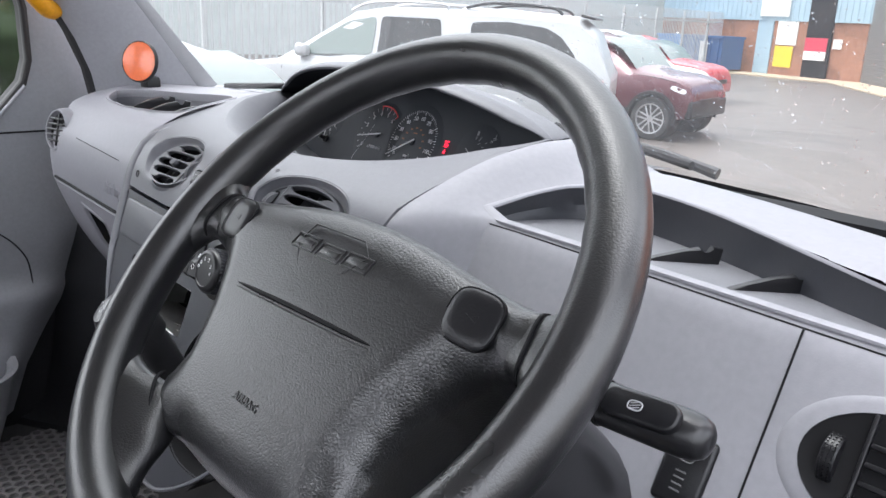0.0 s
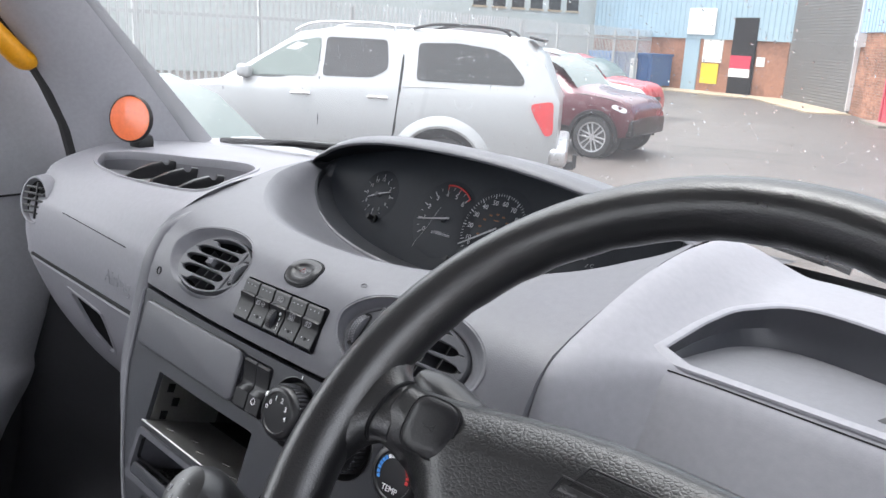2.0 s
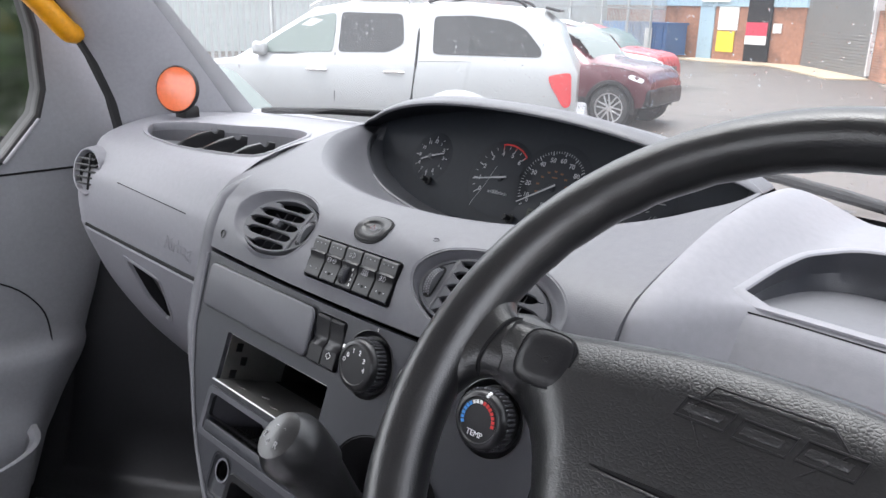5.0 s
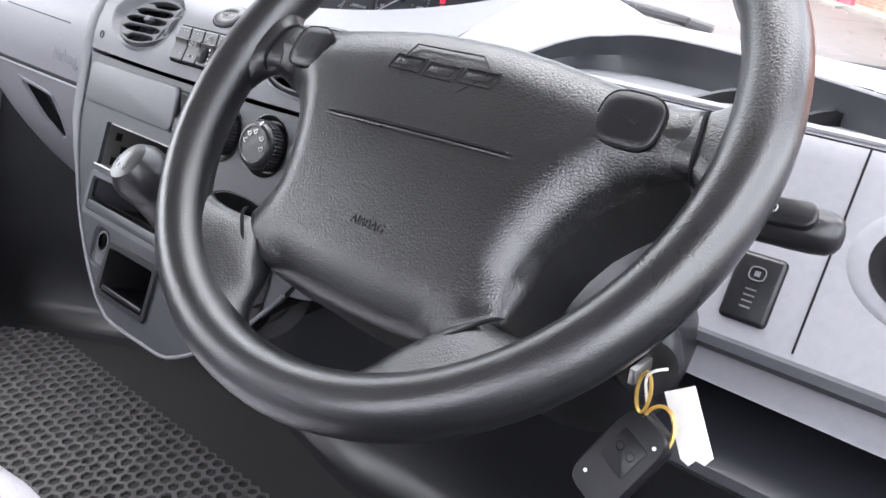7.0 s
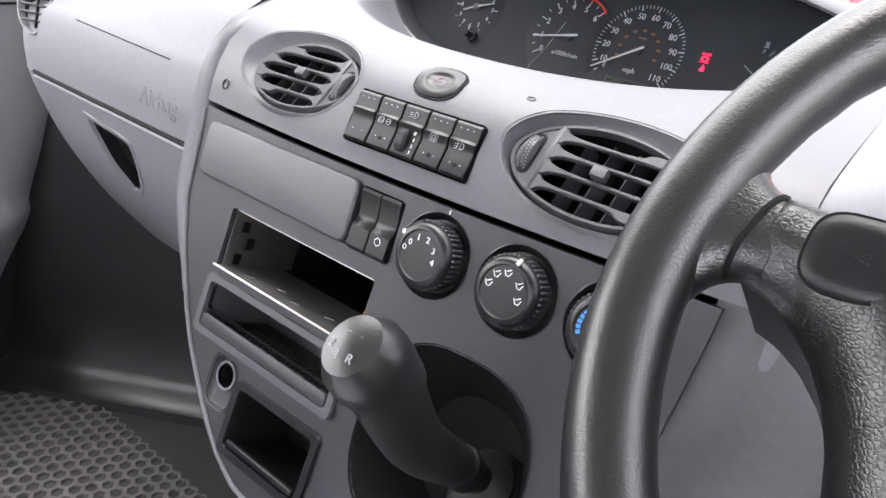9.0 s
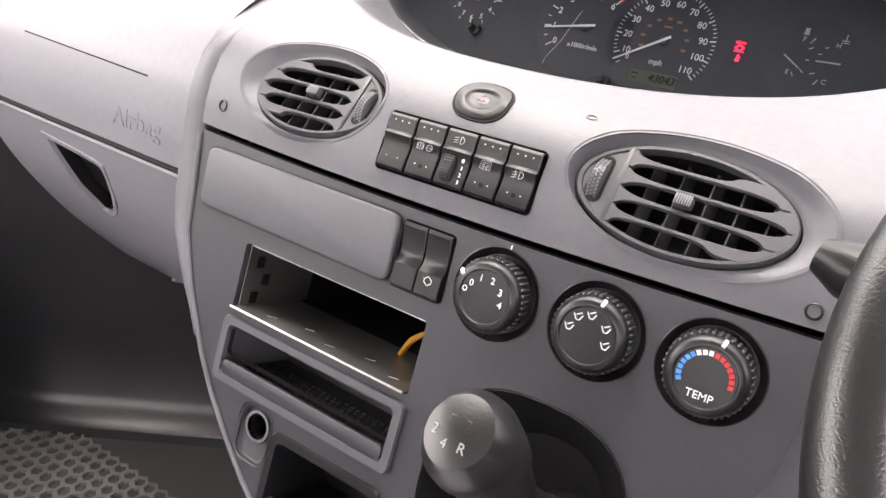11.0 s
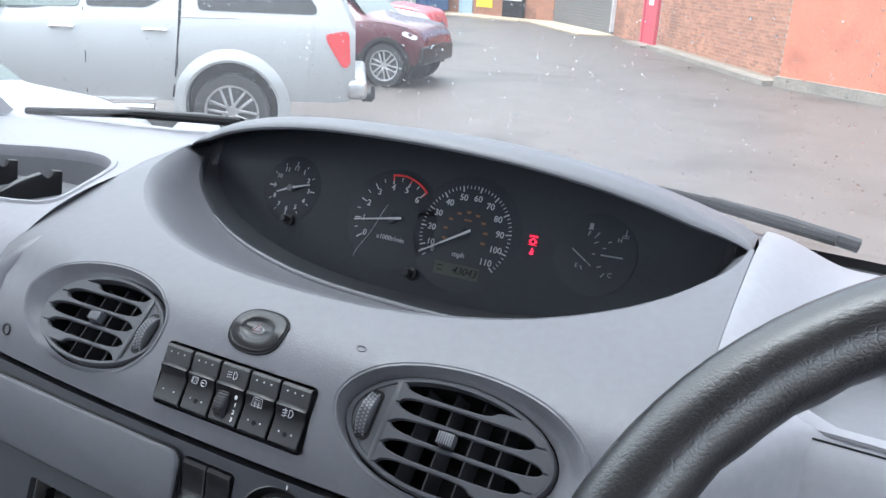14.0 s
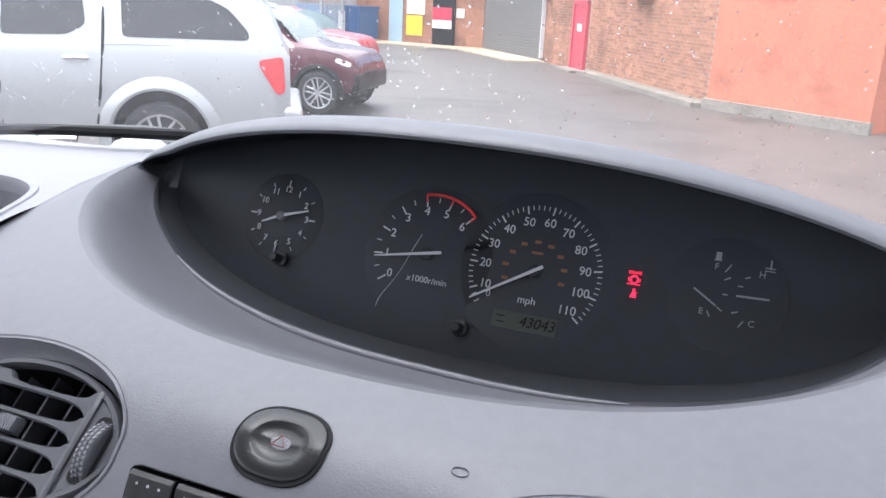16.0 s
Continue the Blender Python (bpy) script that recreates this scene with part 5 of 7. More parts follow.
for z, yk in ((1.395, 0.377), (1.42, 0.385), (1.45, 0.395), (1.48, 0.405), (1.52, 0.415), (1.56, 0.425), (1.575, 0.428)):
    w = inner_half(max(z, 1.345))
    x0, y0 = XC + w - 0.006, face_y(w, z) + 0.007
    row = []
    for x in np.linspace(x0, -0.30, 16):
        f = min(1.0, (x - x0) / 0.06)
        f = f * f * (3 - 2 * f)
        row.append(Vector((x, y0 + (max(yk, y0) - y0) * f, z)))
    rows.append(row)
part("knee_panel", thick(rows, 0.006), TRAYM, dash, "light grey panel under the steering column")

# ---- steering wheel, column, stalks, keys ----
WC = Vector((-0.359, 0.257, 1.657))
WM = frame_of(WC, (1, 0, 0), (0, -0.708, 0.706))
wheel = thing("steering_wheel", "black grained four-spoke steering wheel with airbag pad", "steering wheel", WC)
R0, RT = 0.1895, 0.0172
rows = []
NSEG = 96
for k in range(NSEG):
    a = 2 * math.pi * k / NSEG
    d = Vector((math.cos(a), math.sin(a), 0))
    row = []
    for q in range(18):
        w = 2 * math.pi * q / 18
        bump = 0.0
        # finger hollows behind the upper rim
        if math.cos(w) < 0 and 20 < math.degrees(a) < 160:
            bump = -0.0012 * (0.5 + 0.5 * math.cos(a * 60)) * max(0, -math.cos(w))
        rr = RT + bump
        row.append(d * (R0 + rr * math.cos(w)) + Vector((0, 0, rr * 1.06 * math.sin(w))))
    rows.append(row)
rim = part("rim", moved(skin(rows, loop=True, close=True), WM), RIMSKIN, wheel, "thick grained rim")


def pad_z(x, y):
    """Height of the pad over the rim's plane: domed, falling off to its edges."""
    return 0.004 + 0.13 * y


# pad outline, mirrored
half = [(0.0, 0.049), (0.03, 0.0485), (0.06, 0.0455), (0.09, 0.041), (0.115, 0.037), (0.14, 0.0345), (0.157, 0.033), (0.1615, 0.015), (0.162, -0.002), (0.150, -0.0045), (0.139, -0.009), (0.127, -0.019), (0.117, -0.032), (0.109, -0.048),
        (0.104, -0.064), (0.102, -0.080), (0.1025, -0.095), (0.104, -0.105), (0.090, -0.120), (0.078, -0.131), (0.068, -0.131), (0.055, -0.131), (0.03, -0.133), (0.0, -0.134)]
outline = [Vector((x, y, 0)) for x, y in half] + [Vector((-x, y, 0)) for x, y in half[-2:0:-1]]
PAD_SOFT = [0.45] * 6 + [0.15, 0.0, 0.0, 0.35, 0.8] + [1.0] * 5 + [0.6, 0.0, 0.0, 0.0, 0.3] + [0.6] * 3     # how far the edge is rounded off; none where a spoke joins
PAD_SOFT += PAD_SOFT[-2:0:-1]
edge_a = np.array([(p.x, p.y) for p in outline])
edge_b = np.roll(edge_a, -1, axis=0)
soft_a = np.array(PAD_SOFT)
soft_b = np.roll(soft_a, -1)


def pad_drop(x, y):
    """How far the pad falls away at (x, y): a wide roll along its free edges, a tight one all round."""
    d = edge_b - edge_a
    f = np.clip(((np.array((x, y)) - edge_a) * d).sum(1) / np.maximum((d * d).sum(1), 1e-12), 0, 1)
    gap = np.linalg.norm(edge_a + d * f[:, None] - (x, y), axis=1)
    soft = soft_a + (soft_b - soft_a) * f
    wide = (soft * 0.019 * np.clip(1 - gap / 0.030, 0, 1) ** 2).max()
    return float(wide + 0.0042 * max(0.0, 1 - gap.min() / 0.006) ** 2)


def pad_top(x, y):
    sm = min(1.0, max(0.0, (y + 0.05) / 0.07))
    crown = 0.0047 - 0.0044 * min(1.0, (x / 0.16) ** 2 + ((y + 0.042) / 0.10) ** 2)
    return pad_z(x, y) + crown - 0.006 * max(0.0, (abs(x) - 0.09) / 0.06) ** 2 * (1 - 0.6 * sm * sm * (3 - 2 * sm))


def within(x, y):
    hit = False
    for a, b in zip(outline, outline[1:] + outline[:1]):
        if (a.y > y) != (b.y > y) and x < a.x + (b.x - a.x) * (y - a.y) / (b.y - a.y):
            hit = not hit
    return hit


GX, GY = np.linspace(-0.1665, 0.1665, 112), np.linspace(-0.1375, 0.0525, 64)
bm = skin([[Vector((x, y, 0)) for x in GX] for y in GY])
bmesh.ops.delete(bm, geom=[f for f in bm.faces if not within(*f.calc_center_median().xy)], context="FACES")
snap(bm, outline, 0.006)
for v in bm.verts:
    v.co.z = pad_top(v.co.x, v.co.y) - pad_drop(v.co.x, v.co.y)
for depth in (0.006, 0.018, 0.030):
    rim_edges = [e for e in bm.edges if len(e.link_faces) == 1]
    for v in [v for v in bmesh.ops.extrude_edge_only(bm, edges=rim_edges)["geom"] if isinstance(v, bmesh.types.BMVert)]:
        v.co.z -= depth
        v.co.x *= 0.995
pad = part("airbag_pad", moved(bm, WM), LEATHER, wheel, "grained airbag pad", 75)
# spokes: from the pad out into the rim
for sg in (-1, 1):
    for ea, eb, zr, zt in ((((0.150, 0.034), (0.159, 0.0355), (0.168, 0.044), (0.175, 0.072)), ((0.152, -0.002), (0.162, -0.004), (0.171, -0.014), (0.181, -0.046)), -0.0085, -0.002),
                           (((0.094, -0.106), (0.114, -0.1085), (0.138, -0.106), (0.165, -0.090)), ((0.072, -0.128), (0.060, -0.142), (0.049, -0.162), (0.022, -0.187)), -0.0215, -0.002)):
        ca = curve([Vector((sg * x, y, 0)) for x, y in ea], 13)
        cb = curve([Vector((sg * x, y, 0)) for x, y in eb], 13)
        rows = []
        for i in range(13):
            f = i / 12
            z = zr * (1 - f) + zt * f
            th = 0.0115 + 0.003 * f
            mid, hv = (ca[i] + cb[i]) / 2, (cb[i] - ca[i]) / 2
            row = []
            for q in range(24):
                w = 2 * math.pi * q / 24
                c, sn_ = math.cos(w), math.sin(w)
                cc = math.copysign(abs(c) ** 0.7, c)
                row.append(mid + hv * cc + mid.normalized() * (0.024 * f * (1 - cc * cc) * (hv.length / 0.09)) + Vector((0, 0, z - 0.002 + th * math.copysign(abs(sn_) ** 0.85, sn_))))
            rows.append(row)
        part("spoke", moved(capped(rows), WM), LEATHER, wheel, angle=60)
# seams between pad and spokes
for sg in (-1, 1):
    for (x0, y0), (x1, y1), zt, fall in (((0.1565, 0.0355), (0.1640, -0.0060), 0.0044, 0.010), ((0.1065, -0.1025), (0.0750, -0.1335), -0.0078, 0.007)):
        pts = [Vector((sg * (x0 + (x1 - x0) * f + 0.0015 * math.sin(math.pi * f)), y0 + (y1 - y0) * f, zt - fall * abs(2 * f - 1) ** 4)) for f in np.linspace(0, 1, 15)]
        part("seam", moved(tube(pts, [0.0004] + [0.0013] * 13 + [0.0004], 6), WM), VOID, wheel)
# groove across the pad: a raised near-black line holds its shade
pts = [Vector((x, -0.0245 + 0.002 * (x / 0.07), pad_top(x, -0.0245) + 0.0002)) for x in np.linspace(-0.072, 0.072, 24)]
part("groove", moved(tube(pts, [0.0003 + 0.0016 * math.sin(math.pi * k / 23) ** 0.5 for k in range(24)], 6), WM), VOID, pad)
pts = [p + Vector((0, -0.0024, 0.0)) for p in pts]
part("groove_edge", moved(tube(pts, [0.0002 + 0.0010 * math.sin(math.pi * k / 23) ** 0.5 for k in range(24)], 8), WM), SMOOTHBLACK, pad)
# embossed maker's emblem: a six-sided outline with plain shapes
em = WM @ pose(-0.003, 0.0165, pad_top(0, 0.0165) + 0.0001, 7.4)
hexa = [Vector(p) for p in ((-0.026, 0.0135, 0), (0.026, 0.0140, 0), (0.036, 0.0050, 0), (0.017, -0.0140, 0), (-0.023, -0.0155, 0), (-0.034, -0.001, 0))]
badge = part("emblem", moved(tube(hexa, 0.0006, 6, closed=True), em), LEATHER, pad, "embossed six-sided emblem")
for x0, x1, y0 in ((-0.040, -0.016, 0.0), (-0.012, 0.012, -0.001), (0.016, 0.040, 0.0)):
    part("emblem_block", moved(join(tube([Vector(p) for p in ((x0, y0 - 0.0048, 0.0), (x1, y0 - 0.0048, 0.0), (x1 + 0.003, y0 + 0.0048, 0.0), (x0 + 0.003, y0 + 0.0048, 0.0))], 0.0008, 6, closed=True),
                                    slab([(x0 + 0.003, y0 - 0.0020), (x1 - 0.003, y0 - 0.0020), (x1 - 0.0015, y0 + 0.0020), (x0 + 0.0045, y0 + 0.0020)], 0.0005, None, 0.0002)), em), LEATHER, badge)
lettering("lettering", "AIRBAG", 0.0078, WM @ pose(0.002, -0.086, pad_top(0, -0.086) + 0.0002, 7.4), LEATHER, pad, 0.0005)
# horn buttons
for sg in (-1, 1):
    o = ring(0.0172, 0.0152, 36, 3.2)
    bmx = WM @ pose(sg * 0.1235, 0.0150, pad_top(0.1235, 0.015) - 0.0029, 7.4, sg * 4, 0) @ Matrix.Diagonal((1.0, 1.0, 0.72, 1))
    gap = part("button_gap", slab([p * 1.06 for p in o], 0.0036, bmx), VOID, pad)
    btn = part("horn_button", moved(capped([[p * 1.0 for p in o], [p * 1.0 + Vector((0, 0, 0.0035)) for p in o], [p * 0.93 + Vector((0, 0, 0.0047)) for p in o], [p * 0.6 + Vector((0, 0, 0.0054)) for p in o]]), bmx), SATIN, wheel, "horn button with a raised symbol")
    part("horn_symbol", moved(tube([Vector(p) for p in ((-0.0045, 0.0006, 0.0053), (0.0, -0.0006, 0.0053), (0.0045, 0.002, 0.0053), (0.0045, -0.0022, 0.0053), (0.0, -0.0006, 0.0053))], 0.0004, 5), bmx), SATIN, btn)

# column shroud
column = thing("steering_column", "black steering column shroud with stalks and ignition", "steering column", WC)
axis = Vector((0, 0.708, -0.706))
rows = []
for f, w, h, dz, dx in ((0.028, 0.038, 0.036, 0.0, 0.0), (0.05, 0.064, 0.054, -0.014, 0.0), (0.075, 0.082, 0.070, -0.026, 0.002), (0.10, 0.098, 0.076, -0.032, 0.010), (0.16, 0.106, 0.080, -0.034, 0.020), (0.26, 0.102, 0.078, -0.030, 0.022)):
    rows.append([WM @ (p + Vector((dx, 0, 0))) for p in ring(w, h, 28, 2.8, -f, cy=dz)])
part("shroud", capped(rows), SMOOTHBLACK, column)
# wiper stalk (right) and indicator stalk (left)
S0 = Vector((-0.285, 0.330, 1.612))
S1 = Vector((-0.140, 0.350, 1.612))
pts = [S0.lerp(S1, f) for f in (*np.linspace(0, 0.9, 12), 0.95, 0.98, 0.995, 1.0)]
st = part("wiper_stalk", tube(pts, [0.0075, 0.0075, 0.008, 0.0085, 0.009, 0.0115, 0.0128, 0.0130, 0.0132, 0.0134, 0.0136, 0.0134, 0.0124, 0.0100, 0.0064, 0.002], 24, flat=0.98), SMOOTHBLACK, column, "glossy black wiper stalk")
for f in (0.445, 0.555):
    part("stalk_ring", tube([S0.lerp(S1, f), S0.lerp(S1, f + 0.012)], 0.0137, 24), VOID, st)
part("stalk_collar", rbox(0.016, 0.020, 0.012, frame_of(S0.lerp(S1, 0.36) + Vector((0, -0.006, 0.006)), S1 - S0, (0, -0.5, 0.86)), 0.003, 3), BLACK, st, "square black collar")
part("pictogram", join(*[rbox(0.0022, 0.0016, 0.0004, frame_of(S0.lerp(S1, 0.505) + Vector((0, -0.0132 * math.cos(a), 0.0132 * math.sin(a))), S1 - S0, (0, -math.cos(a), math.sin(a))), 0) for a in (0.35, 0.6, 0.85, 1.1, 1.35)]), WHITE, st)
wm = frame_of(S0.lerp(S1, 0.755) + Vector((0, -0.0095, 0.0085)), S1 - S0, (0, -0.70, 0.71))
part("button", slab(rrect(0.046, 0.017, 0.007), 0.0052, wm, 0.002, 3), SATIN, st, "raised oval thumb button")
part("pictogram", join(tube([wm @ pose(-0.002, 0, 0.0054) @ p for p in ring(0.0042, 0.0026, 14, 3)], 0.0005, 5, closed=True), *[rbox(0.006, 0.0005, 0.0003, wm @ pose(-0.002, 0.0002 + 0.0016 * q, 0.0054, 0, 0, 20), 0) for q in (-1, 0, 1)]), GREYPRINT, st)
T0, T1 = Vector((-0.435, 0.330, 1.612)), Vector((-0.585, 0.365, 1.632))
st = part("indicator_stalk", tube([T0.lerp(T1, f) for f in np.linspace(0, 1, 12)], [0.011, 0.011, 0.011, 0.0115, 0.012, 0.013, 0.015, 0.0155, 0.016, 0.016, 0.0145, 0.009], 16), BLACK, column, "glossy black indicator stalk")
part("ignition", lathe([(0.022, 0), (0.022, 0.03), (0.018, 0.038), (0.010, 0.038), (0.0, 0.034)], frame_of(Vector((-0.228, 0.318, 1.522)), (1, 0, 0), (0.45, -0.85, 0.1)), 24), BLACK, column, "ignition lock")

keys = thing("keys", "black remote key fob with a white paper tag in the ignition", "keys", (-0.245, 0.28, 1.50))
kp = Vector((-0.203, 0.268, 1.527))
part("key_blade", rbox(0.004, 0.03, 0.010, frame_of(kp + Vector((-0.008, 0.014, 0)), (1, 0, 0), (0, 0, 1)), 0.0005), STEEL, keys)
part("key_ring", tube([kp + Vector((0.002 + 0.004 * math.cos(a), -0.004, -0.004 + 0.013 * math.sin(a))) for a in np.linspace(0, 2 * math.pi, 24)[:-1]], 0.0012, 6, closed=True), BRASS, keys, "thin gold split ring")
part("key_ring", tube([kp + Vector((0.014 + 0.010 * math.cos(a), -0.006 + 0.006 * math.sin(a), -0.024 + 0.014 * math.sin(a))) for a in np.linspace(0, 2 * math.pi, 24)[:-1]], 0.0012, 6, closed=True), BRASS, keys)
fm = frame_of(kp + Vector((0.000, -0.012, -0.047)), (0.80, 0.30, -0.52), (-0.1, -0.88, 0.45)) @ Matrix.Scale(0.88, 4)
fob = part("fob", rings(fm, ring(0.018, 0.033, 36, 5.0, -0.007), ring(0.020, 0.036, 36, 5.0, -0.003), ring(0.020, 0.036, 36, 5.0, 0.003), ring(0.018, 0.034, 36, 5.0, 0.007)), BLACK, keys, "black remote fob")
part("fob_panel", slab(rrect(0.022, 0.026, 0.002), 0.0008, fm @ pose(0, 0.006, 0.0068), 0.0003), SATIN, fob)
for x, y in ((-0.010, -0.022), (0.012, 0.024)):
    part("fob_mark", lathe([(0.0014, 0), (0.0014, 0.0006)], fm @ pose(x, y, 0.007), 10), WHITE, fob)
for x in (-0.005, 0.005):
    part("button_ring", tube([fm @ pose(x, 0.008, 0.0078) @ p for p in ring(0.003, n=10)], 0.0003, 5, closed=True), SATIN, fob)
tm = frame_of(kp + Vector((0.028, 0.006, -0.018)), (0.62, 0.22, -0.75), (-0.2, -0.9, 0.3)) @ Matrix.Scale(0.9, 4)
part("tag", slab([(-0.024, -0.011), (0.018, -0.013), (0.023, -0.009), (0.021, -0.003), (0.025, 0.002), (0.022, 0.009), (-0.022, 0.011)], 0.0006, tm), PAPER, keys, "white paper tag")
part("string", tube(curve([kp + Vector(p) for p in ((0.004, -0.002, -0.010), (0.002, -0.004, 0.004), (0.006, -0.006, 0.012), (0.013, -0.004, 0.016))], 12), 0.0009, 5), PAPER, keys)

# ---- gear lever ----
lever = thing("gear_lever", "black gear lever with a worn rounded knob", "gear lever", (-0.70, 0.33, 1.40))
G0 = Vector((-0.7075, 0.240, 1.540))
G1 = Vector((-0.690, 0.372, 1.372))
axis_g = (G0 - G1).normalized()
gm = frame_of(G0 - axis_g * 0.030, (1, 0, 0), axis_g)
part("knob", rings(gm, ring(0.0225, 0.0235, 28, z=-0.024), ring(0.0245, 0.0260, 28, z=-0.008), ring(0.0258, 0.0278, 28, z=0.006), ring(0.0250, 0.0268, 28, z=0.017), ring(0.019, 0.020, 28, z=0.028), ring(0.009, 0.010, 28, z=0.031), ring(0.001, 0.001, 28, z=0.0315)), KNOB, lever, "worn rounded knob with a shift pattern")
part("pattern", join(tube([gm @ Vector((x, y, 0.0308)) for x, y in ((-0.006, 0.003), (-0.006, 0.006), (0.006, 0.006), (0.006, 0.003))], 0.0004, 5, closed=True)), GREYPRINT, lever)
for ch, x, y in (("2", -0.011, -0.004), ("4", -0.003, -0.009), ("R", 0.007, -0.008)):
    lettering("numeral", ch, 0.0075, gm @ pose(x, y, 0.0300, 18 if y < -0.005 else 12, 14 * x / 0.011, 0), GREYPRINT, lever, 0.0012)
neck_line = curve([gm @ Vector((0, 0, 0.008)), gm @ Vector((0, 0, -0.018)) + Vector((0, 0, -0.006)), G0.lerp(G1, 0.42) + Vector((-0.002, 0, -0.020)), G0.lerp(G1, 0.60) + Vector((0, 0, -0.015)), G0.lerp(G1, 0.76) + Vector((0, 0, -0.006))], 22)
part("neck", tube(neck_line, [0.0255 - 0.0105 * (k / 21) ** 1.2 for k in range(21)] + [0.0135], 24), KNOB, lever, "tapering black grip below the knob")
part("collar", tube([neck_line[-1], neck_line[-1].lerp(G1, 0.25)], 0.0165, 20), SATIN, lever)
part("shaft", tube([G1, G1.lerp(G0, 0.2), neck_line[-1], neck_line[-3]], [0.012, 0.011, 0.011, 0.011], 14), SATIN, lever)
part("boot", rings(frame_of(G1 - axis_g * 0.030, (1, 0, 0), axis_g), ring(0.045, 0.045, 24, z=0.0), ring(0.034, 0.034, 24, z=0.012), ring(0.036, 0.036, 24, z=0.018), ring(0.024, 0.024, 24, z=0.030), ring(0.025, 0.025, 24, z=0.036), ring(0.013, 0.013, 24, z=0.046)), RUBBER, lever, "ribbed rubber boot")

# ---- cab shell: floor, doors, pillars, glass, roof ----
FLOOR = 0.90


def block(name, x0, x1, y0, y1, z0, z1, material, label="", bevel=0.0):
    ob = part(name, rbox(x1 - x0, y1 - y0, z1 - z0, pose((x0 + x1) / 2, (y0 + y1) / 2, (z0 + z1) / 2), bevel), material)
    return tagged(ob, label or name.replace("_", " "), "structure", "", "structure")


fl = block("floor", -1.80, 0.16, -1.30, 0.80, FLOOR - 0.05, FLOOR, RUBBER, "dark grey honeycomb rubber cab floor")
# honeycomb rubber mat: a raised net over the darker floor
bm = bmesh.new()
RC = 0.0135
for i in range(50):
    for j in range(46):
        x, y = -1.70 + RC * math.sqrt(3) * (i + 0.5 * (j % 2)), -0.42 + 1.5 * RC * j
        rings_ = []
        for r0, r1, z in ((RC, RC, 0.0045), (0.0098, 0.0098, 0.0045), (0.0086, 0.0086, 0.0006)):
            rings_.append([bm.verts.new((x + r0 * math.sin(k * math.pi / 3), y + r1 * math.cos(k * math.pi / 3), FLOOR + z)) for k in range(6)])
        for a, b in zip(rings_, rings_[1:]):
            for k in range(6):
                bm.faces.new((a[k], a[(k + 1) % 6], b[(k + 1) % 6], b[k]))
tagged(part("mat_honeycomb", bm, MAT, fl, weld=False), kind="stuff")
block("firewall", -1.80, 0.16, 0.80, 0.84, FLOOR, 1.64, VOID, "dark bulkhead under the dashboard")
# moulded black footwell trim
rows = []
for x in np.linspace(-1.78, 0.14, 40):
    yb = 0.425 + 0.62 * (x + 1.69) if x < -1.33 else (0.648 if x < -1.05 else max(0.60, 0.648 - 0.2 * (x + 1.05)))
    rows.append([Vector((x, yb + dy, FLOOR + dz)) for dy, dz in ((0.0, 0.0), (0.006, 0.014), (0.03, 0.020), (0.06, 0.05), (0.085, 0.15), (0.11, 0.30), (0.15, 0.48))])
tagged(part("footwell_trim", skin(rows), WELL), "black moulded footwell trim", "trim", "", "structure")
tagged(part("side_trim", thick([[Vector((-1.775, y, z)) for y in np.linspace(0.30, 0.82, 6)] for z in (FLOOR, 1.2, 1.5)], 0.01), WELL), "dark side trim of the passenger footwell", "trim", "", "structure")
# passenger door with window
DX = -1.735
door = tagged(new("door_1"), "grey moulded passenger door panel with window and bin", "door", "", "structure")


def door_x(y, z):
    b = 0.0
    b += 0.030 / (1 + math.exp((z - 1.10) / 0.012)) * (1 / (1 + math.exp(-(0.40 - y) / 0.04)))
    b += 0.02 / (1 + math.exp((z - 1.225) / 0.006))
    return DX + b


def door_front(z):
    return lerp_table(z, (0.95, 1.05, 1.20, 1.30, 1.40, 1.50, 1.556), (0.36, 0.40, 0.50, 0.56, 0.60, 0.63, 0.64))


ys = np.linspace(-0.75, 0.64, 48)
zs = [0.95, 1.0, 1.05, 1.08, 1.10, 1.12, 1.14, 1.17, 1.20, 1.215, 1.225, 1.235, 1.26, 1.32, 1.40, 1.48, 1.53, 1.548, 1.556]
rows = []
for z in zs:
    row = []
    for k in range(48):
        y = -0.75 + (door_front(z) + 0.75) * k / 47
        e = max(0.0, (y - door_front(z) + 0.10) / 0.10)
        row.append(Vector((door_x(y, z) - 0.05 * e * e * (1 if z < 1.5 else 0), y, z)))
    rows.append(row)
part("lower_panel", thick(rows, 0.03), DOORM, door)
part("waist_gap", tube([Vector((DX + 0.0005, y, 1.5575)) for y in ys[::4]], 0.002, 6), VOID, door)
# front quarter panel and sill round the window opening
WIN = [(-0.72, 1.572), (0.355, 1.572), (0.385, 1.585), (0.448, 1.655), (0.462, 1.70), (0.462, 1.80), (0.44, 1.92), (0.36, 2.06), (0.20, 2.20), (-0.72, 2.22)]
outer = [(-0.78, 1.5595), (0.36, 1.5595), (0.46, 1.5595), (0.62, 1.5595), (0.64, 1.62), (0.62, 1.80), (0.56, 1.95), (0.46, 2.10), (0.27, 2.27), (-0.78, 2.29)]
fr = part("window_surround", join(*[skin([[Vector((x, *p)) for p in a] for a, x in ((outer, DX), (WIN, DX), (WIN, DX - 0.05), (outer, DX - 0.05))], loop=True, close=True)]), DOORM, door)
part("window_seal", tube([Vector((DX + 0.001, *p)) for p in WIN], 0.007, 8, closed=True), RUBBER, door)
part("light_strip", tube([Vector((DX + 0.008, *p)) for p in ((0.383, 1.578), (0.449, 1.65))], 0.004, 8), DOORM, door)
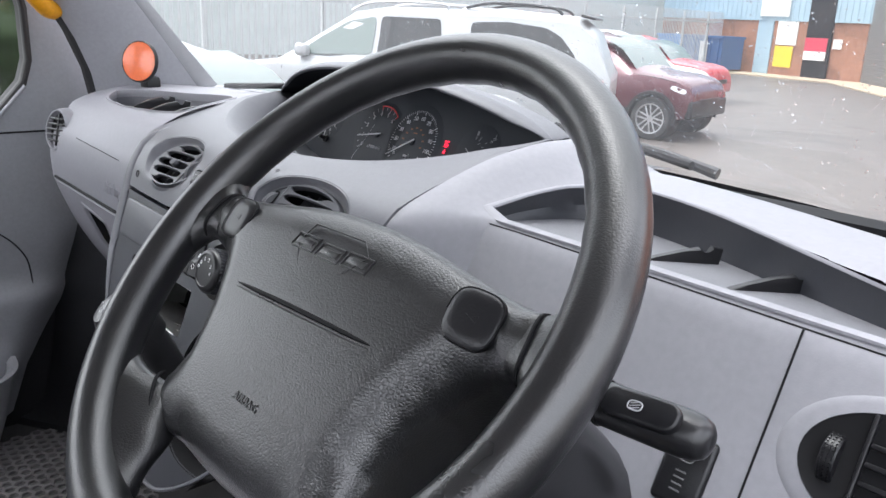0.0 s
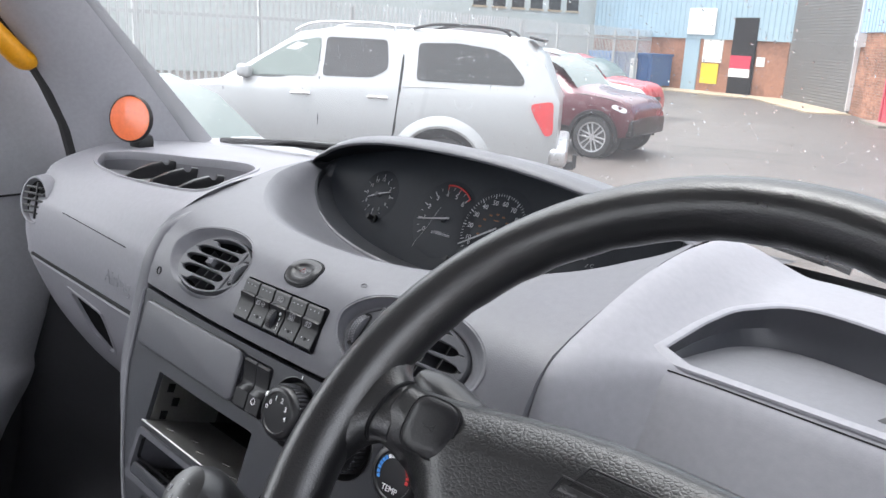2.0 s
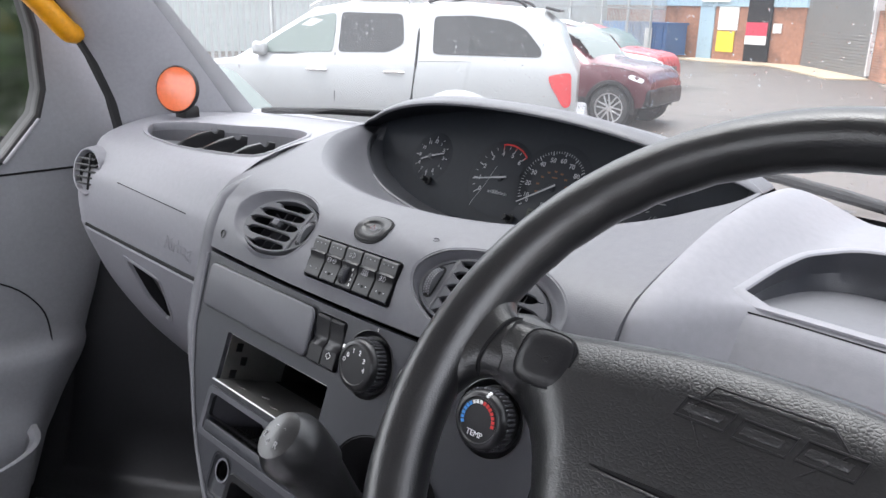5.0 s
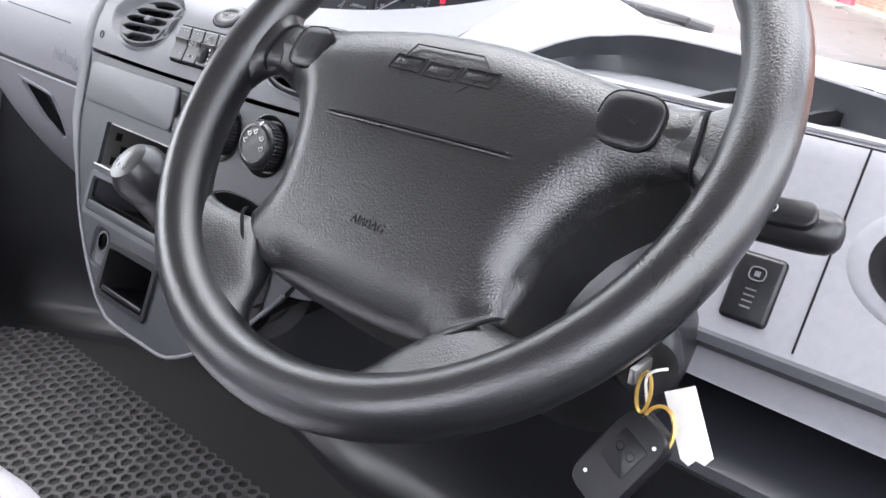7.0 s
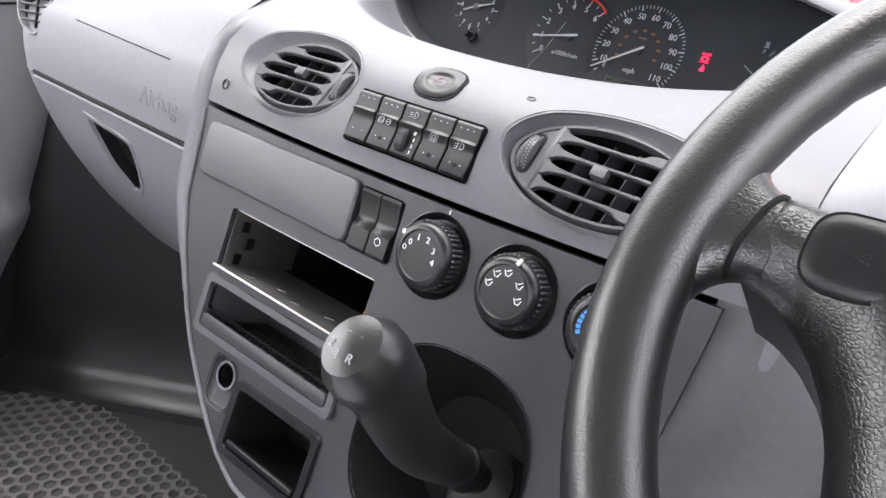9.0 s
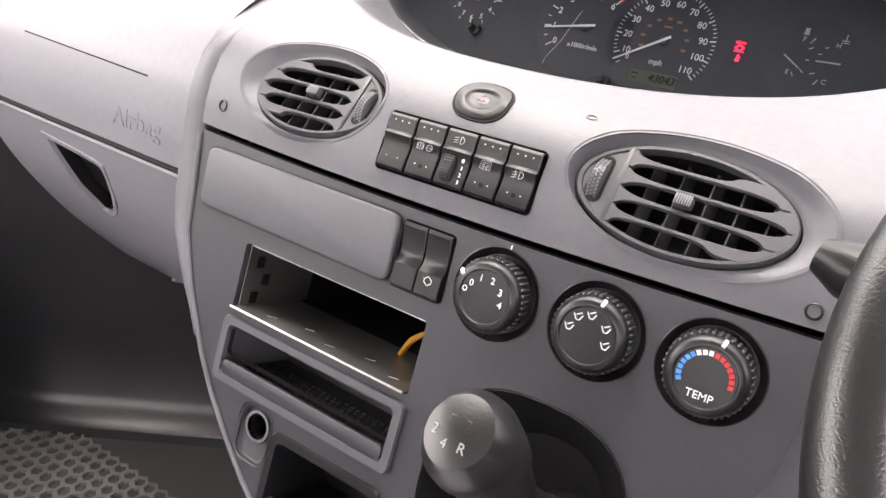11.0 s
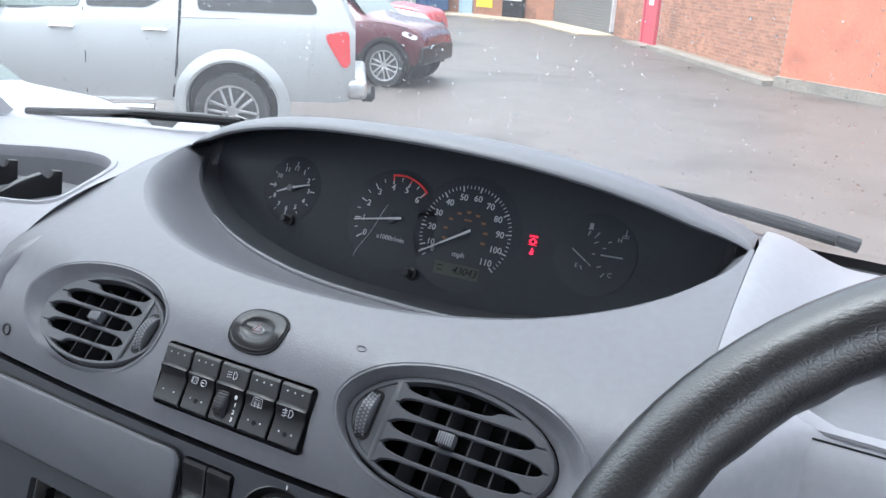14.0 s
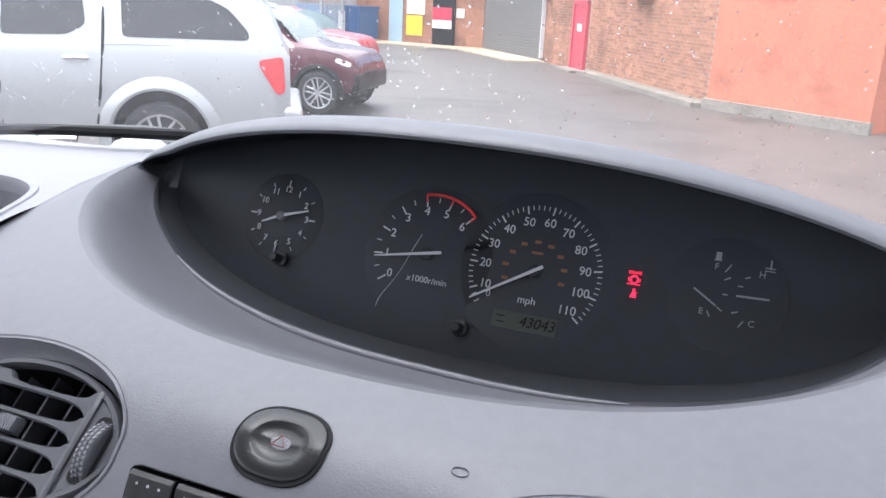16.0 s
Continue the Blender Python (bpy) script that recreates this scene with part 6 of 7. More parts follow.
wc = (sum(p[0] for p in WIN) / len(WIN), sum(p[1] for p in WIN) / len(WIN))
inner = [(wc[0] + (p[0] - wc[0]) * 0.993, wc[1] + (p[1] - wc[1]) * 0.985) for p in WIN]
part("window_channel", skin([[Vector((x, *p)) for p in a] for a, x in ((WIN, DX + 0.0035), (inner, DX + 0.002), (inner, DX - 0.052))], loop=True), RUBBER, door, "black rubber channel round the window")
bm = bmesh.new()
bm.faces.new([bm.verts.new((DX - 0.028, *p)) for p in WIN])
pane = part("pane", bm, GLASS, door)
pane.visible_shadow = False
part("door_handle", rings(Matrix(((0, 0, 1, DX - 0.004), (1, 0, 0, 0.265), (0, 1, 0, 1.490), (0, 0, 0, 1))), ring(0.075, 0.042, 32, 2.4, 0.0), ring(0.072, 0.039, 32, 2.4, 0.012), ring(0.060, 0.030, 32, 2.4, 0.012), ring(0.055, 0.026, 32, 2.4, 0.004)), BLACK, door, "black recessed door handle")
part("handle_pull", rbox(0.018, 0.09, 0.022, pose(DX + 0.012, 0.255, 1.492, 0, 0, 0), 0.006, 3), SATIN, door)
part("panel_line", tube(curve([Vector((DX + 0.001, y, z)) for y, z in ((0.10, 1.405), (0.25, 1.398), (0.36, 1.36), (0.415, 1.30), (0.425, 1.232))], 24), 0.0016, 6), VOID, door)
part("panel_line", tube([Vector((DX + 0.0015, y, 1.2285)) for y in np.linspace(-0.4, 0.42, 10)], 0.0016, 6), VOID, door)
# bin
rows = []
for f, z in ((0.80, 0.90), (0.90, 0.97), (0.99, 1.040), (1.02, 1.050), (1.02, 1.056), (0.98, 1.059), (0.94, 1.054), (0.92, 1.030), (0.84, 0.93), (0.80, 0.905), (0.05, 0.90)):
    rows.append([Vector((DX + 0.026 + 0.088 * f * max(0, math.sin(a)) ** 0.62, 0.12 + 0.245 * f * math.cos(a), z + 0.034 * (1 - max(0, math.sin(a)) ** 0.62) * (1 if z > 1.02 else 0.4))) for a in np.linspace(0, math.pi, 32)])
part("door_bin", skin(rows), DOORM, door, "moulded oval door bin")

# pillar trim on the passenger side, with seal
pl = []
for f in np.linspace(0, 1, 10):
    a = Vector((-1.590 + 0.06 * f, 0.770 - 0.61 * f, 1.648 + 0.69 * f))
    b = Vector((-1.650 + 0.035 * f, 0.565 - 0.50 * f ** 1.6, 1.62 + 0.66 * f))
    n = Vector((0.6, -0.75, 0.25))
    pl.append([a + Vector((0, 0.02, 0.01)), a, a.lerp(b, 0.2) + n * 0.018, a.lerp(b, 0.5) + n * 0.028, a.lerp(b, 0.8) + n * 0.02, b, b + Vector((-0.04, 0.02, 0))])
pillar = tagged(part("pillar_1", thick(pl, 0.01), TRIM), "grey padded windscreen pillar trim", "pillar", "", "structure")
part("door_seal", tube([r[5] + Vector((-0.004, -0.004, 0)) for r in pl], 0.012, 8), RUBBER, pillar)
part("glass_edge", tube([r[1] + Vector((0.004, 0.006, 0.004)) for r in pl], 0.006, 8), VOID, pillar)

grab = thing("grab_handle", "yellow plastic grab handle on the windscreen pillar", "grab handle", (-1.66, 0.5, 1.8))
part("bar", tube(curve([(-1.668, 0.515, 1.865), (-1.648, 0.500, 1.815), (-1.632, 0.482, 1.800), (-1.622, 0.445, 1.835), (-1.615, 0.33, 1.965), (-1.60, 0.22, 2.09), (-1.605, 0.19, 2.125), (-1.63, 0.18, 2.13)], 32), 0.018, 14), YELLOW, grab)
part("mount", rbox(0.03, 0.05, 0.06, pose(-1.668, 0.505, 1.868, 40, 0, 0), 0.01, 3), YELLOW, grab)

disc = thing("orange_disc", "round orange reflector disc with a black rim on the dash top", "reflector", (-1.52, 0.61, 1.67))
dm = frame_of(Vector((-1.512, 0.600, 1.711)), (0.8, 0.6, 0), (0.50, -0.85, 0.16))
part("rim", lathe([(0.037, -0.006), (0.0395, -0.003), (0.0395, 0.002), (0.0378, 0.0045), (0.0365, 0.0035), (0.0, 0.0035)], dm, 40), BLACK, disc)
part("face", lathe([(0.0368, 0.0034), (0.036, 0.0044), (0.018, 0.0054), (0.0, 0.0057)], dm, 40), ORANGE, disc, "orange face")
part("foot", rbox(0.04, 0.03, 0.03, pose(-1.530, 0.625, 1.668), 0.008), BLACK, disc)

# windscreen


def screen_p(s, f, out=0.0):
    x = XC + s * (0.765 - 0.06 * f)
    q = s * s
    return Vector((x, 0.885 - 0.115 * q * q - 0.03 * q - 0.60 * f + 0.03 * math.sin(math.pi * f) + out * 0.74, 1.650 + 0.68 * f + out * 0.67))


WETGLASS = glass("wet_glass", (0.51, 0.526, 0.522))
wg = WETGLASS.node_tree
film, veil = wg.nodes.new("ShaderNodeBsdfTranslucent"), wg.nodes.new("ShaderNodeMixShader")
film.inputs["Color"].default_value = (0.9, 0.92, 0.95, 1)
veil.inputs[0].default_value = 0.02
old_link = wg.nodes["Material Output"].inputs["Surface"].links[0].from_socket
wg.links.new(old_link, veil.inputs[1])
wg.links.new(film.outputs[0], veil.inputs[2])
wg.links.new(veil.outputs[0], wg.nodes["Material Output"].inputs["Surface"])
tagged(part("window_1", skin([[screen_p(s, f) for s in np.linspace(-1, 1, 25)] for f in np.linspace(-0.03, 1, 10)]), WETGLASS), "wet curved windscreen glass", "windscreen", "", "structure")
WET = bpy.data.materials.new("rain_water")
WET.use_nodes = True
wb = WET.node_tree.nodes["Principled BSDF"]
wb.inputs["Base Color"].default_value = (1, 1, 1, 1)
wb.inputs["Roughness"].default_value = 0.05
wb.inputs["Transmission Weight"].default_value = 1.0
wb.inputs["IOR"].default_value = 1.33
rnd = random.Random(5)
bm = bmesh.new()
for k in range(12000):
    s, f = rnd.uniform(-0.98, 0.98), rnd.random() ** 1.2
    r = 0.00035 + 0.00085 * rnd.random() ** 3
    o = screen_p(s, f, 0.0015)
    mm = frame_of(o, (1, 0, 0), (0, 0.74, 0.67))
    st = 1 + rnd.random() * 0.8
    ring_v = [bm.verts.new(mm @ Vector((r * math.cos(a), r * st * math.sin(a), 0))) for a in (q * math.pi / 3 for q in range(6))]
    mid_v = [bm.verts.new(mm @ Vector((0.6 * r * math.cos(a), 0.6 * r * st * math.sin(a), r * 0.45))) for a in (q * math.pi / 3 for q in range(6))]
    bm.faces.new(mid_v)
    bm.faces.new(ring_v[::-1])
    for q in range(6):
        bm.faces.new((ring_v[q], ring_v[(q + 1) % 6], mid_v[(q + 1) % 6], mid_v[q]))
rain = part("raindrops", bm, WET, weld=False)
tagged(rain, "fine raindrops on the windscreen", "raindrops", "", "stuff")
tagged(part("screen_band", skin([[screen_p(s, f, -0.004) for s in np.linspace(-1, 1, 25)] for f in (-0.05, -0.03, -0.012)]), VOID), "black band along the windscreen base", "trim", "", "structure")
# wipers
for a, b in (((-1.57, 0.805, 1.655), (-1.19, 0.838, 1.682)), ((-0.735, 0.912, 1.668), (-0.485, 0.880, 1.652))):
    w = thing("wiper", "black windscreen wiper resting at the glass base", "wiper", a, group="wipers")
    A, B = Vector(a), Vector(b)
    part("blade", tube([A, A.lerp(B, 0.5) + Vector((0, 0.004, 0.003)), B], 0.006, 8), VOID, w)
    part("arm", tube([A.lerp(B, 0.5) + Vector((0, 0.010, 0.004)), A.lerp(B, 0.8) + Vector((0, 0.014, 0.002)), B + Vector((0.02, 0.03, -0.01))], [0.005, 0.006, 0.008], 8), BLACK, w)
cap = thing("washer_cap", "grey domed plastic cap on the wet cowl", "cap", (-1.39, 0.95, 1.62))
part("dome", lathe([(0.040, -0.03), (0.040, 0.0), (0.037, 0.010), (0.028, 0.019), (0.014, 0.024), (0.0, 0.025)], pose(-1.395, 0.965, 1.618), 32), TRIM, cap)
# bonnet and cowl in front of the glass
rows = []
for y, z, w in ((0.86, 1.62, 0.80), (0.95, 1.60, 0.86), (1.10, 1.50, 0.88), (1.40, 1.32, 0.86), (1.62, 1.08, 0.82), (1.68, 0.70, 0.80)):
    rows.append([Vector((XC + w * s, y - 0.12 * s * s, z - 0.05 * s * s)) for s in np.linspace(-1, 1, 15)])
bonnet = tagged(part("van_bonnet", thick(rows, 0.01), WETPAINT), "wet pale grey van bonnet below the windscreen", "bonnet", "", "structure")
# roof and unseen rear and driver's walls; their openings admit added fill light
block("ceiling", -1.80, 0.16, -1.30, 0.32, 2.34, 2.38, HEADLINER, "pale cab roof lining")
# The gap between these two walls is an added opening for rear light.
block("wall_rear", -1.80, 0.16, -1.34, -1.30, FLOOR, 1.80, TRIM, "unseen grey lower bulkhead below a made-up light opening")
block("wall_rear_top", -1.80, 0.16, -1.34, -1.30, 2.26, 2.38, TRIM, "unseen bulkhead rail over the made-up light opening")
block("wall_left", -1.84, -1.80, -1.30, 0.90, 0.50, 1.55, WHITEPAINT, "white outer skin of the door")
block("wall_left_rear", -1.80, -1.74, -1.30, -1.10, FLOOR, 2.34, TRIM, "grey side lining")
block("roof_edge", -1.80, -1.74, -0.80, 0.30, 2.28, 2.34, TRIM, "roof rail")
# Out of view; its top edge limits the light entering from the right.
block("wall_right_sill", 0.16, 0.20, -1.30, 0.90, 0.50, 1.58, DOORM, "unseen driver's door panel, its height set for side light")
block("wall_right_rear", 0.16, 0.20, -1.30, -0.62, 1.58, 2.38, TRIM, "grey side lining behind the driver's door")
block("door_frame", 0.16, 0.20, -0.62, 0.30, 2.22, 2.38, TRIM, "driver's door top frame")
tagged(part("pillar_2", tube([(0.12, 0.76, 1.64), (0.09, 0.45, 1.99), (0.06, 0.16, 2.34)], 0.05, 10), TRIM), "driver's windscreen pillar", "pillar", "", "structure")

# passenger seat with a pale cover
seat = thing("passenger_seat", "passenger seat with a smooth white cover", "seat", (-0.86, -0.2, FLOOR))
part("cushion", rings(pose(-0.735, -0.13, 1.118), ring(0.27, 0.27, 40, 3.5, -0.06), ring(0.285, 0.285, 40, 3.5, 0.0), ring(0.28, 0.28, 40, 3.2, 0.045), ring(0.25, 0.25, 40, 3, 0.075), ring(0.15, 0.15, 40, 2.6, 0.088), ring(0.02, 0.02, 40, 2, 0.09)), SEAT, seat)
part("backrest", rings(pose(-0.86, -0.50, 1.55, 8), ring(0.26, 0.07, 36, 3.5, -0.32), ring(0.27, 0.09, 36, 3.5, -0.1), ring(0.25, 0.085, 36, 3.5, 0.25), ring(0.20, 0.06, 36, 3, 0.33), ring(0.05, 0.02, 36, 2, 0.345)), SEAT, seat)
part("base", rbox(0.46, 0.44, 0.22, pose(-0.86, -0.20, FLOOR + 0.11), 0.02), BLACK, seat)

# passenger door mirror
mir = thing("door_mirror", "black door mirror outside the passenger window", "mirror", (-1.95, 0.52, 1.75))
mm = frame_of(Vector((-2.03, 0.425, 1.745)), (0.80, 0.6, 0.0), (0.50, -0.86, 0.06))
part("housing", rings(mm, ring(0.205, 0.175, 36, 4.0, 0.0), ring(0.210, 0.18, 36, 4.0, -0.01), ring(0.200, 0.17, 36, 3.6, -0.06), ring(0.08, 0.13, 36, 3, -0.10), ring(0.02, 0.03, 36, 2, -0.11)), BLACK, mir)
part("glass", rings(mm, ring(0.188, 0.158, 36, 4.0, 0.0), ring(0.186, 0.156, 36, 4.0, 0.003)), MIRROR, mir, "reflecting mirror glass")
part("arm", tube([mm @ Vector((0.06, -0.17, -0.04)), Vector((-1.80, 0.55, 1.58))], 0.025, 10), BLACK, mir)

# ---- the yard outside ----
GZ = 0.045           # height of the tarmac
TAR = mat("wet_tarmac", (0.108, 0.094, 0.086), 0.5, bump=0.12, scale=90, var=0.16, vscale=0.13, spec=0.25, stain=0.45)
PALE = mat("pale_concrete", (0.42, 0.34, 0.24), 0.7, bump=0.3, scale=20, var=0.15, vscale=1.0)
SILVER = mat("silver_paint", (0.37, 0.378, 0.384), 0.36, metal=0.15, coat=0.35, var=0.02, vscale=2)
MAROON = mat("maroon_paint", (0.085, 0.012, 0.022), 0.28, metal=0.2, coat=0.6, var=0.05, vscale=2)
REDPAINT = mat("red_paint", (0.5, 0.04, 0.05), 0.28, coat=0.6, var=0.05, vscale=2)
DARKGLASS = mat("dark_glass", (0.015, 0.017, 0.018), 0.06, var=0.0)
TINT = mat("green_glass", (0.10, 0.13, 0.12), 0.06, var=0.0)
TYRE = mat("tyre", (0.022, 0.022, 0.023), 0.75, bump=0.3, scale=120)
ALLOY = mat("alloy", (0.55, 0.55, 0.56), 0.3, metal=0.9)
TAILRED = mat("tail_lamp", (0.55, 0.0, 0.008), 0.12, coat=0.8)
LAMP = mat("lamp_glass", (0.7, 0.72, 0.75), 0.1, coat=0.8)
GALV = mat("galvanised", (0.52, 0.54, 0.54), 0.55, metal=0.15, var=0.12, vscale=3)
BLUECLAD = mat("blue_cladding", (0.33, 0.45, 0.52), 0.5, var=0.08, vscale=0.7)
PALEBLUE = mat("pale_blue_cladding", (0.36, 0.50, 0.66), 0.5, var=0.08, vscale=0.7)
PALEWALL = mat("pale_render", (0.46, 0.50, 0.49), 0.7, var=0.07, vscale=0.3)
BLUE1 = mat("light_blue_paint", (0.10, 0.30, 0.62), 0.45, var=0.12, vscale=1.5)
BLUE2 = mat("dark_blue_paint", (0.03, 0.10, 0.25), 0.45, var=0.15, vscale=1.5)
BRICK = mat("brick", (0.37, 0.172, 0.105), 0.85, bump=0.3, scale=60, var=0.28, vscale=0.5, piece=0.22, stain=0.6)
BRICKS = mat("brick_courses", (0.37, 0.172, 0.105), 0.85, bump=0.3, scale=60, var=0.28, vscale=0.5, island=0.22, stain=0.6)
KERB = mat("weathered_kerb", (0.22, 0.195, 0.165), 0.85, bump=0.5, scale=14, var=0.35, vscale=1.5)
MORTAR = mat("mortar", (0.34, 0.27, 0.21), 0.9, bump=0.3, scale=50, var=0.12)
ORANGEWALL = mat("orange_masonry_paint", (0.50, 0.165, 0.095), 0.8, bump=0.4, scale=25, var=0.16, vscale=1.2, stain=0.7)
PINKDOOR = mat("red_door_paint", (0.52, 0.06, 0.09), 0.45, var=0.08)
SHUTTER = mat("grey_shutter", (0.16, 0.155, 0.15), 0.6, var=0.1, vscale=1.0)
LEAF = mat("leaves", (0.05, 0.085, 0.03), 0.55, var=0.35, vscale=3)
SIGNRED = mat("sign_red", (0.55, 0.03, 0.07), 0.5)
SIGNYEL = mat("sign_yellow", (0.75, 0.55, 0.03), 0.5)

bm = bmesh.new()
bmesh.ops.create_grid(bm, x_segments=40, y_segments=40, size=150)
for v in bm.verts:
    v.co.z = GZ + 0.02 * noise.noise(v.co * 0.1) * 0.3
ground = tagged(part("ground", bm, TAR), "wet worn tarmac yard", "ground", "", "structure")


def wheel_part(name, parent, o, side, r, material_rim=ALLOY):
    """A road wheel: tyre with an alloy rim and spokes; side is the outward way."""
    m = frame_of(o, (0, 0, 1), side)
    w = part(name, lathe([(r * 0.66, -0.11), (r * 0.93, -0.11), (r, -0.085), (r, 0.06), (r * 0.94, 0.085), (r * 0.72, 0.09), (r * 0.66, 0.07)], m, 40), TYRE, parent, "black road tyre")
    part("rim", moved(skin([ring(r * 0.72, n=36, z=0.090), ring(r * 0.66, n=36, z=0.086), ring(r * 0.63, n=36, z=0.03), ring(r * 0.1, n=36, z=0.0)], loop=True), m), material_rim, w)
    part("hub_dark", lathe([(r * 0.60, 0.012), (r * 0.59, 0.022), (0, 0.022)], m, 30), VOID, w)
    for k in range(12):
        part("spoke", rbox(r * 0.56, r * 0.075, 0.022, m @ Matrix.Rotation(2 * math.pi * k / 12, 4, "Z") @ pose(r * 0.38, 0, 0.072, 0, 3, 9 * (-1) ** k), 0.004, 1), material_rim, w)
    part("hub", lathe([(r * 0.17, 0.05), (r * 0.16, 0.078), (0, 0.082)], m, 20), material_rim, w)
    return w


def rounded_poly(poly, r=0.05):
    """Corners (x, z) joined by straight sides, with small rounded corners."""
    out, n = [], len(poly)
    for i in range(n):
        a, b, c = (Vector((poly[k % n][0], 0, poly[k % n][1])) for k in (i - 1, i, i + 1))
        ra, rc = min(r, (a - b).length * 0.4), min(r, (c - b).length * 0.4)
        p, q = b + (a - b).normalized() * ra, b + (c - b).normalized() * rc
        if (p - (out[-1] if out else c)).length > 0.3:
            s = out[-1] if out else None
            if s is not None:
                out += [s.lerp(p, f / 6) for f in range(1, 6)]
        out += [p, p.lerp(b, 0.5).lerp(b.lerp(q, 0.5), 0.5), q]
    return out


def well_cut(car, axles, r, z):
    """Opens the wheel wells through a vehicle's body and lines them dark."""
    m = car.m
    tools = []
    for cx in axles:
        for sd in (1, -1):
            fm = frame_of(m @ Vector((cx, sd * (car.width / 2 + 0.2), z)), m.to_3x3() @ Vector((1, 0, 0)), m.to_3x3() @ Vector((0, -sd, 0)))
            tools.append(lathe([(r, 0.0), (r, 0.55)], fm, 36))
            part("wheel_well", moved(skin([ring(r - 0.004, n=36, z=0.215), ring(r - 0.004, n=36, z=0.545), ring(0.01, n=36, z=0.545)], loop=True), fm), VOID, car.root)
    cut(car.body, *tools)


class Car:
    """A road vehicle lofted from sections: length runs along local x (front +), width along y, z up from the ground."""

    def __init__(self, name, label, category, m, paint, stations, width):
        self.m, self.paint, self.width, self.st = m, paint, width, stations
        self.root = thing(name, label, category, m.translation)
        rows = []
        for x, zb, zw, zt, kw, kt in stations:
            h = width / 2
            # half-section from the sill to the roof's middle: factors of the half width
            pts = [(h * kw * 0.93, zb), (h * kw * 0.985, zb + (zw - zb) * 0.25), (h * kw, zb + (zw - zb) * 0.6), (h * kw * 0.975, zb + (zw - zb) * 0.9), (h * kw * 0.955, zw), (h * (kw * 0.25 + kt * 0.72), zw + (zt - zw) * 0.5), (h * kt * 0.94, zt - (zt - zw) * 0.12 - 0.01), (h * kt * 0.80, zt - 0.012), (h * kt * 0.4, zt)]
            row = [Vector((x, y, z)) for y, z in pts] + [Vector((x, -y, z)) for y, z in pts[::-1]]
            rows.append(row)
        self.body = part("body", moved(capped(rows), m), paint, self.root, angle=50)

    def half(self, x, z):
        xs = [s[0] for s in self.st]
        zb, zw, zt, kw, kt = (float(np.interp(x, xs, [s[i] for s in self.st])) for i in range(1, 6))
        h = self.width / 2
        zz = (zb, zb + (zw - zb) * 0.25, zb + (zw - zb) * 0.6, zb + (zw - zb) * 0.9, zw, zw + (zt - zw) * 0.5, zt - (zt - zw) * 0.12 - 0.01, zt)
        hh = (h * kw * 0.93, h * kw * 0.985, h * kw, h * kw * 0.975, h * kw * 0.955, h * (kw * 0.25 + kt * 0.72), h * kt * 0.94, h * kt * 0.7)
        return float(np.interp(z, zz, hh))

    def on(self, x, z, side, out=0.0):
        return self.m @ Vector((x, side * (self.half(x, z) + out), z))

    def patch(self, name, poly, side, material, parent=None, out=0.006, label=""):
        """A panel laid on the vehicle's side, from (x, z) corners."""
        pts = rounded_poly(poly)
        bm = bmesh.new()
        a = [bm.verts.new(self.on(p.x, p.z, side, out)) for p in pts]
        b = [bm.verts.new(self.on(p.x, p.z, side, -0.03)) for p in pts]
        bm.faces.new(a)
        for i in range(len(a)):
            k = (i + 1) % len(a)
            bm.faces.new((a[i], a[k], b[k], b[i]))
        return part(name, bm, material, parent or self.root, label)

    def line(self, name, pts, side, r=0.006, material=None, out=0.002):
        return part(name, tube([self.on(x, z, side, out) for x, z in pts], r, 6), material or VOID, self.root)


def heading(x, y, dx, dy):
    """A pose on the ground whose local x runs along (dx, dy)."""
    v = Vector((dx, dy, 0)).normalized()
    return Matrix(((v.x, -v.y, 0, x), (v.y, v.x, 0, y), (0, 0, 1, GZ), (0, 0, 0, 1)))


# silver pickup with a canopy
pm = heading(-6.55, 6.90, -0.83, -0.557)
pick = Car("pickup_truck", "silver double-cab pickup with a hardtop canopy, wet with rain", "pickup", pm, SILVER, [
    (-1.22, 0.62, 1.18, 1.20, 0.93, 0.90), (-1.17, 0.50, 1.22, 1.30, 0.96, 0.86), (-1.02, 0.48, 1.25, 1.66, 0.985, 0.80), (-0.8, 0.48, 1.26, 1.82, 0.99, 0.78), (0.0, 0.48, 1.26, 1.87, 1.0, 0.79), (0.44, 0.46, 1.25, 1.87, 1.0, 0.79), (0.49, 0.46, 1.25, 1.82, 1.0, 0.78), (0.58, 0.46, 1.25, 1.85, 1.0, 0.76),
    (1.3, 0.45, 1.24, 1.85, 1.0, 0.76), (1.68, 0.45, 1.23, 1.79, 1.0, 0.74), (2.22, 0.45, 1.21, 1.48, 1.0, 0.72), (2.66, 0.45, 1.17, 1.20, 0.99, 0.80), (3.2, 0.46, 1.12, 1.15, 0.98, 0.84), (3.75, 0.5, 1.0, 1.05, 0.95, 0.80), (4.0, 0.56, 0.86, 0.92, 0.86, 0.70)], 1.85)
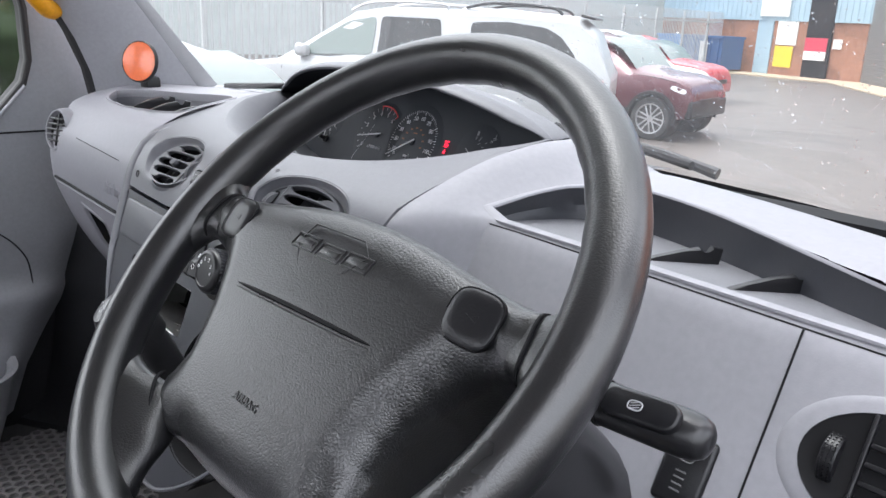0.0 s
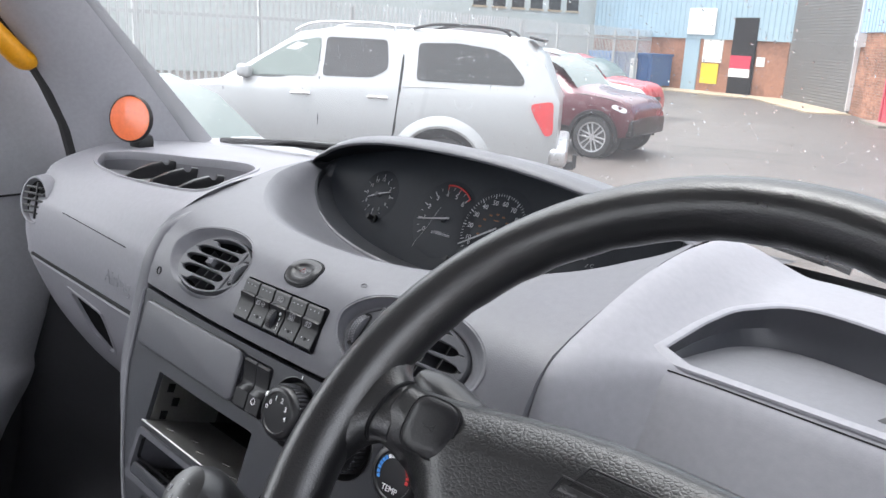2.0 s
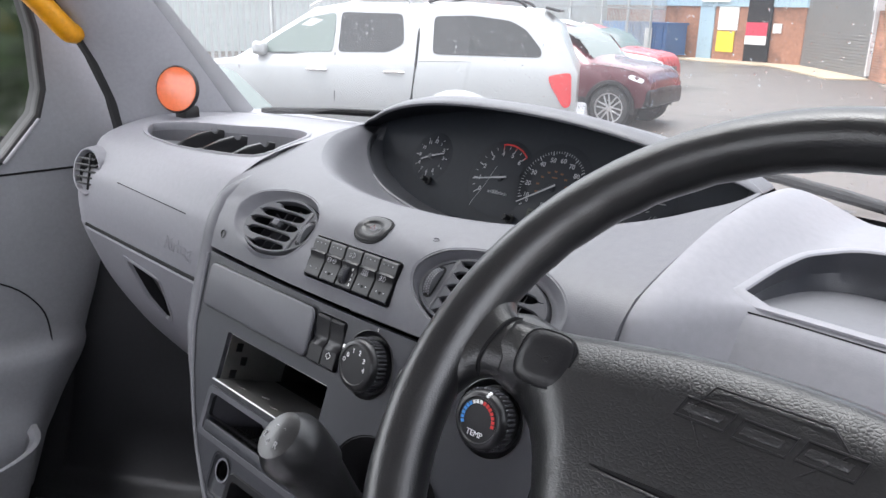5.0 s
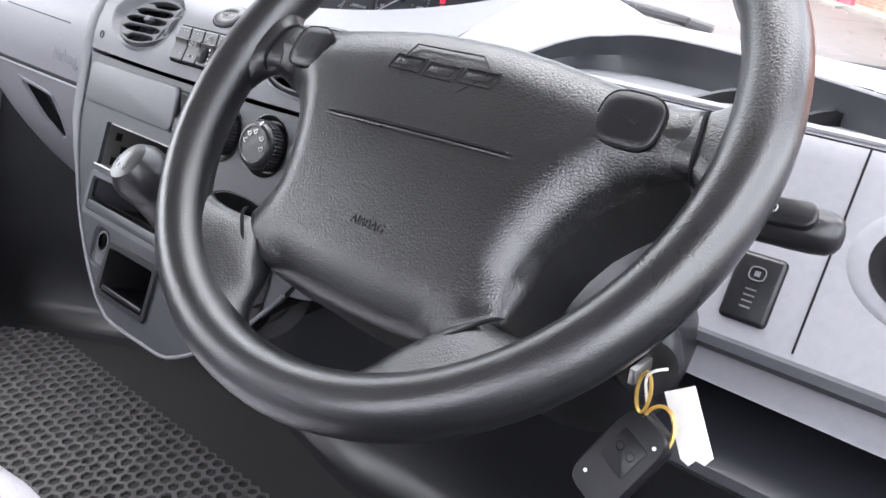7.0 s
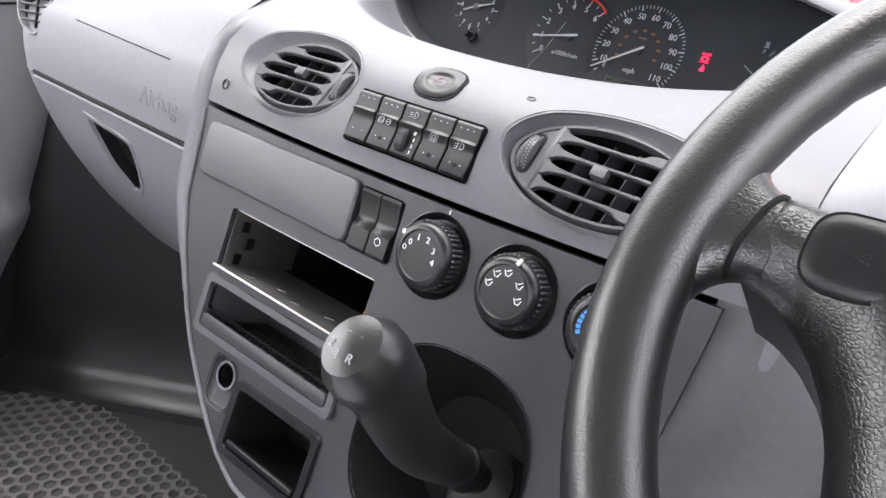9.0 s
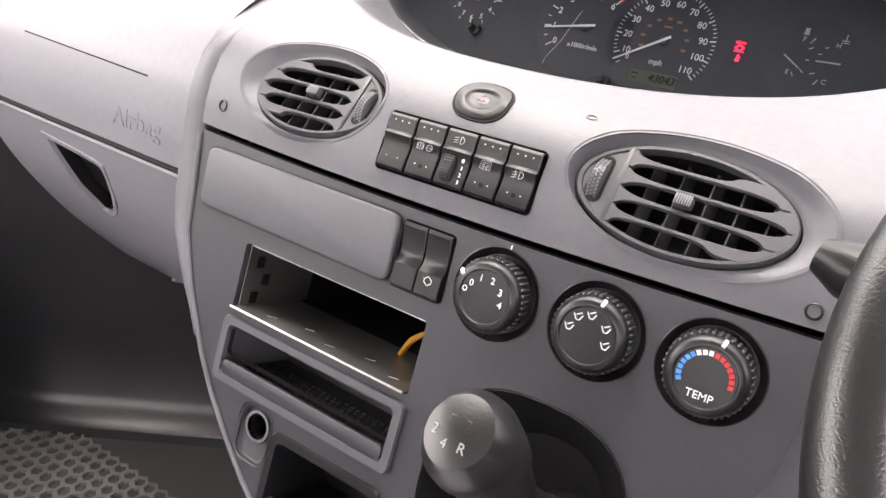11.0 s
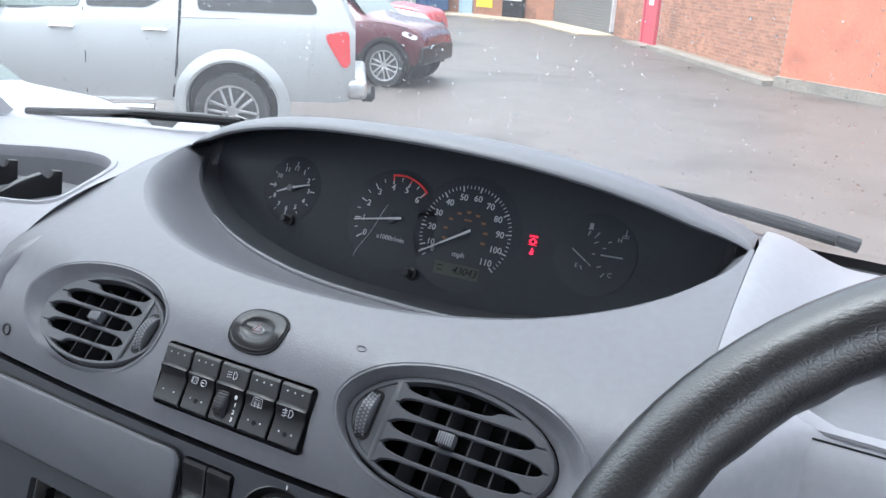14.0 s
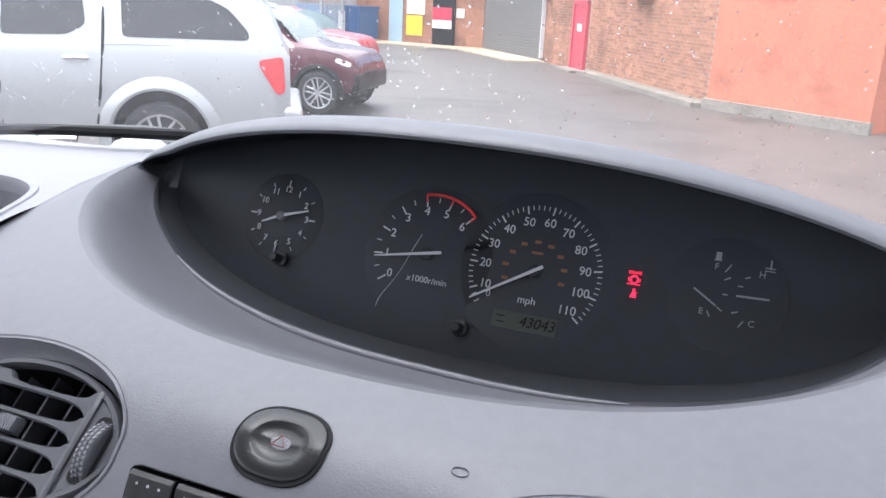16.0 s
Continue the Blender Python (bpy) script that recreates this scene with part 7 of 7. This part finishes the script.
for sd in (1, -1):
    pick.patch("canopy_window", [(-0.84, 1.335), (0.30, 1.335), (0.31, 1.72), (-0.10, 1.735), (-0.50, 1.69), (-0.66, 1.61), (-0.84, 1.41)], sd, DARKGLASS, label="dark tinted canopy window")
    pick.patch("rear_window", [(0.62, 1.43), (0.78, 1.34), (1.34, 1.33), (1.34, 1.74), (0.66, 1.735)], sd, DARKGLASS, label="dark rear door window")
    pick.patch("front_window", [(1.40, 1.33), (2.36, 1.29), (2.10, 1.47), (1.74, 1.67), (1.40, 1.735)], sd, TINT, label="front door window")
    pick.line("door_seam", [(1.37, 1.32), (1.36, 0.9), (1.39, 0.52)], sd, 0.005)
    pick.line("door_seam", [(2.46, 1.16), (2.44, 0.8), (2.42, 0.52)], sd, 0.005)
    pick.line("bed_seam", [(0.465, 1.80), (0.468, 1.5), (0.47, 1.24), (0.51, 0.85), (0.57, 0.50)], sd, 0.014)
    pick.line("canopy_joint", [(-1.15, 1.255), (0.0, 1.275), (0.46, 1.265)], sd, 0.006, SILVER)
    for x in (0.70, 1.56):
        part("door_handle", tube([pick.on(x - 0.11, 1.14, sd, 0.012), pick.on(x, 1.145, sd, 0.03), pick.on(x + 0.11, 1.14, sd, 0.012)], 0.016, 8), CHROME, pick.root, "chrome door handle")
    # flared wheel arches
    for cx in (0.0, 3.15):
        arch = []
        for a in np.linspace(-0.25, math.pi + 0.25, 22):
            row = []
            for rr, out in ((0.445, -0.06), (0.45, 0.045), (0.475, 0.055), (0.53, 0.035), (0.575, 0.0)):
                x, z = cx + rr * math.cos(a), 0.41 + rr * math.sin(a)
                row.append(pick.on(x, max(z, 0.5), sd, out) if z > 0.5 else pick.m @ Vector((x, sd * (pick.half(x, 0.52) + out), z)))
            arch.append(row)
        part("arch_flare", skin(arch), SILVER, pick.root)
        wheel_part("wheel", pick.root, pm @ Vector((cx, sd * 0.862, 0.372)), pm.to_3x3() @ Vector((0, sd, 0)), 0.372)
    pick.patch("tail_light", [(-1.175, 0.86), (-1.10, 0.83), (-0.95, 1.07), (-0.92, 1.16), (-1.16, 1.20)], sd, TAILRED, out=0.015, label="red tail light")
    part("roof_rail", tube(curve([pm @ Vector((x, sd * 0.60, z)) for x, z in ((-0.65, 1.83), (-0.5, 1.90), (0.1, 1.92), (0.40, 1.865))], 16), 0.016, 8), BLACK, pick.root)
    part("roof_rail", tube(curve([pm @ Vector((x, sd * 0.60, z)) for x, z in ((0.6, 1.83), (0.7, 1.895), (1.45, 1.885), (1.72, 1.79))], 16), 0.016, 8), ALLOY, pick.root)
    part("door_mirror", rings(frame_of(pick.on(2.22, 1.34, sd, 0.14), pm.to_3x3() @ Vector((1, 0, 0)), pm.to_3x3() @ Vector((0, sd, 0.1))), ring(0.05, 0.05, 16, 3, -0.11), ring(0.07, 0.07, 16, 3, -0.05), ring(0.07, 0.07, 16, 3, 0.06), ring(0.03, 0.04, 16, 3, 0.09)), SILVER, pick.root, "silver door mirror")
    part("side_step", tube([pick.on(0.75, 0.48, sd, 0.06) + Vector((0, 0, -0.08)), pick.on(2.75, 0.48, sd, 0.06) + Vector((0, 0, -0.08))], 0.04, 8), CHROME, pick.root)
well_cut(pick, (0.0, 3.15), 0.465, 0.41)
part("rear_bumper", rbox(0.20, 1.78, 0.20, pm @ pose(-1.24, 0, 0.62), 0.05, 3), ALLOY, pick.root, "metal rear bumper")
part("tow_hitch", join(rbox(0.12, 0.08, 0.10, pm @ pose(-1.36, 0, 0.42), 0.01), rbox(0.05, 0.06, 0.16, pm @ pose(-1.42, 0, 0.47), 0.015)), BLACK, pick.root)
part("rear_glass", slab([(-0.62, 1.3), (0.62, 1.3), (0.55, 1.62), (-0.55, 1.62)], 0.01, pm @ Matrix(((0, 0.36, -0.93, -1.545), (1, 0, 0, 0), (0, 0.93, 0.36, 0.02), (0, 0, 0, 1))), 0.0), DARKGLASS, pick.root)
part("spoiler", rbox(0.16, 1.25, 0.03, pm @ pose(-0.92, 0, 1.815, 0, -12, 0), 0.012), BLACK, pick.root)


def saloon(name, label, m, paint, length=4.3, width=1.78, height=1.5, glass_m=TINT, suv=False, nose=0.0):
    """A plain hatchback or SUV, front along +x from the rear axle."""
    lo = 0.34 if suv else 0.24
    wl = 1.02 if suv else 0.93
    c = Car(name, label, "car", m, paint, [(-0.82, lo + 0.2, wl - 0.1, wl - 0.08, 0.88, 0.8), (-0.72, lo + 0.06, wl, height * 0.80, 0.95, 0.76), (-0.45, lo, wl, height * 0.96, 0.99, 0.74), (0.4, lo, wl, height, 1, 0.76), (1.0, lo, wl - 0.01, height, 1, 0.76), (1.45, lo, wl - 0.02, height * 0.93, 1, 0.74),
                                         (2.05, lo, wl - 0.03, height * 0.70 if not suv else height * 0.72, 1, 0.74), (2.3, lo, wl - 0.03 - nose * 0.3, wl + 0.03 - nose * 0.3, 0.99, 0.84), (2.75, lo, wl - 0.06 - nose * 0.7, wl - 0.01 - nose * 0.7, 0.98, 0.82), (3.0, lo + 0.01, wl - 0.11 - nose, wl - 0.06 - nose, 0.95, 0.80), (3.12, lo + 0.03, wl - 0.19 - nose, wl - 0.13 - nose, 0.90, 0.76), (3.2, lo + 0.08, wl - 0.32 - nose, wl - 0.26 - nose, 0.82, 0.7)], width)
    for sd in (1, -1):
        c.patch("rear_window", [(-0.35, wl + 0.05), (0.62, wl + 0.04), (0.62, height - 0.12), (-0.15, height - 0.16)], sd, glass_m)
        c.patch("front_window", [(0.68, wl + 0.04), (1.85, wl + 0.0), (1.42, height - 0.20), (0.68, height - 0.12)], sd, glass_m)
        c.line("door_seam", [(0.65, wl), (0.66, 0.65), (0.66, lo + 0.08)], sd, 0.005)
        c.line("door_seam", [(1.95, wl - 0.05), (1.93, 0.65), (1.9, lo + 0.08)], sd, 0.005)
        c.line("bonnet_gap", [(2.2, wl - 0.015 - nose * 0.25), (2.5, wl - 0.04 - nose * 0.5), (2.75, wl - 0.06 - nose * 0.7), (2.95, wl - 0.10 - nose)], sd, 0.006)
        for x in (0.28, 1.30):
            part("door_handle", tube([c.on(x - 0.09, wl - 0.13, sd, 0.01), c.on(x, wl - 0.127, sd, 0.028), c.on(x + 0.09, wl - 0.13, sd, 0.01)], 0.014, 8), paint, c.root)
        for cx in (0.0, 2.6):
            if suv:
                arch = [[m @ Vector((cx + rr * math.cos(a), sd * (width / 2 + o), 0.345 + rr * math.sin(a))) for rr, o in ((0.37, -0.01), (0.372, 0.02), (0.42, 0.015), (0.43, -0.02))] for a in np.linspace(-0.2, math.pi + 0.2, 18)]
                part("arch_flare", skin(arch), BLACK, c.root)
            wheel_part("wheel", c.root, m @ Vector((cx, sd * (width / 2 - 0.085), 0.335)), m.to_3x3() @ Vector((0, sd, 0)), 0.335)
        c.patch("headlight", [(2.86, wl - 0.20 - nose), (3.10, wl - 0.28 - nose), (3.12, wl - 0.21 - nose), (2.90, wl - 0.14 - nose)], sd, LAMP, out=0.012, label="clear headlight")
        if suv:
            c.patch("lower_cladding", [(0.42, lo + 0.01), (2.2, lo + 0.01), (2.2, lo + 0.14), (0.42, lo + 0.14)], sd, BLACK, out=0.012)
        part("door_mirror", rings(frame_of(c.on(1.75, wl + 0.06, sd, 0.12), m.to_3x3() @ Vector((1, 0, 0)), m.to_3x3() @ Vector((0, sd, 0.1))), ring(0.05, 0.05, 14, 3, -0.09), ring(0.08, 0.07, 14, 3, 0), ring(0.04, 0.04, 14, 3, 0.09)), paint, c.root)
    well_cut(c, (0.0, 2.6), 0.375, 0.345)
    # windscreen and front trim
    part("windscreen", skin([[m @ Vector((x, y * w, z)) for y in np.linspace(-1, 1, 9)] for x, z, w in ((2.25, wl + 0.005, 0.70), (1.9, (wl + height) / 2 + 0.05, 0.64), (1.5, height - 0.085, 0.58))]), glass_m, c.root)
    part("front_bumper", rbox(0.16, width * 0.86, 0.30, m @ pose(3.14, 0, lo + 0.17), 0.06, 3), BLACK if suv else paint, c.root)
    part("grille", rbox(0.06, width * 0.5, 0.12, m @ pose(3.19, 0, wl - 0.42 - nose * 0.5), 0.02), BLACK, c.root)
    return c


saloon("silver_hatchback", "silver hatchback parked close by with its nose out", heading(-7.42, 2.01, 0.86, 0.51), SILVER, glass_m=TINT, nose=0.10)
saloon("maroon_suv", "maroon SUV with black cladding and alloy wheels", heading(-9.95, 11.35, 0.985, 0.17), MAROON, height=1.62, suv=True)
saloon("white_hatchback", "white hatchback parked beyond the maroon car", heading(-12.05, 14.55, 0.985, 0.17), WHITEPAINT, height=1.62)
saloon("red_hatchback", "red hatchback parked beyond the white car", heading(-13.1, 17.2, 0.985, 0.17), REDPAINT, height=1.5)

# palisade fence from near to far
fence = thing("fence", "galvanised steel palisade fence", "fence", (-14, 16, GZ))
FA, FB = Vector((-10.9, -2.0, GZ)), Vector((-18.4, 33.0, GZ))
fd = (FB - FA).normalized()
L = (FB - FA).length
pale_bm = slab([(-0.034, 0.0), (-0.02, 0.012), (0.0, 0.004), (0.02, 0.012), (0.034, 0.0), (0.02, 0.006), (0.0, -0.003), (-0.02, 0.006)], 2.3)
finish(pale_bm)
pale_me = bpy.data.meshes.new("pale")
pale_bm.to_mesh(pale_me)
pale_bm.free()
pale_me.materials.append(GALV)
ang = math.atan2(fd.y, fd.x)
for k in range(235):
    ob = new("pale", pale_me)
    ob.parent = fence
    ob.matrix_parent_inverse = fence.matrix_basis.inverted()
    ob.matrix_basis = Matrix.Translation(FA + fd * (0.155 * k) + Vector((0, 0, 0.06))) @ Matrix.Rotation(ang, 4, "Z")
for k in range(13):
    part("post", rbox(0.10, 0.06, 2.3, Matrix.Translation(FA + fd * (2.75 * k) + Vector((-0.06, 0, 1.15))) @ Matrix.Rotation(ang, 4, "Z"), 0), GALV, fence)
for z in (0.35, 1.95):
    part("rail", rbox(L, 0.04, 0.06, Matrix.Translation((FA + FB) / 2 + Vector((-0.03, 0, z))) @ Matrix.Rotation(ang, 4, "Z"), 0), GALV, fence)

# industrial building at the back: brick below, blue cladding above
bld = thing("industrial_building", "industrial unit with brick base and pale blue cladding", "building", (-14, 33, GZ))
BA, BB = Vector((-21.5, 32.6, GZ)), Vector((-11.9, 31.0, GZ))
bd = (BB - BA).normalized()
bn = Vector((bd.y, -bd.x, 0))


def wallbox(name, s0, s1, z0, z1, out, depth, material, parent, label="", A=BA, d=bd, n=bn):
    c = A + d * ((s0 + s1) / 2) + n * (out - depth / 2) + Vector((0, 0, (z0 + z1) / 2))
    m = Matrix(((d.x, n.x, 0, c.x), (d.y, n.y, 0, c.y), (0, 0, 1, c.z), (0, 0, 0, 1)))
    return part(name, rbox(s1 - s0, depth, z1 - z0, m, 0.0), material, parent, label)


LB = (BB - BA).length
wallbox("base_wall", 0, LB, 0, 2.1, 0, 0.4, BRICK, bld)
wallbox("cladding", 0, LB + 1.0, 2.1, 7.0, 0.08, 0.4, BLUECLAD, bld, "pale blue profiled cladding")
for k in range(44):
    wallbox("cladding_rib", 0.12 + 0.24 * k, 0.17 + 0.24 * k, 2.1, 7.0, 0.10, 0.03, BLUECLAD, bld)
# Flat near-black slab paints the darkness inside the opening.
wallbox("doorway", LB - 2.35, LB - 1.32, 0, 2.95, 0.12, 0.1, VOID, bld, "flat dark slab for the unlit doorway")
wallbox("sign", LB - 2.33, LB - 1.42, 1.02, 1.52, 0.16, 0.03, SIGNRED, bld, "red sign board")
wallbox("sign", LB - 2.33, LB - 1.42, 0.70, 1.02, 0.16, 0.03, PAPER, bld, "white sign board")
wallbox("side_door", LB - 4.6, LB - 3.9, 0, 2.1, 0.06, 0.08, BLUECLAD, bld, "pale grey side door")
wallbox("notice", LB - 3.7, LB - 2.8, 1.2, 2.3, 0.05, 0.04, PAPER, bld, "white notice board")
wallbox("notice", LB - 3.7, LB - 2.9, 0.35, 1.15, 0.05, 0.04, SIGNYEL, bld, "yellow notice")
wallbox("sign", LB - 4.5, LB - 3.2, 2.27, 3.3, 0.16, 0.04, PAPER, bld, "large white sign")
wallbox("notice", LB - 1.25, LB - 0.9, 1.15, 1.5, 0.05, 0.04, PAPER, bld)
# roller shutter bay turning towards the yard
SA, SB = BB + bd * 0.05, Vector((-8.2, 26.6, GZ))
sdv = (SB - SA).normalized()
sn = Vector((sdv.y, -sdv.x, 0))
LS = (SB - SA).length
part("roller_shutter", join(*[rbox(LS, 0.05, 0.085, Matrix(((sdv.x, sn.x, 0, (SA + SB).x / 2), (sdv.y, sn.y, 0, (SA + SB).y / 2), (0, 0, 1, GZ + 0.05 + 0.1 * k), (0, 0, 0, 1))), 0) for k in range(52)], ), SHUTTER, bld, "grey roller shutter")
wallbox("shutter_back", 0, LS, 0, 7, -0.05, 0.2, SHUTTER, bld, "", SA, sdv, sn)
ap = [(-19, 30.6), (-12.3, 29.4), (-8.9, 25.2), (-7.9, 26.0), (-11.8, 31.5), (-21, 32.9)]
tagged(part("pavement", slab([(x, y) for x, y in ap], 0.05, pose(0, 0, GZ - 0.005), 0.01), PALE), "pale concrete apron by the building", "pavement", "", "structure")

# pale building behind the fence
pale = thing("pale_building", "pale grey-green rendered building with dark upper windows", "building", (-26, 27, GZ))
PA, PB = Vector((-33.0, 6.0, GZ)), Vector((-21.6, 33.3, GZ))
pd = (PB - PA).normalized()
pn = Vector((pd.y, -pd.x, 0))
LP = (PB - PA).length
wallbox("wall", 0, LP, 0, 8.0, 0, 0.4, PALEWALL, pale, "", PA, pd, pn)
for k in range(6):
    s0 = 22.8 + 0.95 * k
    wd_ = wallbox("window", s0, s0 + 0.62, 3.1, 4.3, 0.03, 0.06, DARKGLASS, pale, "dark window", PA, pd, pn)
    wallbox("sill", s0 - 0.04, s0 + 0.66, 3.02, 3.1, 0.08, 0.1, PALE, wd_, "", PA, pd, pn)

# the van's own running gear
gear = thing("van_chassis", "dark van chassis on four black road wheels", "chassis", (XC, -0.6, GZ))
part("frame", rbox(1.5, 4.2, 0.16, pose(XC, -0.9, 0.72), 0.02), VOID, gear)
for x, sd in ((-1.70, -1), (0.04, 1)):
    for y in (0.85, -2.3):
        wheel_part("wheel", gear, Vector((x, y, GZ + 0.34)), Vector((sd, 0, 0)), 0.34, GALV)
        part("hanger", rbox(0.10, 0.30, 0.34, pose(x - sd * 0.22, y, 0.55), 0.01), VOID, gear)

# two waste containers
for nm, s0, s1, mt, lb in (("waste_container", 1.25, 2.68, BLUE1, "light blue steel waste container"), ("waste_container", 2.75, 4.75, BLUE2, "dark blue steel waste container with lids")):
    c = thing(nm, lb, "container", BA + bd * s0 + bn * 1.2)
    wallbox("body", s0, s1, 0.12, 1.32, 1.6, 1.3, mt, c)
    wallbox("lid", s0 - 0.03, s1 + 0.03, 1.32, 1.42, 1.65, 1.4, mt, c)
    for k in range(5):
        s = s0 + 0.2 + k * (s1 - s0 - 0.4) / 4
        wallbox("rib", s - 0.04, s + 0.04, 0.15, 1.29, 1.64, 0.06, mt, c)
    if mt is BLUE2:
        wallbox("notice", s0 + 0.95, s0 + 1.3, 0.35, 1.2, 1.68, 0.02, PAPER, c, "pale notice")

# brick wall along the yard, with a painted block and a red door
W0, W1 = Vector((-8.15, 26.6, GZ)), Vector((-1.95, 16.6, GZ))
wd = (W1 - W0).normalized()
wn = Vector((wd.y, -wd.x, 0)) * 1.0
if wn.dot(Vector((-4, 0, 0)) - W0) < 0:
    wn = -wn
LW = (W1 - W0).length
wall = thing("brick_building", "weathered brick building with a red door", "building", W0)
base = wallbox("wall", 0, LW, 0, 2.42, 0, 0.4, MORTAR, wall, "weathered brick wall", W0, wd, wn)
dr = wallbox("door", 3.30, 4.34, 0.06, 1.86, 0.06, 0.08, PINKDOOR, wall, "red painted steel door", W0, wd, wn)
for s0, s1, z0, z1 in ((3.19, 3.30, 0.06, 1.96), (4.34, 4.45, 0.06, 1.96), (3.19, 4.45, 1.86, 1.96)):
    wallbox("door_frame", s0, s1, z0, z1, 0.10, 0.14, PINKDOOR, dr, "", W0, wd, wn)
wallbox("notice", 3.64, 4.0, 1.12, 1.32, 0.075, 0.01, PAPER, dr, "", W0, wd, wn)
wallbox("door_step", 2.9, 4.6, 0, 0.07, 0.5, 0.5, KERB, wall, "", W0, wd, wn)
ac = wallbox("air_conditioner", 7.75, 8.75, 2.03, 2.65, 0.36, 0.34, WHITEPAINT, wall, "white air conditioning unit", W0, wd, wn)
wallbox("kerb", 4.6, LW, 0, 0.10, 0.32, 0.32, KERB, wall, "", W0, wd, wn)
wallbox("wall_lamp", 0.25, 0.55, 2.0, 2.4, 0.25, 0.25, WHITEPAINT, wall, "", W0, wd, wn)
wallbox("cladding", 0, LW, 2.42, 6.4, 0.06, 0.4, PALEBLUE, wall, "pale blue profiled cladding above the brick", W0, wd, wn)
for k in range(int(LW / 0.3)):
    wallbox("cladding_rib", 0.12 + 0.3 * k, 0.18 + 0.3 * k, 2.42, 6.4, 0.085, 0.03, PALEBLUE, wall, "", W0, wd, wn)
wallbox("downpipe", 0.02, 0.14, 0.1, 6.3, 0.14, 0.12, WHITEPAINT, wall, "white plastic downpipe", W0, wd, wn)
for k in range(9):
    wallbox("fan_slat", 7.82, 8.35, 2.10 + 0.055 * k, 2.125 + 0.055 * k, 0.368, 0.012, VOID, ac, "", W0, wd, wn)
# the painted block standing forward
Q0, Q1 = Vector((-1.95, 16.55, GZ)), Vector((0.75, 14.7, GZ))
qd = (Q1 - Q0).normalized()
qn = Vector((qd.y, -qd.x, 0))
blockb = thing("painted_building", "orange painted masonry block", "building", Q0)
wallbox("wall", 0, (Q1 - Q0).length, 0, 6.0, 0, 6.0, ORANGEWALL, blockb, "", Q0, qd, qn)
wallbox("plinth", -0.05, (Q1 - Q0).length + 0.05, 0, 0.20, 0.08, 0.1, KERB, blockb, "", Q0, qd, qn)
far = thing("far_building", "dark brick building beyond the painted block", "building", (3, 17, GZ))
part("wall", rbox(8, 0.4, 6, pose(4.6, 16.2, GZ + 3, 0, 0, -12), 0), BRICK, far)

# hedge behind the van's left side, seen in the mirror
hedge = thing("hedge", "dense dark green hedge along the yard", "hedge", (-6, -7, GZ))
rnd = random.Random(11)
bm = bmesh.new()
for k in range(9000):
    t = rnd.random()
    c = Vector((-9 + 7.0 * t + rnd.gauss(0, 0.7), -9.5 - 3 * t + rnd.gauss(0, 0.5), GZ + 3.4 * rnd.random() ** 0.8))
    s = rnd.uniform(0.06, 0.16)
    q = Euler((rnd.uniform(0, 6), rnd.uniform(0, 6), rnd.uniform(0, 6))).to_matrix()
    bm.faces.new([bm.verts.new(c + q @ Vector(p) * s) for p in ((-1, -0.4, 0), (0, -0.6, 0.1), (1, 0, 0), (0, 0.6, 0.1), (-1, 0.4, 0))])
tagged(part("leaves", bm, LEAF, hedge, weld=False), kind="stuff")
part("stem", tube([(-5.5, -11, GZ), (-5.4, -11, GZ + 1.5), (-5.5, -11.1, GZ + 2.6)], [0.09, 0.06, 0.02], 8), BLACK, hedge)

# ---- bricks of the yard wall, course by course ----
brick_bm = rbox(0.215, 0.03, 0.065, None, 0.0)
finish(brick_bm)
brick_me = bpy.data.meshes.new("brick")
brick_bm.to_mesh(brick_me)
brick_bm.free()
brick_me.materials.append(BRICK)
rnd = random.Random(3)
turn = Matrix(((wd.x, wn.x, 0, 0), (wd.y, wn.y, 0, 0), (0, 0, 1, 0), (0, 0, 0, 1)))
verts, faces, single = [], [], 0
for row in range(32):
    z = 0.0375 + 0.075 * row
    for col in range(int(LW / 0.225) + 1):
        s = 0.1125 + 0.225 * col + (0.1125 if row % 2 else 0.0)
        if s > LW + 0.02 or (3.08 < s < 4.56 and z < 2.0) or (z < 0.12 and s > 4.5):
            continue
        c = W0 + wd * s + wn * (-0.007 + rnd.uniform(-0.002, 0.003)) + Vector((0, 0, z))
        m = Matrix.Translation(c) @ turn @ Matrix.Rotation(rnd.uniform(-0.012, 0.012), 4, "Y")
        if 8.2 < s and 0.3 < z < 1.9 and single < 300:
            single += 1
            ob = new("brick", brick_me)
            ob.parent = base
            ob.matrix_parent_inverse = base.matrix_world.inverted()
            ob.matrix_basis = m
        else:
            n = len(verts)
            verts += [m @ v.co for v in brick_me.vertices]
            faces += [[n + i for i in p.vertices] for p in brick_me.polygons]
me = bpy.data.meshes.new("brick_courses")
me.from_pydata(verts, [], faces)
me.materials.append(BRICKS)
ob = new("brick_courses", me)
ob.parent = base
tagged(ob, kind="stuff")
